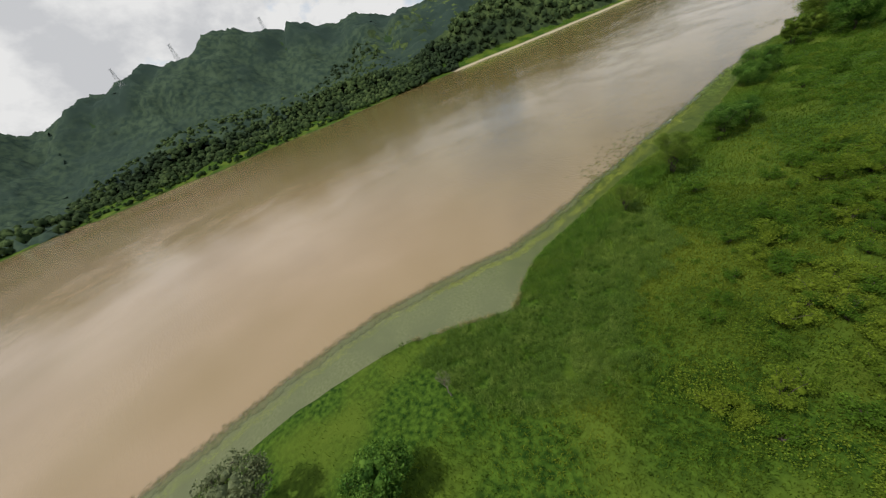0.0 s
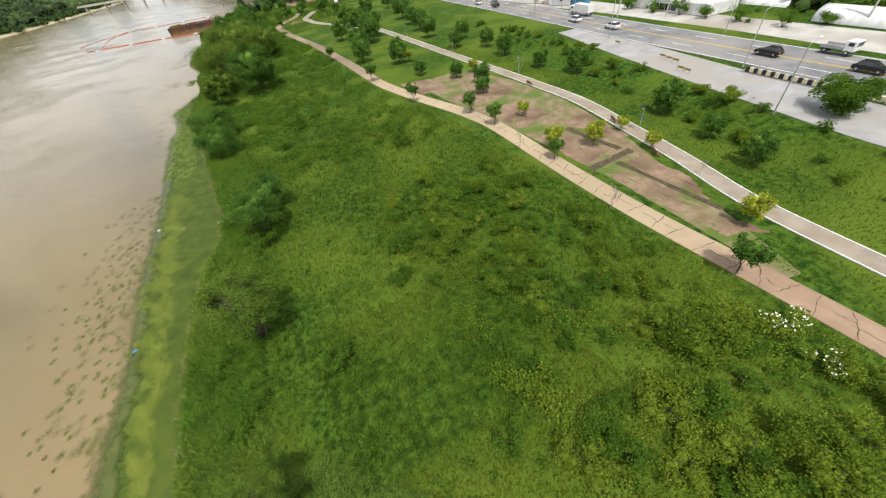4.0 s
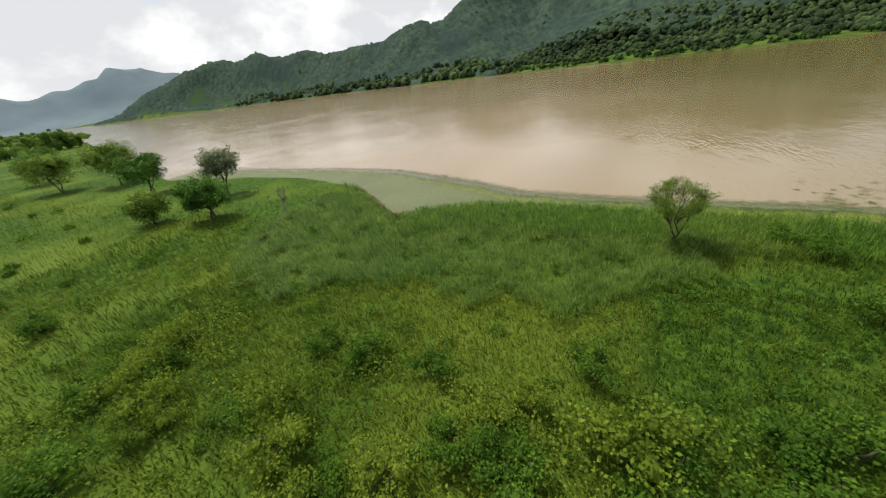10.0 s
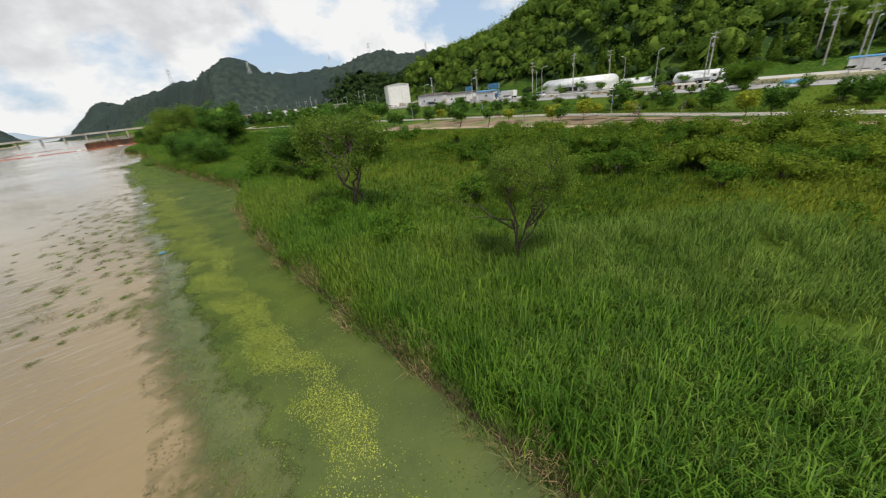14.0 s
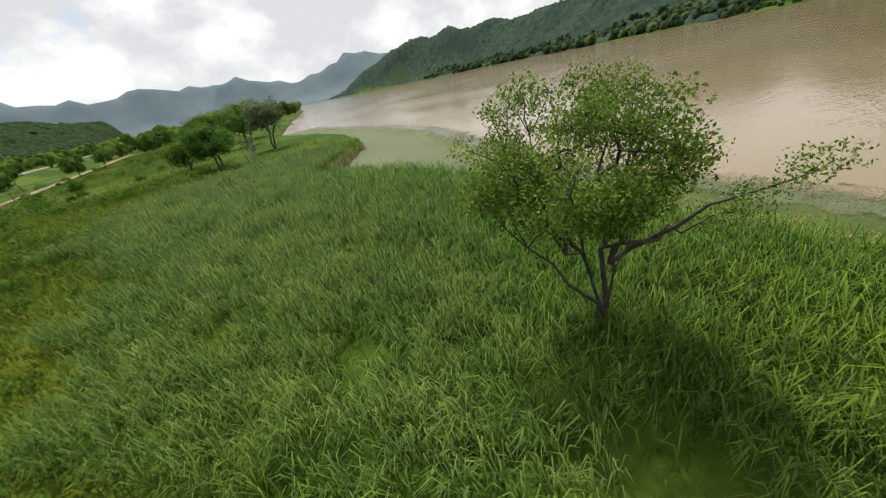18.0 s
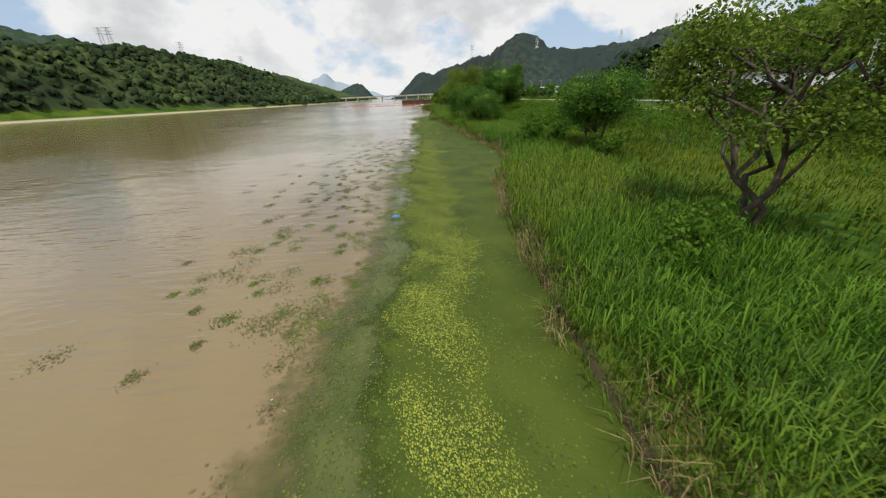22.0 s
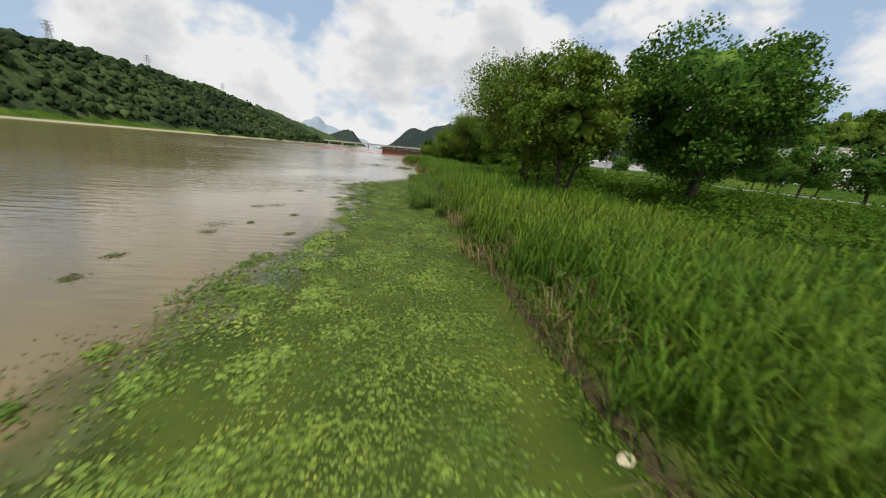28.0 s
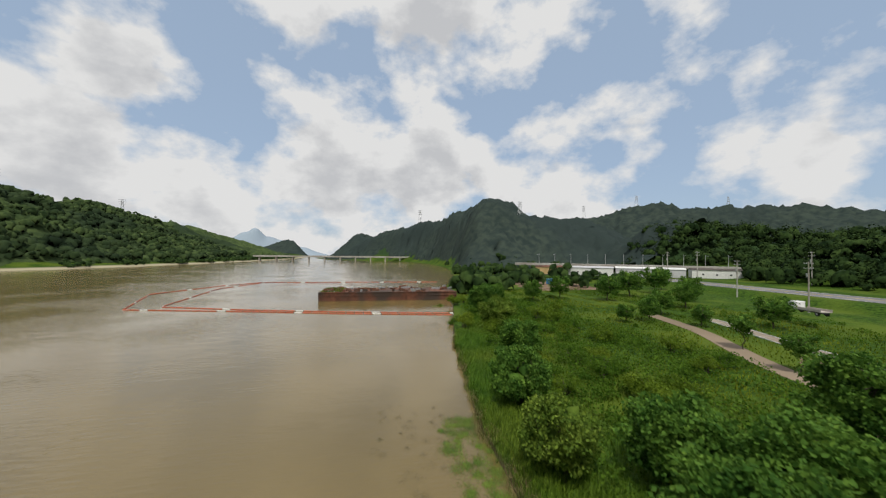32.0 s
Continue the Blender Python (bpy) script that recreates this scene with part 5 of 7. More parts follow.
q = 100.0
while q < 345:             # worn joints across the path about every two metres, and a long crack down its middle
    drift = rg.normal() * 0.3
    crack_strip([beside(path_line, q + drift * o + rg.normal() * 0.07, o)[:2] for o in np.linspace(-1.5, 1.5 if rg.random() < 0.75 else rg.uniform(-0.2, 0.8), 8)], 0.012, 0.055)
    if rg.random() < 0.7:
        mid = rg.normal() * 0.22
        crack_strip([beside(path_line, q + k, mid + rg.normal() * 0.08)[:2] for k in np.linspace(0, rg.uniform(1.6, 3.0), 7)], 0.012, 0.05)
    q += rg.uniform(1.7, 3.2)


def patch(name, corners, mat, lift, label, category, seed, edge=0.35):
    """A patch of bare ground with a ragged outline and crumbly surface."""
    rng = np.random.default_rng(seed)
    out = []
    for (ax, ay), (bx, by) in zip(corners, corners[1:] + corners[:1]):
        for k in np.arange(0, 1, 0.12):
            out.append((ax + (bx - ax) * k + rng.normal() * edge * 0.5, ay + (by - ay) * k + rng.normal() * edge * 0.5))
    c = np.mean(out, axis=0)
    vs, fs, n = [], [], len(out)
    for s in (1.0, 0.94, 0.6, 0.25):
        for x, y in out:
            px, py = c[0] + (x - c[0]) * s, c[1] + (y - c[1]) * s
            vs.append((px, py, float(height(px, py)) + (-0.05 if s == 1.0 else lift + rng.normal() * 0.02)))
    vs.append((*c, float(height(*c)) + lift))
    for r in range(3):
        fs += [(r * n + i, r * n + (i + 1) % n, (r + 1) * n + (i + 1) % n, (r + 1) * n + i) for i in range(n)]
    fs += [(3 * n + i, 3 * n + (i + 1) % n, 4 * n) for i in range(n)]
    ob = mesh_object(name, vs, fs, mat)
    tagged(ob, label, category, kind="structure")
    return ob


for k, c in enumerate([[(38.6, 5.5), (41.6, 4.0), (42.2, 14), (39.0, 17)], [(39.2, 19.8), (45.5, 20.6), (44.6, 30), (39.4, 33)], [(43.2, 5), (46.2, 9), (47.0, 17.5), (43.3, 17)], [(47.6, 20.5), (50.5, 22), (53.2, 34), (47, 33)], [(40, 36), (48, 37), (50, 47), (40.6, 47)], [(40.5, 50), (52, 51), (53, 60), (39.5, 60)],
                       [(36, 66), (44, 66), (43, 76), (35.5, 78)], [(38.3, 0.6), (42.4, -1.6), (41.6, 2.6), (38.8, 3.8)], [(41, -92), (45, -100), (42, -112), (37, -100)], [(37, 224), (44, 228), (43, 236), (39, 234)]]):
    patch("bare_plot", c, M["soil"], 0.05, "bare brown soil plot beside the footpath", "soil", 200 + k)
for k, c in enumerate([[(38.4, 18.2), (47.2, 18.2), (47.2, 19.4), (38.6, 19.4)], [(42.2, 3), (43.0, 3), (43.2, 18), (42.3, 18)], [(45.6, 20), (46.6, 20), (46.4, 31), (45.2, 31)]]):
    patch("ditch", c, M["crack"], 0.075, "damp dark drainage ditch between plots", "ditch", 220 + k, 0.15)
patch("building_site", [(52, 322), (84, 322), (96, 362), (60, 366)], M["soil"], 0.12, "bare brown earth of a building site", "soil", 230, 1.5)

# ---------------------------------------------------------------- deck over the slope
deck = thing("viewing_deck", "brown timber viewing deck with rails and two stairs", "deck", 0, 0, 0)
DZ = 3.62
front = [(56.5, -25.6), (52.6, -25.7), (50.3, -26.1), (49.0, -27.0), (48.9, -28.6), (49.9, -31.8), (49.6, -35.2), (47.9, -38.8), (47.9, -40.2), (51.0, -42.0), (55.5, -43.6)]
fl = np.array(front)
rg = np.random.default_rng(41)
nb = 46
for i in range(nb):        # boards run from the lay-by out to the rail
    y0, y1 = -25.6 - 18.0 * i / nb, -25.6 - 18.0 * (i + 0.93) / nb
    ym = (y0 + y1) / 2
    xa = float(np.interp(-ym, -fl[:, 1], fl[:, 0]))
    xb = 59.6 + (ym + 26.8) * 0.05
    part("board", box_bm((xb - xa, abs(y1 - y0), 0.05), ((xa + xb) / 2, ym, DZ - 0.05 + rg.normal() * 0.003)), M["wood"], deck)


def rail(line, z0, z1=None):
    z1 = z0 if z1 is None else z1
    n = len(line)
    for i, (x, y) in enumerate(line):
        z = z0 + (z1 - z0) * i / max(1, n - 1)
        part("post", box_bm((0.1, 0.1, 1.15), (x, y, z - 0.02)), M["wood"], deck)
        if i:
            px, py = line[i - 1]
            pz = z0 + (z1 - z0) * (i - 1) / max(1, n - 1)
            for hgt in (0.32, 0.68, 1.08):
                part("rail", tube_bm((px, py, pz + hgt), (x, y, z + hgt), 0.045, 0.045, 6), M["wood"], deck)


def fine(line, step_=1.25):
    a = np.array(line, float)
    q = np.arange(0, length(a) + 0.01, step_)
    return [tuple(along(a, float(v))[:2]) for v in q]


rail(fine(front[:4]), DZ)
rail(fine(front[4:8]), DZ)
rail(fine(front[8:]), DZ)
for x, y in front[::2]:
    part("leg", box_bm((0.16, 0.16, DZ - 0.6), (x + 0.4, y, 0.6)), M["wood"], deck)
for (ax, ay), (bx, by) in (((48.9, -27.8), (44.2, -27.3)), ((47.9, -39.5), (43.5, -37.6))):
    n = 13
    dx, dy = (bx - ax) / n, (by - ay) / n
    ang = math.degrees(math.atan2(dy, dx))
    zb = float(height(bx, by)) + 0.1
    for i in range(n):
        z = DZ + (zb - DZ) * (i + 1) / n
        part("tread", box_bm((math.hypot(dx, dy) * 1.05, 1.7, 0.06), (ax + dx * (i + 0.5), ay + dy * (i + 0.5), z - 0.03), ang), M["wood"], deck)
    for s in (-0.9, 0.9):
        ox, oy = -math.sin(radians(ang)) * s, math.cos(radians(ang)) * s
        rail(fine([(ax + ox, ay + oy), (bx + ox, by + oy)], 1.1), DZ, zb)

# ---------------------------------------------------------------- buildings along the road
G = 3.6


def windows(parent, spots, size, face, mat=None):
    for x, z in spots:
        w = part("window", box_bm((size[0] + 0.16, 0.08, size[1] + 0.16), (x, face, z)), M["white"], parent)
        part("pane", box_bm((size[0], 0.06, size[1]), (x, face - 0.03, z + 0.08)), mat or M["glass"], w)


hall = thing("workshop_hall", "tall grey panel hall with turquoise roof", "building", 116.4, -51.6, G, -120.0)
hall.matrix_basis = hall.matrix_basis @ Matrix.Diagonal((0.9, 0.9, 1.05, 1))
# local x runs along the front, local y away from the road
part("wall", box_bm((23.5, 11, 7.8), (11.7, 5.5, 0)), M["wall_grey"], hall)
for i in range(24):
    part("panel_rib", box_bm((0.06, 0.05, 7.6), (0.2 + i * 1.0, -0.03, 0)), M["wall_grey"], hall)
bm = bmesh.new()
vv = [bm.verts.new(p) for p in ((-0.4, -0.5, 7.8), (23.9, -0.5, 7.8), (23.9, 5.5, 9.4), (-0.4, 5.5, 9.4), (-0.4, 11.5, 7.8), (23.9, 11.5, 7.8), (-0.4, -0.5, 7.5), (23.9, -0.5, 7.5), (-0.4, 11.5, 7.5), (23.9, 11.5, 7.5))]
for f in ((0, 1, 2, 3), (3, 2, 5, 4), (6, 7, 1, 0), (4, 5, 9, 8), (0, 3, 4, 8, 6), (1, 7, 9, 5, 2)):
    bm.faces.new([vv[i] for i in f])
part("roof", bm, M["roof_blue"], hall)
windows(hall, [(3.5, 5.2), (9.0, 5.6), (14.0, 6.0)], (0.9, 0.8), -0.06)
part("sign_board", box_bm((6.5, 0.12, 1.1), (16.5, -0.08, 4.6)), M["wall_grey"], hall, "pale board with a dark band")
part("sign_band", box_bm((5.8, 0.06, 0.35), (16.5, -0.17, 5.0)), M["black"], hall)
part("door", box_bm((3.6, 0.1, 4.2), (20.5, -0.06, 0)), M["steel"], hall)
part("canopy", box_bm((2.6, 2.0, 0.15), (1.3, -1.1, 3.4)), M["white"], hall)
for i in range(3):
    part("vent", tube_bm((5 + 6 * i, 5.5, 9.3), (5 + 6 * i, 5.5, 9.9), 0.35, 0.3, 10), M["roof_blue"], hall)


def hut(label, x, y, turn, size, wall, roof, pitch=0.5, wins=()):
    ob = thing("site_hut", label, "hut", x, y, G, turn)
    sx, sy, sz = size
    part("wall", box_bm((sx, sy, sz), (0, 0, 0)), wall, ob)
    bm = bmesh.new()
    vv = [bm.verts.new(p) for p in ((-sx / 2 - .3, -sy / 2 - .3, sz), (sx / 2 + .3, -sy / 2 - .3, sz), (sx / 2 + .3, 0, sz + pitch), (-sx / 2 - .3, 0, sz + pitch), (-sx / 2 - .3, sy / 2 + .3, sz), (sx / 2 + .3, sy / 2 + .3, sz),
                                    (-sx / 2 - .3, -sy / 2 - .3, sz - .12), (sx / 2 + .3, -sy / 2 - .3, sz - .12), (-sx / 2 - .3, sy / 2 + .3, sz - .12), (sx / 2 + .3, sy / 2 + .3, sz - .12))]
    for f in ((0, 1, 2, 3), (3, 2, 5, 4), (6, 7, 1, 0), (4, 5, 9, 8), (0, 3, 4, 8, 6), (1, 7, 9, 5, 2), (6, 8, 9, 7)):
        bm.faces.new([vv[i] for i in f])
    part("roof", bm, roof, ob)
    windows(ob, wins, (0.9, 0.8), -sy / 2 - 0.05)
    part("door", box_bm((0.9, 0.08, 2.0), (-sx / 2 + 1.0, -sy / 2 - 0.05, 0.05)), M["white"], ob)
    return ob


hut("sand-coloured site hut with dark pitched roof", 105.5, -26, -104, (12, 4.5, 2.7), M["wall_sand"], M["roof_dark"], 1.0, [(-2.5, 1.2), (3.5, 1.2)])
hut("white site hut with dark flat roof", 103.5, -39.5, -108, (9, 5, 2.8), M["wall_grey"], M["roof_dark"], 0.3, [(0, 1.2)])
hut("long low white shed with blue roof edge", 109.5, -13, -104, (9, 3, 2.4), M["white"], M["blue"], 0.3, [(1, 1.0)])
hut("large white factory block in the distance", 137, 199, 60, (22, 14, 13), M["white"], M["wall_grey"], 0.6, [(-8, 9), (-4, 9), (0, 9), (4, 9), (8, 9), (-8, 3), (-4, 3), (4, 3), (8, 3)])
for x, y, a, ln, wd, wall, roof in ((122, 378, -40, 26, 10, "white", "wall_grey"), (150, 362, -44, 34, 12, "wall_grey", "white"), (176, 344, -42, 22, 10, "white", "roof_dark"), (200, 326, -46, 30, 12, "white", "wall_grey"), (226, 304, -40, 24, 10, "wall_grey", "blue"), (104, 392, -35, 16, 9, "wall_sand", "rust")):
    hut("long low works shed below the viaduct", x, y, a, (ln, wd, 4.6), M[wall], M[roof], 0.8, [(-6, 1.6), (0, 1.6), (6, 1.6)])
hut("low white roadside store", 117, 120, -78, (14, 8, 4.0), M["white"], M["roof_dark"], 0.5, [(-4, 1.2), (0, 1.2), (4, 1.2)])
hut("grey roadside repair shop", 122, 146, -76, (16, 9, 4.5), M["wall_grey"], M["roof_dark"], 0.8, [(-4, 1.4), (3, 1.4)])
hut("grey roadside shop with a blue sheet roof", 116.5, 104, -80, (9, 6, 3.6), M["wall_grey"], M["blue"], 0.4, [(1, 1.2)])
hut("red-roofed house far down the road", 108, -255, -100, (14, 9, 5), M["wall_sand"], M["rust"], 2.0, [(-3, 2.2), (3, 2.2)])
hut("white house far down the road", 96, -300, -100, (12, 9, 5), M["white"], M["roof_dark"], 1.5, [(-3, 2.2), (3, 2.2)])
black_shed = hut("low black netted shed beside the road", 100, -128, -75, (16, 7, 3.2), M["black"], M["black"], 0.6)


def tunnel(label, x, y, turn, ln, r, mat, name="greenhouse"):
    ob = thing(name, label, "greenhouse", x, y, G, turn)
    n, m = 14, max(2, int(ln / 2))
    vs = [(ln * i / m - ln / 2, r * math.cos(math.pi * k / n), r * 0.85 * math.sin(math.pi * k / n)) for i in range(m + 1) for k in range(n + 1)]
    fs = [(i * (n + 1) + k, i * (n + 1) + k + 1, (i + 1) * (n + 1) + k + 1, (i + 1) * (n + 1) + k) for i in range(m) for k in range(n)]
    me = bpy.data.meshes.new("film"); me.from_pydata(vs + [], [], fs + [tuple(range(n + 1))[::-1], tuple(m * (n + 1) + k for k in range(n + 1))])
    me.materials.append(mat)
    me.polygons.foreach_set("use_smooth", [True] * len(me.polygons))
    o = new("film", me); o.parent = ob
    for i in range(m + 1):
        for k in range(0, n, 2):
            a = [(ln * i / m - ln / 2, (r + 0.03) * math.cos(math.pi * q / n), (r + 0.03) * 0.85 * math.sin(math.pi * q / n)) for q in (k, k + 2)]
            if i in (0, m):
                part("hoop", tube_bm(a[0], a[1], 0.03, 0.03, 5), M["steel"], ob)
    part("door", box_bm((0.06, 1.6, 2.0), (-ln / 2 - 0.02, 0, 0)), M["glass"], ob)
    return ob


store = thing("storage_shed", "long white arched storage shed", "shed", 122.5, 63, G, 80)
t1 = tunnel("white plastic tunnel greenhouse", 121, 22, 82, 14, 3.4, M["plastic"])
tunnel("white plastic tunnel greenhouse", 127, 14, 82, 12, 3.4, M["plastic"])
tunnel("low white plastic tunnel among shrubs", 131, 44, 80, 12, 3.0, M["plastic"])
bm = bmesh.new()
n = 12
for i in range(2):
    for k in range(n + 1):
        bm.verts.new((27 * i - 13.5, 5.2 * math.cos(math.pi * k / n), 2.6 + 2.3 * math.sin(math.pi * k / n)))
bm.verts.ensure_lookup_table()
for k in range(n):
    bm.faces.new([bm.verts[k], bm.verts[k + 1], bm.verts[n + 2 + k], bm.verts[n + 1 + k]])
bm.faces.new([bm.verts[k] for k in range(n, -1, -1)]); bm.faces.new([bm.verts[n + 1 + k] for k in range(n + 1)])
part("roof", bm, M["plastic"], store, "", True)
part("wall", box_bm((27, 10.3, 2.6)), M["plastic"], store)
for i in range(4):
    part("opening", box_bm((1.9, 0.1, 1.5), (-2.5 + i * 2.1, 5.18, 0.3)), M["glass"], store)

rg = np.random.default_rng(51)
for k in range(26):       # heaps and stacks in the roadside yards
    y = rg.uniform(108, 205)
    x = np.interp(y, [100, 220], [114, 134]) + rg.uniform(0, 12)
    ob = thing("stone_stack", "stack of pale rough stone in a roadside yard", "stone", x, y, G, rg.uniform(0, 90), "stacks in the stone yard")
    for _ in range(8):
        s = rg.uniform(0.9, 2.7, 3)
        part("block", box_bm((s[0] * 1.4, s[1], s[2] * 0.8), (rg.normal() * 1.7, rg.normal() * 1.3, 0), rg.uniform(0, 90), 0.06), M["stone"], ob)
for x, y, w in ((111, 96, 7), (113, 112, 5), (60, -168, 9)):
    ob = thing("road_sign", "blue overhead direction sign on steel posts", "sign", x, y, G, 80 if y > 0 else 75)
    for s in (-w / 2, w / 2):
        part("post", tube_bm((s, 0, 0), (s, 0, 6.4), 0.12, 0.1), M["steel"], ob)
    part("panel", box_bm((w * 0.9, 0.1, 2.0), (0, 0, 4.4)), M["blue"], ob)
    for i in range(3):
        part("text_bar", box_bm((w * 0.6, 0.03, 0.22), (0, -0.07, 4.75 + 0.5 * i)), M["white"], ob)

# ---------------------------------------------------------------- vehicles


def car(label, body, x, y, turn, ln=4.5, wd=1.8, kind_="car", group="cars on the road"):
    ob = thing("car", label, "car", x, y, G + 0.12, turn, group)
    b = bmesh.new()
    prof = [(-ln / 2, 0.35), (-ln / 2, 0.82), (-ln / 2 + 0.25, 0.95), (ln / 2 - 1.15, 0.95), (ln / 2 - 0.1, 0.75), (ln / 2, 0.45), (ln / 2 - 0.1, 0.3), (-ln / 2 + 0.1, 0.3)]
    a = [[b.verts.new((px, s * wd / 2, pz)) for px, pz in prof] for s in (-1, 1)]
    b.faces.new(a[0][::-1]); b.faces.new(a[1])
    for i in range(len(prof)):
        j = (i + 1) % len(prof)
        b.faces.new([a[0][i], a[0][j], a[1][j], a[1][i]])
    bmesh.ops.bevel(b, geom=list(b.edges), offset=0.06, segments=2, affect="EDGES")
    part("body", b, body, ob, "", False)
    g = bmesh.new()
    lo = [(-ln / 2 + 0.25, wd / 2 - 0.06), (ln / 2 - 1.2, wd / 2 - 0.06)]
    hi = [(-ln / 2 + 0.75, wd / 2 - 0.25), (ln / 2 - 2.0, wd / 2 - 0.25)]
    vs = [g.verts.new((px, s * py, 0.93)) for (px, py) in lo for s in (-1, 1)] + [g.verts.new((px, s * py, 1.48)) for (px, py) in hi for s in (-1, 1)]
    for f in ((0, 1, 3, 2), (4, 6, 7, 5), (0, 4, 5, 1), (2, 3, 7, 6), (0, 2, 6, 4), (1, 5, 7, 3)):
        g.faces.new([vs[i] for i in f])
    part("cabin_glass", g, M["glass"], ob, "dark tinted windows")
    part("roof_panel", box_bm((ln - 3.0, wd - 0.48, 0.06), (-0.62 + 0.0, 0, 1.46), 0, 0.02), body, ob)
    for sx in (-ln / 2 + 0.8, ln / 2 - 0.85):
        for sy in (-1, 1):
            w = part("wheel", tube_bm((sx, sy * (wd / 2 - 0.2), 0.32), (sx, sy * (wd / 2 + 0.01), 0.32), 0.32, 0.32, 14), M["rubber"], ob)
            part("rim", tube_bm((sx, sy * (wd / 2 + 0.0), 0.32), (sx, sy * (wd / 2 + 0.03), 0.32), 0.19, 0.17, 10), M["steel"], w)
    for sy in (-1, 1):
        part("headlight", box_bm((0.1, 0.4, 0.14), (ln / 2 - 0.06, sy * 0.58, 0.56), 0, 0.02), M["white"], ob)
        part("tail_light", box_bm((0.06, 0.3, 0.16), (-ln / 2, sy * 0.62, 0.66), 0, 0.02), M["orange"], ob)
    return ob


M["car_white"] = material("white_car_paint", (0.68, 0.68, 0.68), (0.76, 0.76, 0.76), 1, 2, 0.25, spec=0.5)
M["car_black"] = material("black_car_paint", (0.012, 0.012, 0.013), (0.02, 0.02, 0.022), 1, 2, 0.2, spec=0.5)
M["car_grey"] = material("silver_car_paint", (0.30, 0.31, 0.32), (0.36, 0.37, 0.38), 1, 2, 0.25, metal=0.4)
wc = car("white saloon car on the road", M["car_white"], 83.2, -40, 78)
for x, y, a in ((87.0, -13.5, 78), (94.5, 63.5, 83), (96.5, 79, 83), (104, 142, 80), (82.5, -62, 76), (110, 172, 80)):
    copy_thing(wc, pose(x, y, G + 0.12, 0, 0, a))
bc = car("black car on the road", M["car_black"], 90.6, 24, 83)
for x, y, a in ((89.2, 8.8, -98), (87.0, -50, -104), (64, -96, 75), (103, 128, 80)):
    copy_thing(bc, pose(x, y, G + 0.12, 0, 0, a))
gc = car("silver car on the road", M["car_grey"], 106, 133, 80)
copy_thing(gc, pose(80, -104, G + 0.12, 0, 0, 72))


def truck(label, cab, bed, x, y, turn, ln=6.5, boxy=False, name="truck"):
    ob = thing(name, label, "truck", x, y, G + 0.12, turn)
    part("chassis", box_bm((ln, 0.9, 0.25), (0, 0, 0.55)), M["black"], ob)
    part("cab", box_bm((1.7, 2.0, 1.75), (ln / 2 - 0.85, 0, 0.6), 0, 0.16), cab, ob)
    part("windscreen", box_bm((0.06, 1.7, 0.7), (ln / 2 - 0.01, 0, 1.45)), M["glass"], ob)
    for s in (-1, 1):
        part("side_window", box_bm((0.8, 0.04, 0.55), (ln / 2 - 0.8, s * 1.0, 1.5)), M["glass"], ob)
    if boxy:
        part("box_body", box_bm((ln - 2.0, 2.2, 2.1), (-0.95, 0, 0.8), 0, 0.04), bed, ob)
    else:
        part("bed", box_bm((ln - 2.0, 2.1, 0.12), (-0.95, 0, 0.8)), bed, ob)
        for s in (-1, 1):
            part("side_board", box_bm((ln - 2.0, 0.06, 0.45), (-0.95, s * 1.05, 0.9)), bed, ob)
    for sx in (-ln / 2 + 0.9, ln / 2 - 1.0):
        for s in (-1, 1):
            w = part("wheel", tube_bm((sx, s * 0.72, 0.42), (sx, s * 1.0, 0.42), 0.42, 0.42, 14), M["rubber"], ob)
            part("rim", tube_bm((sx, s * 0.99, 0.42), (sx, s * 1.03, 0.42), 0.22, 0.2, 10), M["steel"], w)
    return ob


truck("white pickup truck on the road", M["car_white"], M["steel"], 97.0, 16, -98, 5.2)
ot = truck("orange crane truck parked in the yard", M["orange"], M["rust"], 104.5, -56, -104, 8.0)
part("crane_arm", tube_bm((0.8, 0, 1.4), (-3.0, 0, 2.4), 0.16, 0.12), M["orange"], ot)
truck("white box lorry parked by the road", M["car_white"], M["white"], 104.5, 84, 83, 8.5, True)
truck("white delivery van on the road", M["car_white"], M["white"], 84.2, -127, 74, 5.2, True)
truck("blue lorry parked by the road", M["blue"], M["blue"], 112, 92, 80, 8.0, True)
truck("pale lorry on the building site road", M["car_white"], M["stone"], 72, 250, 70, 7.0)

# ---------------------------------------------------------------- barriers, poles and odds and ends
bar = thing("striped_barrier", "cream and black striped concrete barrier", "barrier", 0, 0, 0)
for i in range(22):
    x, y, a = beside(road_line, 428 + i * 0.7, 11.2)
    part("block", box_bm((0.74, 0.3, 0.75), (x, y, G), a, 0.04), [M["cream"], M["black"]][i % 2], bar)
bar = thing("striped_barrier", "cream and brown striped barrier by the huts", "barrier", 0, 0, 0)
for i in range(52):
    x, y, a = beside(road_line, 365 + i * 0.85, -8.9)
    part("block", box_bm((0.84, 0.28, 0.7), (x, y, G), a, 0.04), [M["cream"], M["roof_dark"]][i % 2], bar)
bar = thing("road_barrier", "cream painted concrete road barrier", "barrier", 0, 0, 0)
for i in range(52):
    x, y, a = beside(road_line, 326 + i * 2.0, 11.7)
    if 326 + i * 2.0 < 428:
        part("block", box_bm((1.96, 0.32, 0.8), (x, y, G), a, 0.06), M["cream"], bar)
hedge = thing("verge_planting", "low grass strip between barrier and lay-by", "plants", 0, 0, 0)
rg = np.random.default_rng(61)
c = []
for i in range(900):
    x, y, a = beside(road_line, rg.uniform(340, 424), 12.5 + rg.normal() * 0.3)
    c.append((x, y, G + abs(rg.normal()) * 0.25))
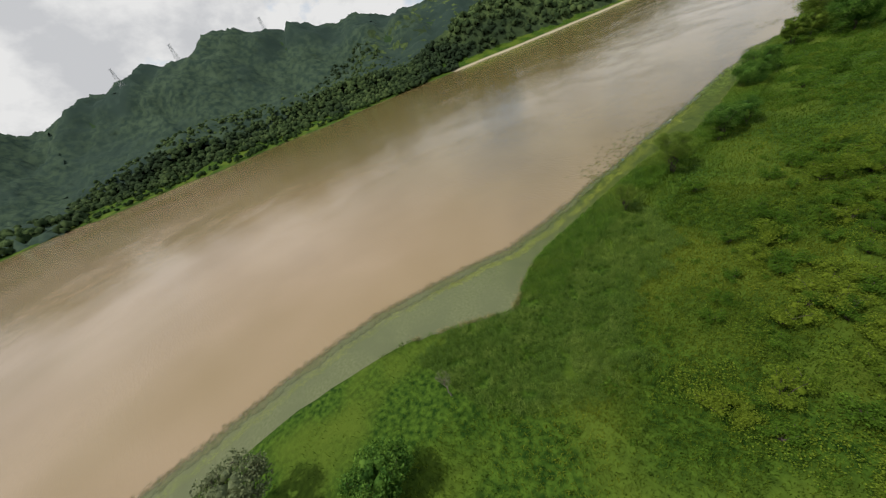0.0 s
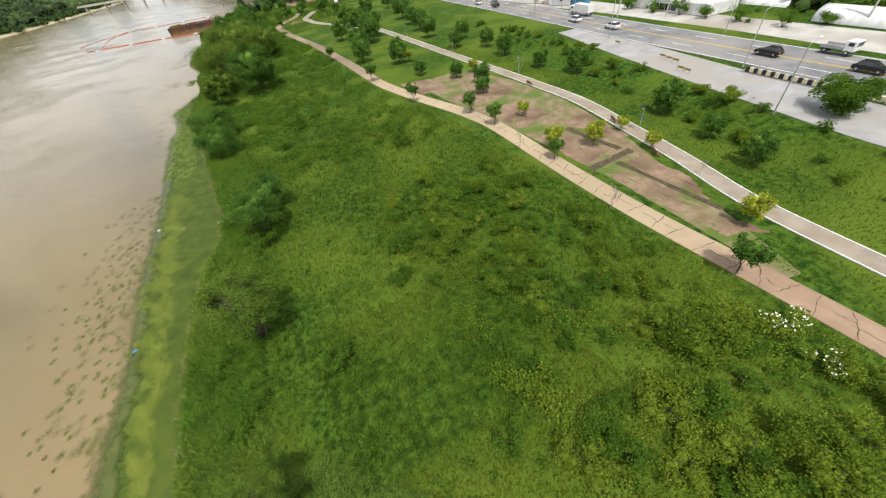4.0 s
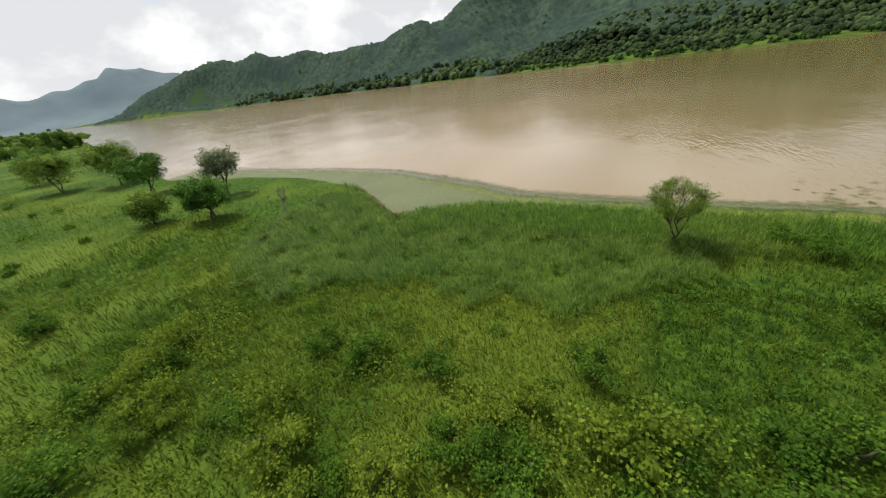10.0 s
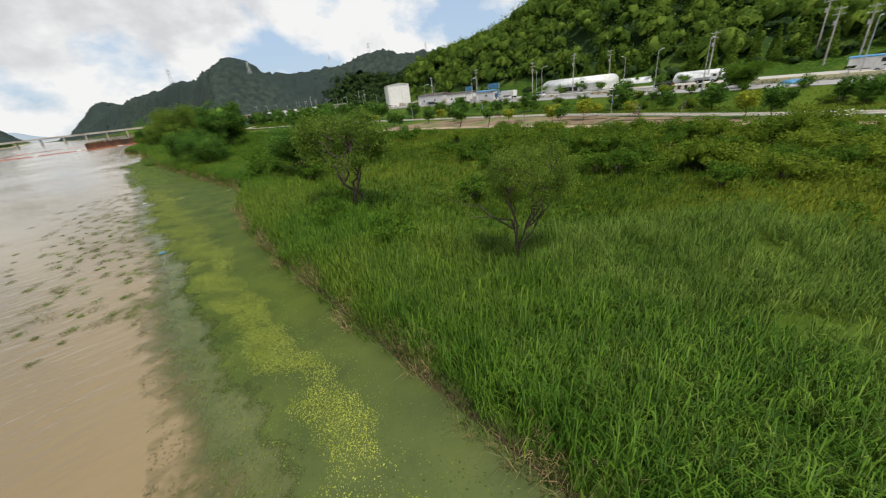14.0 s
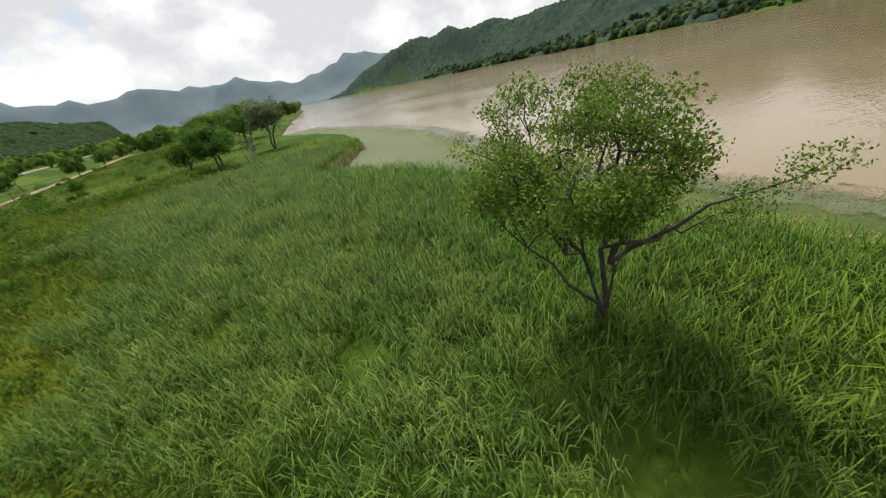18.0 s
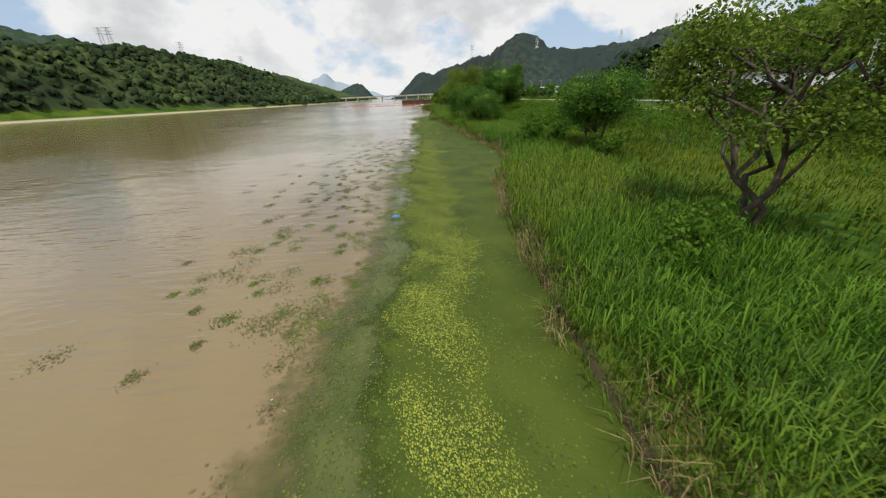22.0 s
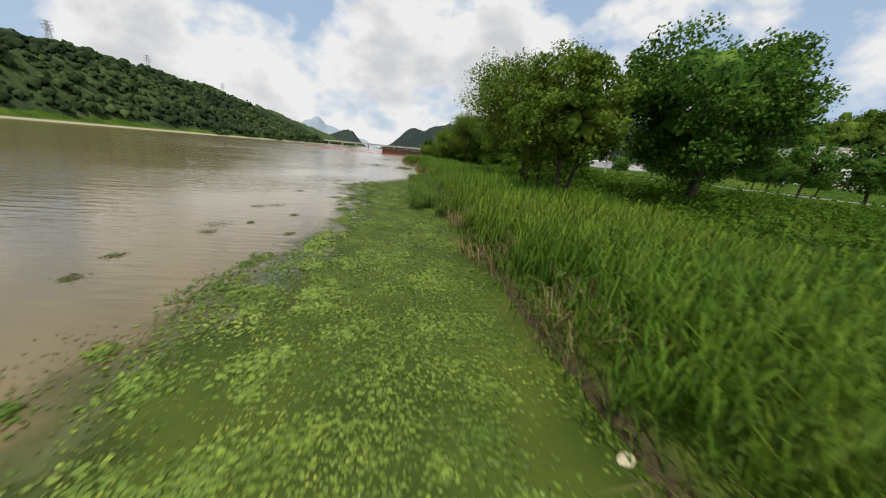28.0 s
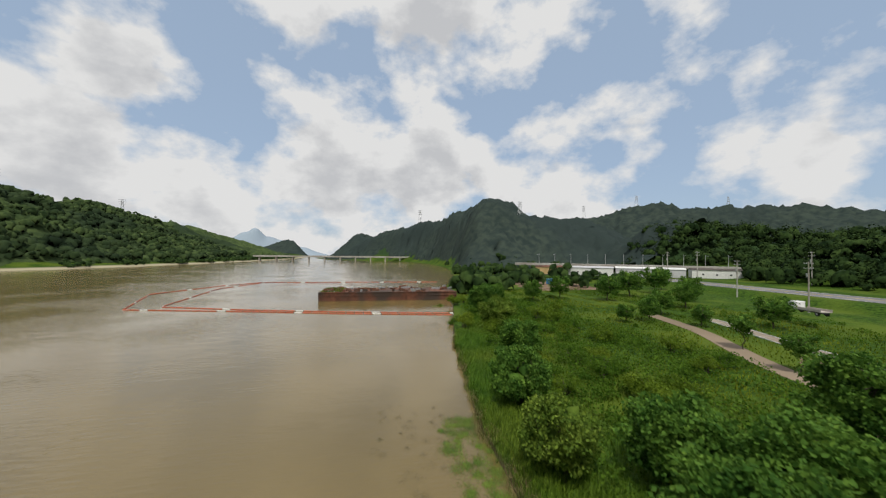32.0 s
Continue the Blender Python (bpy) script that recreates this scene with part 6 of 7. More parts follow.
v, t = leaf_arrays(np.array(c), 0.4, rg, 0.5, 3.0)
o = tri_mesh("grass", v, t, M["meadow"]); o.parent = hedge


def lamp_post(x, y, h, turn, name="street_lamp", label="grey steel street lamp with curved arm"):
    ob = thing(name, label, "street lamp", x, y, None, turn, "street lamps")
    part("base", tube_bm((0, 0, 0), (0, 0, 0.5), 0.16, 0.14), M["steel"], ob)
    part("pole", tube_bm((0, 0, 0), (0, 0, h), 0.11, 0.06), M["steel"], ob)
    part("arm", tube_bm((0, 0, h - 0.05), (2.0, 0, h + 0.35), 0.05, 0.04), M["steel"], ob)
    part("head", box_bm((0.8, 0.28, 0.14), (2.2, 0, h + 0.3), 0, 0.03), M["white"], ob)
    return ob


sl = lamp_post(65.6, 10.5, 9.0, 0)
for q in range(190, 660, 34):
    for off in (-9.0, 9.0):
        x, y, a = beside(road_line, q + (17 if off > 0 else 0), off)
        if abs(y - 10) > 8 or off > 0:
            copy_thing(sl, pose(x, y, float(height(x, y)), 0, 0, a + (90 if off < 0 else -90)))
sol = thing("solar_lamp", "slim lamp post with a small solar panel", "lamp", 45.9, -13.6, None, 70, "solar lamps on the cycle path")
part("pole", tube_bm((0, 0, 0), (0, 0, 4.2), 0.06, 0.05), M["steel"], sol)
part("solar_panel", box_bm((1.1, 0.7, 0.05), (0, 0, 4.2), 0, 0, None, (25, 0)), M["glass"], sol)
part("head", box_bm((0.6, 0.16, 0.08), (0.35, 0, 3.5), 0, 0.02), M["white"], sol)
part("notice", box_bm((0.5, 0.04, 0.7), (0, -0.08, 2.0)), M["blue"], sol)
for x, y, a in ((52.6, 22, 60), (59.4, 60, 80), (60.3, 92, 80), (62, 128, 90), (41.5, -47, 100), (58, -8, 100)):
    copy_thing(sol, at(x, y, 1.0, a))
pp = thing("power_pole", "concrete power pole with crossarms", "power pole", 130.3, -34, None, 80, "power poles")
part("pole", tube_bm((0, 0, 0), (0, 0, 13), 0.2, 0.12), M["yard"], pp)
for z in (11.2, 12.4):
    part("crossarm", box_bm((2.2, 0.1, 0.12), (0, 0, z)), M["steel"], pp)
    for s in (-1, -0.4, 0.4, 1):
        part("insulator", tube_bm((s, 0, z + 0.1), (s, 0, z + 0.4), 0.05, 0.03, 6), M["white"], pp)
part("transformer", tube_bm((0.35, 0, 9), (0.35, 0, 10.0), 0.25, 0.25, 10), M["steel"], pp)
for x, y in ((112.1, -9.7), (120.8, -4), (128.5, -1.6), (124, 52), (123, 84), (128, 120), (134, 160), (119, -80), (108, -112), (101.9, -140), (95, -170), (118, 20), (140, 210), (112, 60), (150, 260), (170, 300), (95, 262), (112, 290), (130, 318), (150, 350)):
    copy_thing(pp, at(x, y, 1.0 if x < 125 else 1.1, 80))
tarp = thing("tarpaulin_heap", "heap under a crumpled blue tarpaulin", "tarpaulin", 72.6, -2.0, None, 75)
bm = bmesh.new()
bmesh.ops.create_icosphere(bm, subdivisions=3, radius=1.0)
for vtx in bm.verts:
    nz = noise.noise(vtx.co * 3.0) * 0.22
    vtx.co = Vector((vtx.co.x * (2.3 + nz), vtx.co.y * (1.2 + nz), max(-0.02, vtx.co.z * (0.75 + nz))))
part("sheet", bm, M["blue"], tarp)
for k in range(5):
    part("weight", box_bm((0.4, 0.25, 0.2), (rg.uniform(-2, 2), rg.choice([-1.2, 1.2]), 0), rg.uniform(0, 90), 0.03), M["stone"], tarp)
wb = thing("water_barrier", "orange plastic water-filled barrier", "barrier", 65.6, -41, None, 80, "orange barriers")
bm = box_bm((1.5, 0.45, 0.9), (0, 0, 0.05), 0, 0.08)
part("shell", bm, M["orange"], wb)
part("foot", box_bm((1.3, 0.55, 0.1), (0, 0, 0)), M["orange"], wb)
for x, y, a in ((65.9, -42.6, 84), (66.3, -44.1, 70), (79, -84, 74), (79.4, -85.8, 74), (107.8, -104, 60)):
    copy_thing(wb, at(x, y, 1.0, a))
db = thing("dumpster", "dark teal steel waste container", "container", 58.6, -24, G + 0.05, 78, "waste containers")
part("body", box_bm((2.2, 1.5, 1.3), (0, 0, 0.1), 0, 0.05), M["roof_dark"], db)
part("lid", box_bm((2.3, 1.6, 0.1), (0, 0, 1.42), 0, 0.02), M["blue"], db)
for s in (-0.8, 0.8):
    part("castor", tube_bm((s, -0.6, 0.1), (s, 0.6, 0.1), 0.1, 0.1), M["rubber"], db)
copy_thing(db, pose(59.8, -20.0, G + 0.05, 0, 0, 70) @ Matrix.Diagonal((0.75, 0.75, 0.75, 1)))
be = thing("bench", "brown slatted wooden bench beside the cycle path", "bench", 48.2, 15.8, None, 60, "benches")
for i in range(4):
    part("slat", box_bm((1.7, 0.1, 0.04), (0, -0.2 + i * 0.13, 0.43)), M["wood"], be)
for i in range(3):
    part("back_slat", box_bm((1.7, 0.04, 0.1), (0, 0.3, 0.58 + i * 0.14)), M["wood"], be)
for s in (-0.7, 0.7):
    for yy in (-0.2, 0.25):
        part("leg", box_bm((0.08, 0.08, 0.43 if yy < 0 else 0.95), (s, yy, 0)), M["wood"], be)
for x, y, a in ((53, 27, 62), (45, -30, 85), (56, 52, 80)):
    copy_thing(be, at(x, y, 1.0, a))
yb = thing("barricade", "yellow and black folding road barricade", "barrier", 78, 34, None, 80, "barricades")
for s in (-0.6, 0.6):
    part("leg", tube_bm((s, -0.25, 0), (s, 0, 1.0), 0.03, 0.03, 6), M["steel"], yb); part("leg", tube_bm((s, 0.25, 0), (s, 0, 1.0), 0.03, 0.03, 6), M["steel"], yb)
for i in range(6):
    part("stripe", box_bm((0.25, 0.05, 0.35), (-0.62 + i * 0.25, 0, 0.6)), [M["yellow"], M["black"]][i % 2], yb)
for x, y in ((78.6, 35.8), (79.2, 37.6), (74, 29), (74.5, 30.6), (83, 52)):
    copy_thing(yb, at(x, y, 1.0, 80))
tank = thing("storage_tank", "tan plastic storage tank beside the hall", "tank", 111.5, -79, G)
part("shell", tube_bm((0, 0, 0), (0, 0, 3.2), 1.1, 1.1, 18), M["wall_sand"], tank)
part("lid", tube_bm((0, 0, 3.2), (0, 0, 3.5), 1.0, 0.3, 18), M["wall_sand"], tank)
loo = thing("portable_toilet", "blue portable toilet cabin", "cabin", 106, -97, None, 70)
part("cabin", box_bm((1.1, 1.1, 2.2), (0, 0, 0), 0, 0.05), M["blue"], loo); part("roof", box_bm((1.2, 1.2, 0.12), (0, 0, 2.2), 0, 0.03), M["white"], loo)
part("door", box_bm((0.7, 0.05, 1.8), (0, -0.56, 0.15)), M["blue"], loo)
net = thing("ground_sheet", "black netting spread on the grass", "sheet", 98, -104, None, 70)
bm = bmesh.new(); bmesh.ops.create_grid(bm, x_segments=16, y_segments=8, size=1.0)
for vtx in bm.verts:
    vtx.co = Vector((vtx.co.x * 7, vtx.co.y * 3.2, 0.12 + abs(noise.noise(vtx.co * 4)) * 0.3))
part("net", bm, M["black"], net)
gate = thing("tunnel_greenhouse_roof", "pale corrugated sheet lying in the plot", "sheet", 34.5, -57, None, 60)
bm = bmesh.new(); bmesh.ops.create_grid(bm, x_segments=20, y_segments=3, size=1.0)
for vtx in bm.verts:
    vtx.co = Vector((vtx.co.x * 2.2, vtx.co.y * 1.0, 0.35 + 0.06 * math.sin(vtx.co.x * 30)))
part("sheet", bm, M["plastic"], gate)

# ---------------------------------------------------------------- pylons on the ridges
py = thing("pylon", "grey lattice electricity pylon on the ridge", "pylon", 152, 520, None, 20, "pylons")
def lattice(ob, h, w):
    for sx in (-1, 1):
        for sy in (-1, 1):
            part("leg", tube_bm((sx * w, sy * w, 0), (sx * w * 0.22, sy * w * 0.22, h), 0.14, 0.10, 5), M["steel"], ob)
    for k in range(6):
        z0, z1 = h * k / 6, h * (k + 1) / 6
        a, b = w * (1 - 0.78 * k / 6), w * (1 - 0.78 * (k + 1) / 6)
        for s in (-1, 1):
            part("brace", tube_bm((-a, s * a, z0), (b, s * b, z1), 0.08, 0.08, 4), M["steel"], ob)
            part("brace", tube_bm((s * a, -a, z0), (s * b, b, z1), 0.08, 0.08, 4), M["steel"], ob)
    for z in (0.72, 0.84, 0.96):
        part("crossarm", box_bm((w * 3.0, 0.35, 0.35), (0, 0, h * z)), M["steel"], ob)
lattice(py, 20, 2.2)
for x, y, s, dz in ((128, 904, 1.5, 6), (-402, 940, 1.6, 6), (-389, 540, 1.5, 6), (-395, 700, 1.5, 6), (-905, 90, 1.9, 8), (-900, -20, 1.7, 8), (-560, 560, 1.5, 6), (430, 650, 1.2, 8), (360, 688, 1.2, 8), (500, 560, 1.2, 8), (-850, 260, 1.8, 8), (-470, 640, 1.5, 8)):
    copy_thing(py, pose(x, y, float(height(x, y)) + dz * 0.4, 0, 0, 20) @ Matrix.Diagonal((s, s, s, 1)))

# ---------------------------------------------------------------- the barge, booms and the bridge
bg = thing("barge", "long rusty steel work barge moored off the bank", "barge", -4.2, 321.5, 0, -5)
hull = box_bm((44, 15, 3.3), (0, 0, -0.6), 0, 0.15)
part("hull", hull, M["rust"], bg)
for i in range(74):
    part("hull_plate", box_bm((0.34, 0.14, 2.5), (-21.8 + i * 0.597, -7.56, 0.05)), M["rust"], bg)
for z in (1.6, 2.6):
    part("wale", box_bm((44.2, 0.18, 0.22), (0, -7.66, z)), M["rust"], bg)
rg = np.random.default_rng(71)
for i in range(60):
    x, y = rg.uniform(-21, 21.5), rg.uniform(-7, 7)
    part("scrap_beam", box_bm((rg.uniform(0.8, 3.5), rg.uniform(0.15, 0.4), rg.uniform(0.2, 0.9)), (x, y, 2.7), rg.uniform(0, 180)), [M["rust"], M["rust"], M["wood"], M["steel"]][i % 4], bg)
for i in range(26):
    part("stanchion", tube_bm((-21.5 + i * 1.72, -7.3, 2.7), (-21.5 + i * 1.72, -7.3, 3.7), 0.05, 0.05, 5), M["rust"], bg)
c = np.stack([rg.uniform(-21.5, -15, 700), rg.uniform(-7.2, 7, 700), 2.75 + np.abs(rg.normal(size=700)) * 0.25], 1)
v, t = leaf_arrays(c, 0.45, rg, 0.5, 2.5)
o = tri_mesh("weeds", v, t, M["meadow"]); o.parent = bg


def boom(pts, group):
    ob = thing("floating_boom", "orange floating boom on the river", "boom", 0, 0, 0, 0, group)
    a = np.array(pts, float)
    ln = length(a)
    n = int(ln / 2.2)
    for i in range(n):
        x, y, ang = along(a, i * 2.2)
        x2, y2, _ = along(a, i * 2.2 + (2.0 if i % 2 else 1.9))
        part("float", tube_bm((x, y, 0.06), (x2, y2, 0.06), 0.14, 0.14, 8), M["boom"] if i % 9 else M["white"], ob)
    for i in range(0, n, 6):
        x, y, ang = along(a, i * 2.2)
        x2, y2, _ = along(a, i * 2.2 + 13.2)
        part("rope", tube_bm((x, y, 0.05), (x2, y2, 0.05), 0.05, 0.05, 5), M["black"], ob)


boom([(9, 284), (-20, 292), (-43, 300), (-72.8, 308.7), (-84, 345), (-70, 378), (-57.5, 395)], "booms")
boom([(9, 286.5), (-20, 294.5), (-43, 302.5), (-66.2, 312.1), (-68.4, 360.7), (-57.5, 392), (-11, 388), (30, 384)], "booms")
br = thing("bridge", "long pale road bridge across the river", "bridge", -30, 880, 0, -4)
part("deck", box_bm((300, 10, 1.8), (0, 0, 7.4)), M["yard"], br)
for s in (-4.8, 4.8):
    part("parapet", box_bm((300, 0.4, 1.0), (0, s, 9.2)), M["yard"], br)
for i in range(11):
    part("pier", box_bm((2.4, 8, 9.5), (-140 + i * 28, 0, -2), 0, 0.5), M["yard"], br)
via = thing("viaduct", "long low pale concrete railway viaduct", "viaduct", 178, 368, 3, -42)
part("deck", box_bm((200, 8, 1.6), (0, 0, 5.0)), M["yard"], via)
for i in range(13):
    part("pier", box_bm((1.6, 5, 5.0), (-84 + i * 14, 0, 0)), M["yard"], via)
for i in range(16):
    part("mast", tube_bm((-84 + i * 11, 3.4, 6.6), (-84 + i * 11, 3.4, 13.5), 0.16, 0.12, 6), M["steel"], via)
    part("gantry", box_bm((0.2, 7, 0.3), (-84 + i * 11, 0, 12.6)), M["steel"], via)
exc = thing("excavator", "yellow crawler excavator on the building site", "excavator", 84, 344, None, 40)
for s in (-1.1, 1.1):
    part("track", box_bm((3.6, 0.6, 0.9), (0, s, 0), 0, 0.15), M["rubber"], exc)
part("cab", box_bm((1.4, 1.3, 1.6), (0.4, 0.7, 1.1), 0, 0.1), M["glass"], exc); part("house", box_bm((2.8, 2.4, 1.2), (-0.4, 0, 1.0), 0, 0.1), M["yellow"], exc)
part("boom_arm", tube_bm((0.8, 0, 1.8), (3.6, 0, 5.6), 0.3, 0.2), M["yellow"], exc); part("stick", tube_bm((3.6, 0, 5.6), (5.2, 0, 2.4), 0.2, 0.15), M["yellow"], exc)
part("bucket", box_bm((0.9, 1.0, 0.8), (5.2, 0, 1.6), 0, 0.1), M["steel"], exc)
for x, y, a in ((78, 350, 30), (70, 356, 10)):
    ob = thing("site_container", "blue site container on bare ground", "container", x, y, None, a, "site containers")
    part("box", box_bm((6, 2.4, 2.5), (0, 0, 0.1), 0, 0.04), M["blue"], ob); part("door", box_bm((0.06, 2.0, 2.2), (3.02, 0, 0.2)), M["white"], ob)


# ---------------------------------------------------------------- floating weed along the shore
MAT_EDGE = [(-110, -36), (-75, -35), (-55, -35), (-40, -33.5), (-30, -30), (-22, -27), (-14, -23.2), (-5, -22), (5, -21.3), (12, -21.5), (19, -20.6), (28, -20.2), (36, -20.4), (44, -19.8), (50, -19.4), (62, -18.9), (88, -18.4), (97, -17.2), (107, -17.4), (113, -18.5), (118, -16.8), (122, -14.8), (127, -12.5), (130, -11.6)]


def mat_x(y):
    return np.interp(y, [p[0] for p in MAT_EDGE], [p[1] for p in MAT_EDGE])


def wob(y, s=0.0):
    return 0.45 * np.sin(y * 0.7 + s) + 0.3 * np.sin(y * 1.9 + 2 * s) + 0.2 * np.sin(y * 4.3 + s)


def frayed(m, scale, lo, hi):
    """Lets a floating film break up towards its edge, where the point attribute falls to nothing."""
    nt = m.node_tree
    n, ln = nt.nodes.new, nt.links.new
    at_, geo, no, ad, mr, tr, ms = n("ShaderNodeAttribute"), n("ShaderNodeNewGeometry"), n("ShaderNodeTexNoise"), n("ShaderNodeMath"), n("ShaderNodeMapRange"), n("ShaderNodeBsdfTransparent"), n("ShaderNodeMixShader")
    at_.attribute_name = "cover"
    no.inputs["Scale"].default_value, no.inputs["Detail"].default_value, no.inputs["Roughness"].default_value = scale, 7.0, 0.62
    ln(geo.outputs["Position"], no.inputs["Vector"])
    ad.operation = "ADD"
    ln(at_.outputs["Fac"], ad.inputs[0]); ln(no.outputs["Fac"], ad.inputs[1])
    mr.inputs[1].default_value, mr.inputs[2].default_value = lo, hi
    ln(ad.outputs[0], mr.inputs[0]); ln(mr.outputs[0], ms.inputs[0])
    ln(tr.outputs[0], ms.inputs[1]); ln(nt.nodes["Principled BSDF"].outputs[0], ms.inputs[2])
    ln(ms.outputs[0], nt.nodes["Material Output"].inputs["Surface"])


def film_sheet(name, label, a, b, ys, cover, z, mat):
    k = np.linspace(0, 1, len(cover))
    x = a[:, None] + (b - a)[:, None] * k[None]
    m = len(cover)
    v = np.stack([x.ravel(), np.repeat(ys, m), z + 0.004 * np.sin(x.ravel() * 3 + np.repeat(ys, m) * 2.2)], 1)
    i = (np.arange(len(ys) - 1)[:, None] * m + np.arange(m - 1)[None]).ravel()
    ob = mesh_object(name, v, np.stack([i, i + 1, i + m + 1, i + m], 1), mat, True)
    ob.data.attributes.new("cover", "FLOAT", "POINT").data.foreach_set("value", np.tile(np.array(cover, float), len(ys)))
    return tagged(ob, label, "water plants", kind="stuff")


M["film"] = material("murky_weed_film", (0.085, 0.092, 0.034), (0.125, 0.118, 0.050), 1.2, 6, 0.22, third=(0.105, 0.115, 0.052), third_scale=0.2, spec=0.35)
shift_tone(M["film"], -20, 14, (0.052, 0.072, 0.010), (0.092, 0.104, 0.024), 1.0)
frayed(M["film"], 1.1, 0.55, 1.05)
frayed(M["duckweed"], 1.6, 0.55, 0.85)
ys = np.arange(-105, 131, 0.5)
edge, land = mat_x(ys), shore_x(ys) + 0.6
a = np.minimum(edge + np.interp(ys, [10, 28, 60], [0.6, -0.1, 0.0]) + 0.6 * wob(ys), land - 0.2)
film_sheet("duckweed_sheet", "dull green sheet of duckweed between reeds and open water", a, land, ys, [0.0, 0.22, 0.45, 0.7, 0.9, 1, 1, 1, 1, 1, 1, 1, 1], 0.014, M["duckweed"])
film_sheet("weed_film", "murky weed breaking up into the open water", edge - np.interp(ys, [0, 22], [1.9, 1.1]), np.minimum(edge + np.interp(ys, [0, 22], [2.2, 1.0]), land), ys, [0.0, 0.1, 0.22, 0.36, 0.5, 0.65, 0.8, 0.9, 1.0], 0.005, M["film"])


def floating(name, label, n, seed, mat, pick, size, high=0.05):
    rng = np.random.default_rng(seed)
    x, y = pick(rng, n)
    c = np.stack([x, y, 0.02 + np.abs(rng.normal(size=len(x))) * high], 1)
    v, t = leaf_arrays(c, size, rng, 2.2, 1.3)
    v[:, 2] = 0.006 + np.maximum(v[:, 2] - 0.006, 0) * 0.4
    tagged(tri_mesh(name, v, t, mat), label, "water plants", kind="stuff")


def near_y(rng, n):
    """More of them where the shore is passed closely."""
    return np.concatenate([rng.uniform(-100, -30, n // 7), rng.uniform(-30, 6, n // 5), rng.uniform(6, 60, n * 2 // 5), rng.uniform(60, 126, n - n // 7 - n // 5 - n * 2 // 5)])


def band(a, b, inner=False):
    """Places between a and b metres in from the mat's edge; the inner band keeps off it in the south."""
    def pick(rng, n):
        y = near_y(rng, n)
        lo = np.interp(y, [10, 28], [1.7, a]) if inner else a
        hi = np.interp(y, [10, 28], [3.6, b]) if inner else b
        x = mat_x(y) + wob(y) * np.interp(y, [10, 28], [0.5, 1.0]) + lo + rng.beta(1.6, 1.6, len(y)) * (hi - lo)
        keep = (x < shore_x(y) + 0.3) & (np.sin(x * 1.7 + 1.1 * np.sin(y * 0.9)) + np.sin(y * 1.3 + x) > -1.3 + rng.normal(size=len(y)) * 0.5)
        if inner:
            keep &= rng.random(len(y)) < np.interp(y, [20, 48, 72], [1.0, 1.0, 0.22])
        return x[keep], y[keep]
    return pick


floating("floating_leaves", "yellow-green floating leaves in a broken band", 230000, 301, M["float_yellow"], band(0.0, 3.7, True), 0.037, 0.02)
floating("floating_leaves", "green floating leaves at the edge of the weed", 95000, 302, M["float_green"], band(-0.7, 4.4), 0.044, 0.03)
floating("floating_leaves", "small dark leaves scattered over the duckweed", 46000, 303, M["float_green"], band(2.0, 9.5), 0.05, 0.008)
floating("floating_leaves", "tiny dark leaves strewn over the duckweed", 40000, 304, M["float_dark"], band(1.0, 10.0), 0.052, 0.006)
def strewn(rng, n):
    y = rng.uniform(62, 121, n)
    x = mat_x(y) + 1.5 + (shore_x(y) - mat_x(y) - 1.5) * rng.beta(1.3, 1.1, n)
    keep = np.sin(x * 2.1 + 1.3 * np.sin(y * 1.1)) + np.sin(y * 1.7 + x * 0.8) > -0.9 + rng.normal(size=n) * 0.6
    return x[keep], y[keep]


floating("floating_leaves", "mixed green leaves along the foot of the reeds", 60000, 306, M["float_green"], strewn, 0.062, 0.03)
floating("floating_leaves", "pale leaves along the foot of the reeds", 16000, 307, M["float_pale"], strewn, 0.055, 0.02)
floating("floating_leaves", "half-sunken weed along the mat's outer edge", 30000, 305, M["weed_dim"], band(-1.4, 1.3), 0.05, 0.0)



def clumps(name, label, n, seed, x_of, y0, y1, mat, leaves=60, size=0.1, rad=0.38, slim=2.6):
    rng = np.random.default_rng(seed)
    y = rng.uniform(y0, y1, n)
    x = x_of(y, rng)
    c = []
    for cx, cy in zip(x, y):
        r = rad * rng.uniform(0.4, 1.5)
        p = rng.normal(size=(leaves, 2)) * [r * 0.5, r * 0.62]
        c.append(np.stack([cx + p[:, 0], cy + p[:, 1], 0.012 + np.abs(rng.normal(size=leaves)) * 0.035], 1))
    v, t = leaf_arrays(np.concatenate(c), size, rng, 2.0, slim)
    v[:, 2] = 0.008 + np.maximum(v[:, 2] - 0.008, 0) * 0.35
    tagged(tri_mesh(name, v, t, mat), label, "water plants", kind="stuff")


clumps("weed_clumps", "small green weed clumps breaking the brown water", 95, 311, lambda y, r: mat_x(y) - 0.4 - np.abs(r.normal(size=len(y))) * 3.0, 14, 42, M["float_green"], 150, 0.065, 0.32)
clumps("weed_clumps", "half-sunken weed clumps in the muddy water", 150, 319, lambda y, r: mat_x(y) - 0.6 - np.abs(r.normal(size=len(y))) * 3.6, 14, 62, M["weed_dim"], 120, 0.075, 0.4)
clumps("weed_clumps", "dark weed clumps just under the surface", 50, 312, lambda y, r: mat_x(y) - 1.0 - np.abs(r.normal(size=len(y))) * 4.5, 26, 62, M["murk"], 60, 0.11, 0.5)
clumps("weed_clumps", "broad pale green weed clumps on the mat", 250, 324, lambda y, r: mat_x(y) + r.uniform(-0.3, 4.2, len(y)), 66, 116, M["float_pale"], 130, 0.085, 0.34, 1.4)
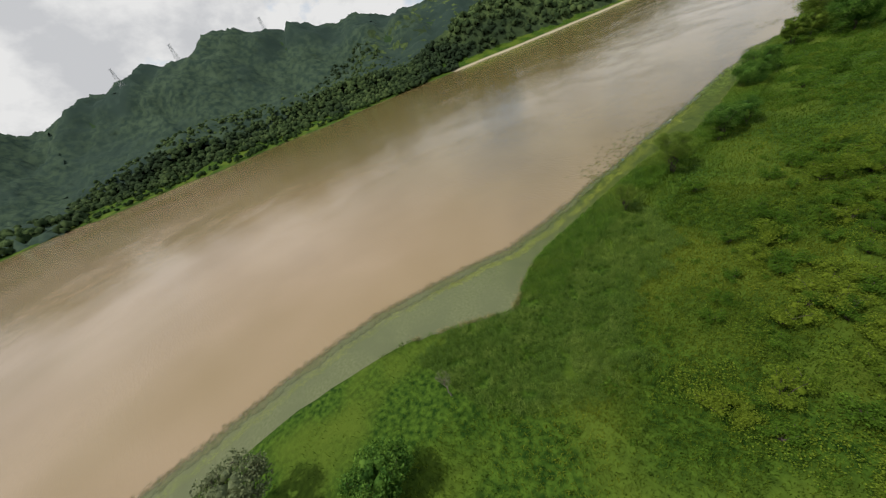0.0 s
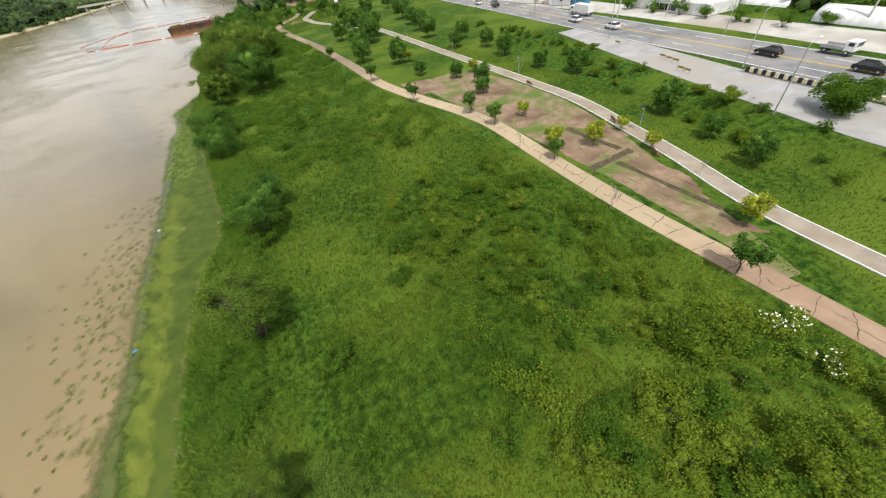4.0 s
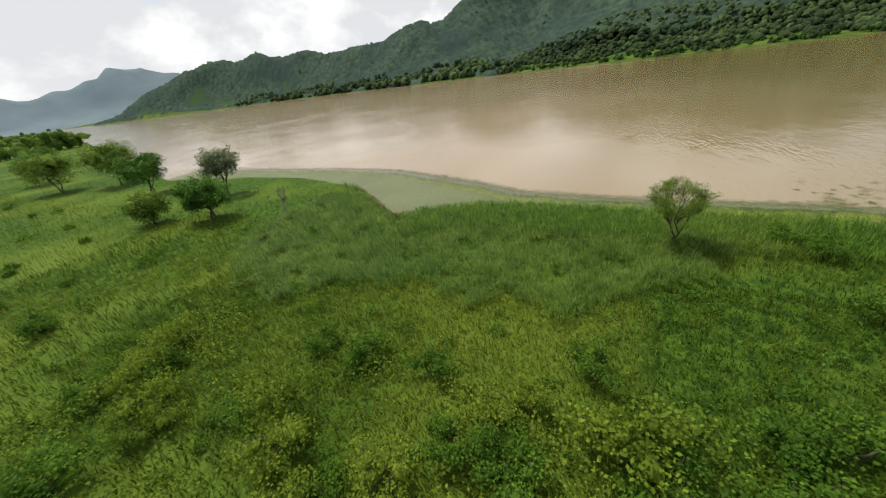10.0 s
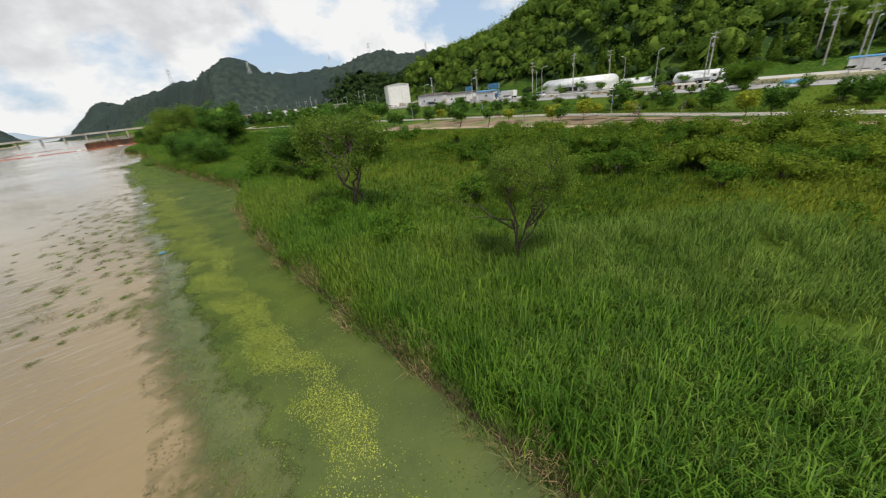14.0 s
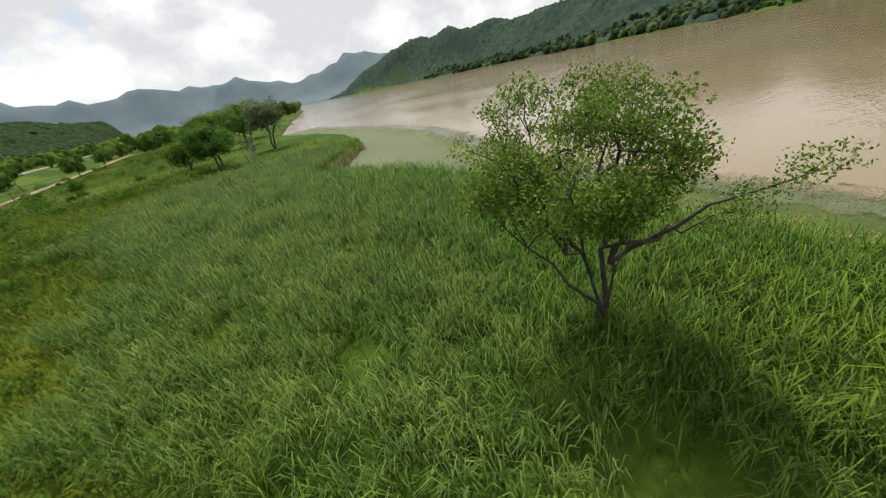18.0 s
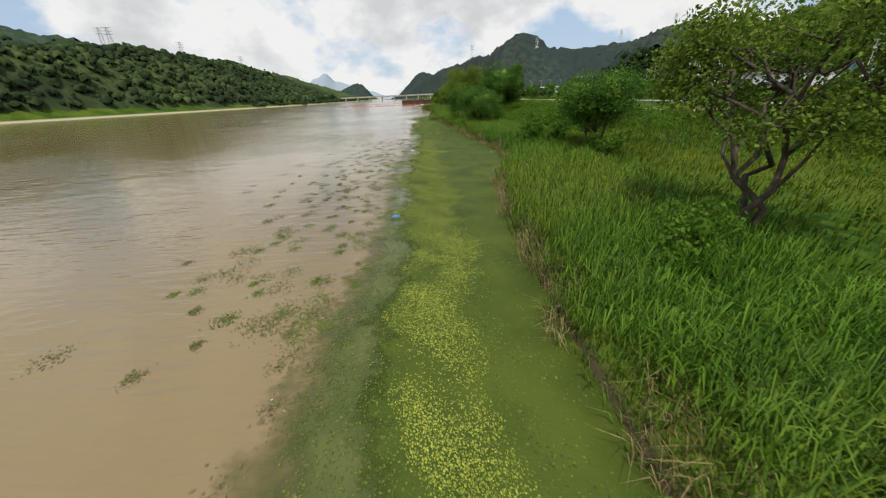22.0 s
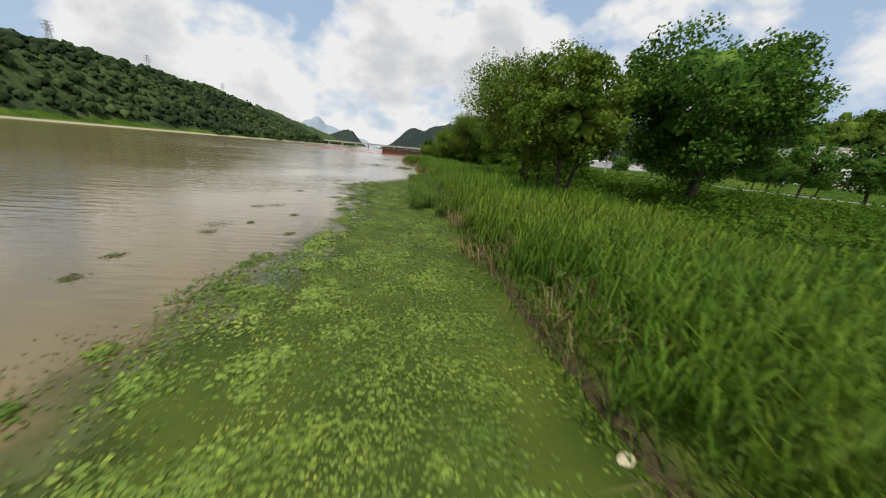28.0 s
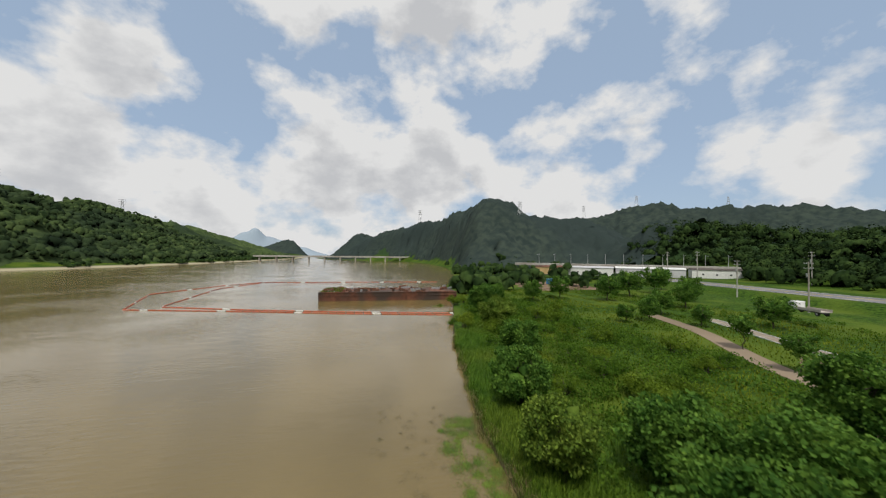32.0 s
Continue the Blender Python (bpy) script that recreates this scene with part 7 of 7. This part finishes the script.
clumps("weed_clumps", "broad dark green weed clumps on the mat", 330, 325, lambda y, r: mat_x(y) + r.uniform(-1.0, 5.0, len(y)), 66, 117, M["float_green"], 150, 0.085, 0.42, 1.5)
clumps("weed_clumps", "loose weed clumps beyond the mat's edge", 26, 326, lambda y, r: mat_x(y) - r.uniform(0.3, 4.5, len(y)), 84, 122, M["weed_dim"], 120, 0.08, 0.36)
clumps("weed_clumps", "green weed clumps in the shallows", 40, 313, lambda y, r: shore_x(y) - 2.4 - r.uniform(0, 6.5, len(y)), 182.5, 189, M["weed_dim"], 190, 0.075, 0.26)
clumps("weed_clumps", "dark weed clumps in the shallows", 95, 314, lambda y, r: shore_x(y) - 1.6 - r.uniform(0, 6.5, len(y)), 192, 222, M["murk"], 60, 0.11, 0.42)
clumps("weed_clumps", "floating weed beside the reeds", 30, 315, lambda y, r: np.interp(y, [143, 146, 148, 151], [-13.2, -14.2, -14.0, -13.5]) + r.normal(size=len(y)) * 0.55, 143.5, 150.8, M["float_green"], 1500, 0.05, 0.5, 1.6)
clumps("weed_clumps", "brown weed stains off the reeds", 30, 322, lambda y, r: -20.5 + r.normal(size=len(y)) * 2.6, 146, 156, M["weed_dim"], 130, 0.09, 0.42)
clumps("weed_clumps", "green duckweed drifted into the bay", 150, 320, lambda y, r: shore_x(y) - 0.2 - r.uniform(0, 3.4, len(y)), 203, 233, M["float_green"], 420, 0.07, 0.6, 1.6)
clumps("weed_clumps", "sunken brown weed off the bay", 80, 321, lambda y, r: shore_x(y) - 3.4 - r.uniform(0, 6.0, len(y)), 205, 237, M["murk"], 110, 0.06, 0.45)
clumps("weed_clumps", "yellow-green weed drifted against the reeds", 26, 318, lambda y, r: shore_x(y) - 0.1 - np.abs(r.normal(size=len(y))) * 0.8, 196, 206, M["float_yellow"], 160, 0.08, 0.5)
clumps("weed_clumps", "sunken weed off the reeds", 22, 316, lambda y, r: shore_x(y) - 3 - r.uniform(0, 11, len(y)), 138, 176, M["murk"], 130, 0.06, 0.55)
clumps("weed_clumps", "dark broken line of weed off the bank", 120, 317, lambda y, r: mat_x(y) - 0.4 - np.abs(r.normal(size=len(y))) * 0.6, -100, 24, M["murk"], 40, 0.10, 0.36)

for name, label, x, y, mat, s in (("plastic_bag", "crumpled pale plastic bag floating on weed", -19.3, 49.2, "plastic", 0.2), ("plastic_bag", "blue plastic bag floating by the weed", -20.3, 24.9, "blue", 0.2), ("foam_block", "pale foam block caught in dry reeds", -12.4, 86.4, "cream", 0.11), ("bottle", "pale plastic bottle on the duckweed", -15.7, 47.0, "plastic", 0.09), ("litter", "white litter at the muddy reed edge", -10.9, 44.8, "plastic", 0.10)):
    ob = thing(name, label, "litter", x, y, 0.02, 30)
    bm = bmesh.new(); bmesh.ops.create_icosphere(bm, subdivisions=2, radius=s)
    for vtx in bm.verts:
        vtx.co = Vector((vtx.co.x * 1.3, vtx.co.y * 0.8, max(-0.02, vtx.co.z * 0.35))) * (1 + 0.4 * noise.noise(vtx.co * 6))
    part("skin", bm, M[mat], ob)


# ---------------------------------------------------------------- reeds and grass
def blades(name, label, x, y, mats, seed, tall, wide, lean, index=None, wind=(0.25, -0.2), z=None):
    """Bent tapering blades: one quad and a tip each."""
    rng = np.random.default_rng(seed)
    n = len(x)
    z = height(x, y) if z is None else z
    h = tall * rng.uniform(0.55, 1.25, n)
    a = rng.uniform(0, 2 * np.pi, n)
    w = wide * rng.uniform(0.6, 1.3, n) / 2
    dx, dy = np.cos(a), np.sin(a)
    b = rng.uniform(0, 2 * np.pi, n)
    lx = (np.cos(b) * rng.uniform(0.2, 1, n) + wind[0]) * lean * h
    ly = (np.sin(b) * rng.uniform(0.2, 1, n) + wind[1]) * lean * h
    base = np.stack([x, y, z - 0.05], 1)
    side = np.stack([dx * w, dy * w, np.zeros(n)], 1)
    mid = base + np.stack([lx * 0.28, ly * 0.28, h * 0.62], 1)
    tip = base + np.stack([lx, ly, h * (1 - 0.45 * lean * rng.uniform(0.3, 1.2, n))], 1)
    v = np.stack([base - side, base + side, mid + side * 0.9, mid - side * 0.9, tip], 1).reshape(-1, 3)
    i = np.arange(n)[:, None] * 5
    t = np.concatenate([i + [0, 1, 2], i + [0, 2, 3], i + [3, 2, 4]])
    ob = tri_mesh(name, v, t, mats, False, None if index is None else np.concatenate([index] * 3))
    return tagged(ob, label, "grass", kind="stuff")


rg = np.random.default_rng(401)


def strip(n, y0, y1, s0, s1, power=1.0):
    y = rg.uniform(y0, y1, n)
    s = s0 + (s1 - s0) * rg.uniform(0, 1, n) ** power
    return shore_x(y) + s + 0.35 * wob(y, 1.0), y


def clumpy(x, y, f=0.9, level=-0.6):
    return np.sin(x * f * 2.1 + 1.7 * np.sin(y * f)) + np.sin(y * f * 1.7 + 1.3 * np.sin(x * f * 1.3)) > level


def pale_x(x, y):
    """Inland edge of the pale reed bed."""
    return np.interp(y, [-44, -36, -28, -19, -9, -3, 2, 8, 14], [-8, 3, 5.5, 1, 1.7, 0.8, -5, -10, -14]) + 0.8 * np.sin(y * 0.9) + 0.5 * np.sin(y * 2.3 + x)


def shoots(name, label, x, y, mats, seed, tall, per, long, wide, wind=(0.3, -0.15), wet=False):
    """Leafy shoots: long blades that leave a stalk at several heights, arch over and hang."""
    rng = np.random.default_rng(seed)
    n = len(x)
    h = np.repeat(tall * rng.uniform(0.65, 1.2, n), per)
    k = rng.uniform(0.35, 1.0, n * per)
    lean = np.repeat(rng.normal(size=(n, 2)) * 0.14 + np.array(wind) * 0.5, per, 0)
    p0 = np.stack([np.repeat(x, per) + lean[:, 0] * h * k, np.repeat(y, per) + lean[:, 1] * h * k, np.repeat(np.maximum(height(x, y), 0.0 if wet else -9), per) + h * k * 0.86], 1)
    a = rng.uniform(0, 2 * np.pi, n * per)
    d = np.stack([np.cos(a) + wind[0], np.sin(a) + wind[1]], 1)
    l = long * rng.uniform(0.6, 1.3, n * per)
    up = rng.uniform(0.25, 0.75, n * per)
    p1 = p0 + np.stack([d[:, 0] * l * 0.42, d[:, 1] * l * 0.42, l * up], 1)
    p2 = p0 + np.stack([d[:, 0] * l * 0.95, d[:, 1] * l * 0.95, l * (up - rng.uniform(0.1, 0.75, n * per))], 1)
    p0[:, 2] -= 0.35 * h * k
    w = wide * rng.uniform(0.6, 1.3, n * per) / 2
    side = np.stack([-np.sin(a) * w, np.cos(a) * w, 0 * w], 1)
    v = np.stack([p0 - side * 0.5, p0 + side * 0.5, p1 + side, p1 - side, p2], 1).reshape(-1, 3)
    i = np.arange(n * per)[:, None] * 5
    ob = tri_mesh(name, v, np.concatenate([i + [0, 1, 2], i + [0, 2, 3], i + [3, 2, 4]]), mats)
    return tagged(ob, label, "grass", kind="stuff")


x, y = strip(34000, -40, 262, -0.45, 0.9)
k = clumpy(x, y, 0.8, -0.2)
x, y = x[k], y[k]
blades("reeds", "dry straw-coloured reeds hanging over the water's edge", x, y, M["reed_dry"], 402, 0.80, 0.018, 1.0, wind=(-0.4, 0.0), z=np.maximum(height(x, y), 0.0))
x, y = strip(36000, -30, 262, -0.3, 1.1)
blades("reeds", "low green shoots at the muddy foot of the reeds", x, y, M["reed_pale"], 412, 0.50, 0.026, 1.0, wind=(-0.3, 0.0), z=np.maximum(height(x, y), 0.0))
x, y = strip(46000, -45, 262, 0.05, 9.5, 1.1)
k = clumpy(x, y, 0.7, -1.5) & ((x > pale_x(x, y)) | (x < shore_x(y) + 1.8) | (rg.random(len(x)) < 0.25))
blades("reeds", "tall bright green reeds along the shore", x[k], y[k], M["reed"], 403, 1.05, 0.030, 0.7)
x, y = strip(24000, -24, 262, 0.05, 6.8, 1.25)
shoots("reeds", "arching green reed shoots along the shore", x, y, M["reed"], 413, 1.10, 9, 0.62, 0.027)
x, y = strip(3000, 101, 124, -2.0, 0.3, 0.7)
k = clumpy(x, y, 0.9, -0.1)
shoots("reeds", "loose pale sedge straggling over the floating weed", x[k], y[k], M["reed_pale"], 414, 0.55, 9, 0.55, 0.024, (-0.2, -0.2), True)
x, y = rg.uniform(-18, 8, 21000), rg.uniform(-42, 16, 21000)
k = (x > shore_x(y) + 1.2) & (x < pale_x(x, y) + rg.normal(size=21000) * 0.7) & clumpy(x, y, 0.6, -1.5)
shoots("reeds", "pale matted reeds with arching blades", x[k], y[k], M["reed_pale"], 404, 0.95, 12, 0.52, 0.022)
x, y = rg.uniform(-22, 33.5, 180000), np.concatenate([rg.uniform(-60, 60, 112000), rg.uniform(-190, -60, 32000), rg.uniform(60, 262, 36000)])
k = (x > shore_x(y) + np.where(y < -36, 1.5, 5.5) + 1.5 * rg.normal(size=len(x))) & ((x > pale_x(x, y)) | (rg.random(len(x)) < 0.2)) & (x < np.interp(y, [p[1] for p in DIRT], [p[0] for p in DIRT]) - 2.2)
blades("meadow_grass", "lush green meadow grass on the bank", x[k], y[k], M["meadow"], 405, 0.60, 0.06, 0.85)
x, y = rg.uniform(-4, 17, 60000), rg.uniform(-36, 14, 60000)
k = x > pale_x(x, y) - 0.5
blades("meadow_grass", "short dense grass in the middle of the meadow", x[k], y[k], M["meadow"], 407, 0.34, 0.045, 0.9)
x = rg.uniform(36, 66, 60000); y = rg.uniform(-60, 100, 60000)
bx = np.interp(y, [p[1] for p in BIKE], [p[0] for p in BIKE]); px = np.interp(y, [p[1] for p in DIRT], [p[0] for p in DIRT])
k = (x < lot_x(y) - 1) & (np.abs(x - bx) > 1.9) & (x > px + 2.0) & ((x > bx) | (y < -2))
blades("slope_grass", "short green grass on the slope below the road", x[k], y[k], M["meadow"], 406, 0.35, 0.07, 0.6)
x, y = rg.uniform(8, 33, 60000), rg.uniform(-32, 36, 60000)
k = (x < np.interp(y, [p[1] for p in DIRT], [p[0] for p in DIRT]) - 2.4) & clumpy(x, y, 0.35, 0.15)
c = np.stack([x[k], y[k], height(x[k], y[k]) + rg.uniform(0.3, 1.0, k.sum())], 1)
v, t = leaf_arrays(c, 0.15, rg, 1.0, 1.6)
tagged(tri_mesh("undergrowth", v, t, M["bush"]), "leafy undergrowth between the shrubs", "undergrowth", kind="stuff")

x, y = rg.uniform(2, 32, 52000), rg.uniform(192, 300, 52000)
k = (x > shore_x(y) + 3) & (x < np.interp(y, [p[1] for p in DIRT], [p[0] for p in DIRT]) - 2.0) & clumpy(x, y, 0.3, -0.3)
c = np.stack([x[k], y[k], height(x[k], y[k]) + rg.uniform(0.1, 0.9, k.sum())], 1)
v, t = leaf_arrays(c, 0.26, rg, 1.0, 1.6)
tagged(tri_mesh("undergrowth", v, t, M["bush_dark"]), "scrubby weeds and low shrubs on the bank", "undergrowth", kind="stuff")
y = rg.uniform(48, 200, 90000)
x = shore_x(y) + rg.uniform(6.5, 42, 90000)
k = (x < np.interp(y, [p[1] for p in DIRT], [p[0] for p in DIRT]) - 2.0) & clumpy(x, y, 0.28, -0.45)
c = np.stack([x[k], y[k], height(x[k], y[k]) + rg.uniform(0.1, 1.0, k.sum()) * (0.75 + 0.5 * np.sin(x[k] * 0.37 + 1.4 * np.sin(y[k] * 0.23)))], 1)
v, t = leaf_arrays(c, 0.24, rg, 1.0, 1.6)
tagged(tri_mesh("undergrowth", v, t, M["bush_dark"]), "rank weeds and low scrub inland of the reeds", "undergrowth", kind="stuff")
y = rg.uniform(192, 330, 46000)
x = rg.uniform(-6, 78, 46000)
px, bx = np.interp(y, [p[1] for p in DIRT], [p[0] for p in DIRT]), np.interp(y, [p[1] for p in BIKE], [p[0] for p in BIKE])
k = (x > shore_x(y) + 2) & (np.abs(x - px) > 2.2) & (np.abs(x - bx) > 2.0)
blades("meadow_grass", "rough green grass in the upper meadow", x[k], y[k], M["meadow"], 415, 0.55, 0.10, 0.85)
sy = rg.uniform(222, 325, 170)
sx = rg.uniform(36, 84, 170)
k = (np.abs(sx - np.interp(sy, [p[1] for p in DIRT], [p[0] for p in DIRT])) > 4) & (np.abs(sx - np.interp(sy, [p[1] for p in BIKE], [p[0] for p in BIKE])) > 4)
scrub("low weedy shrubs in the upper meadow", sx[k], sy[k], rg.uniform(0.4, 1.3, 170)[k], 506, "bush_dark", 130, 0.22)
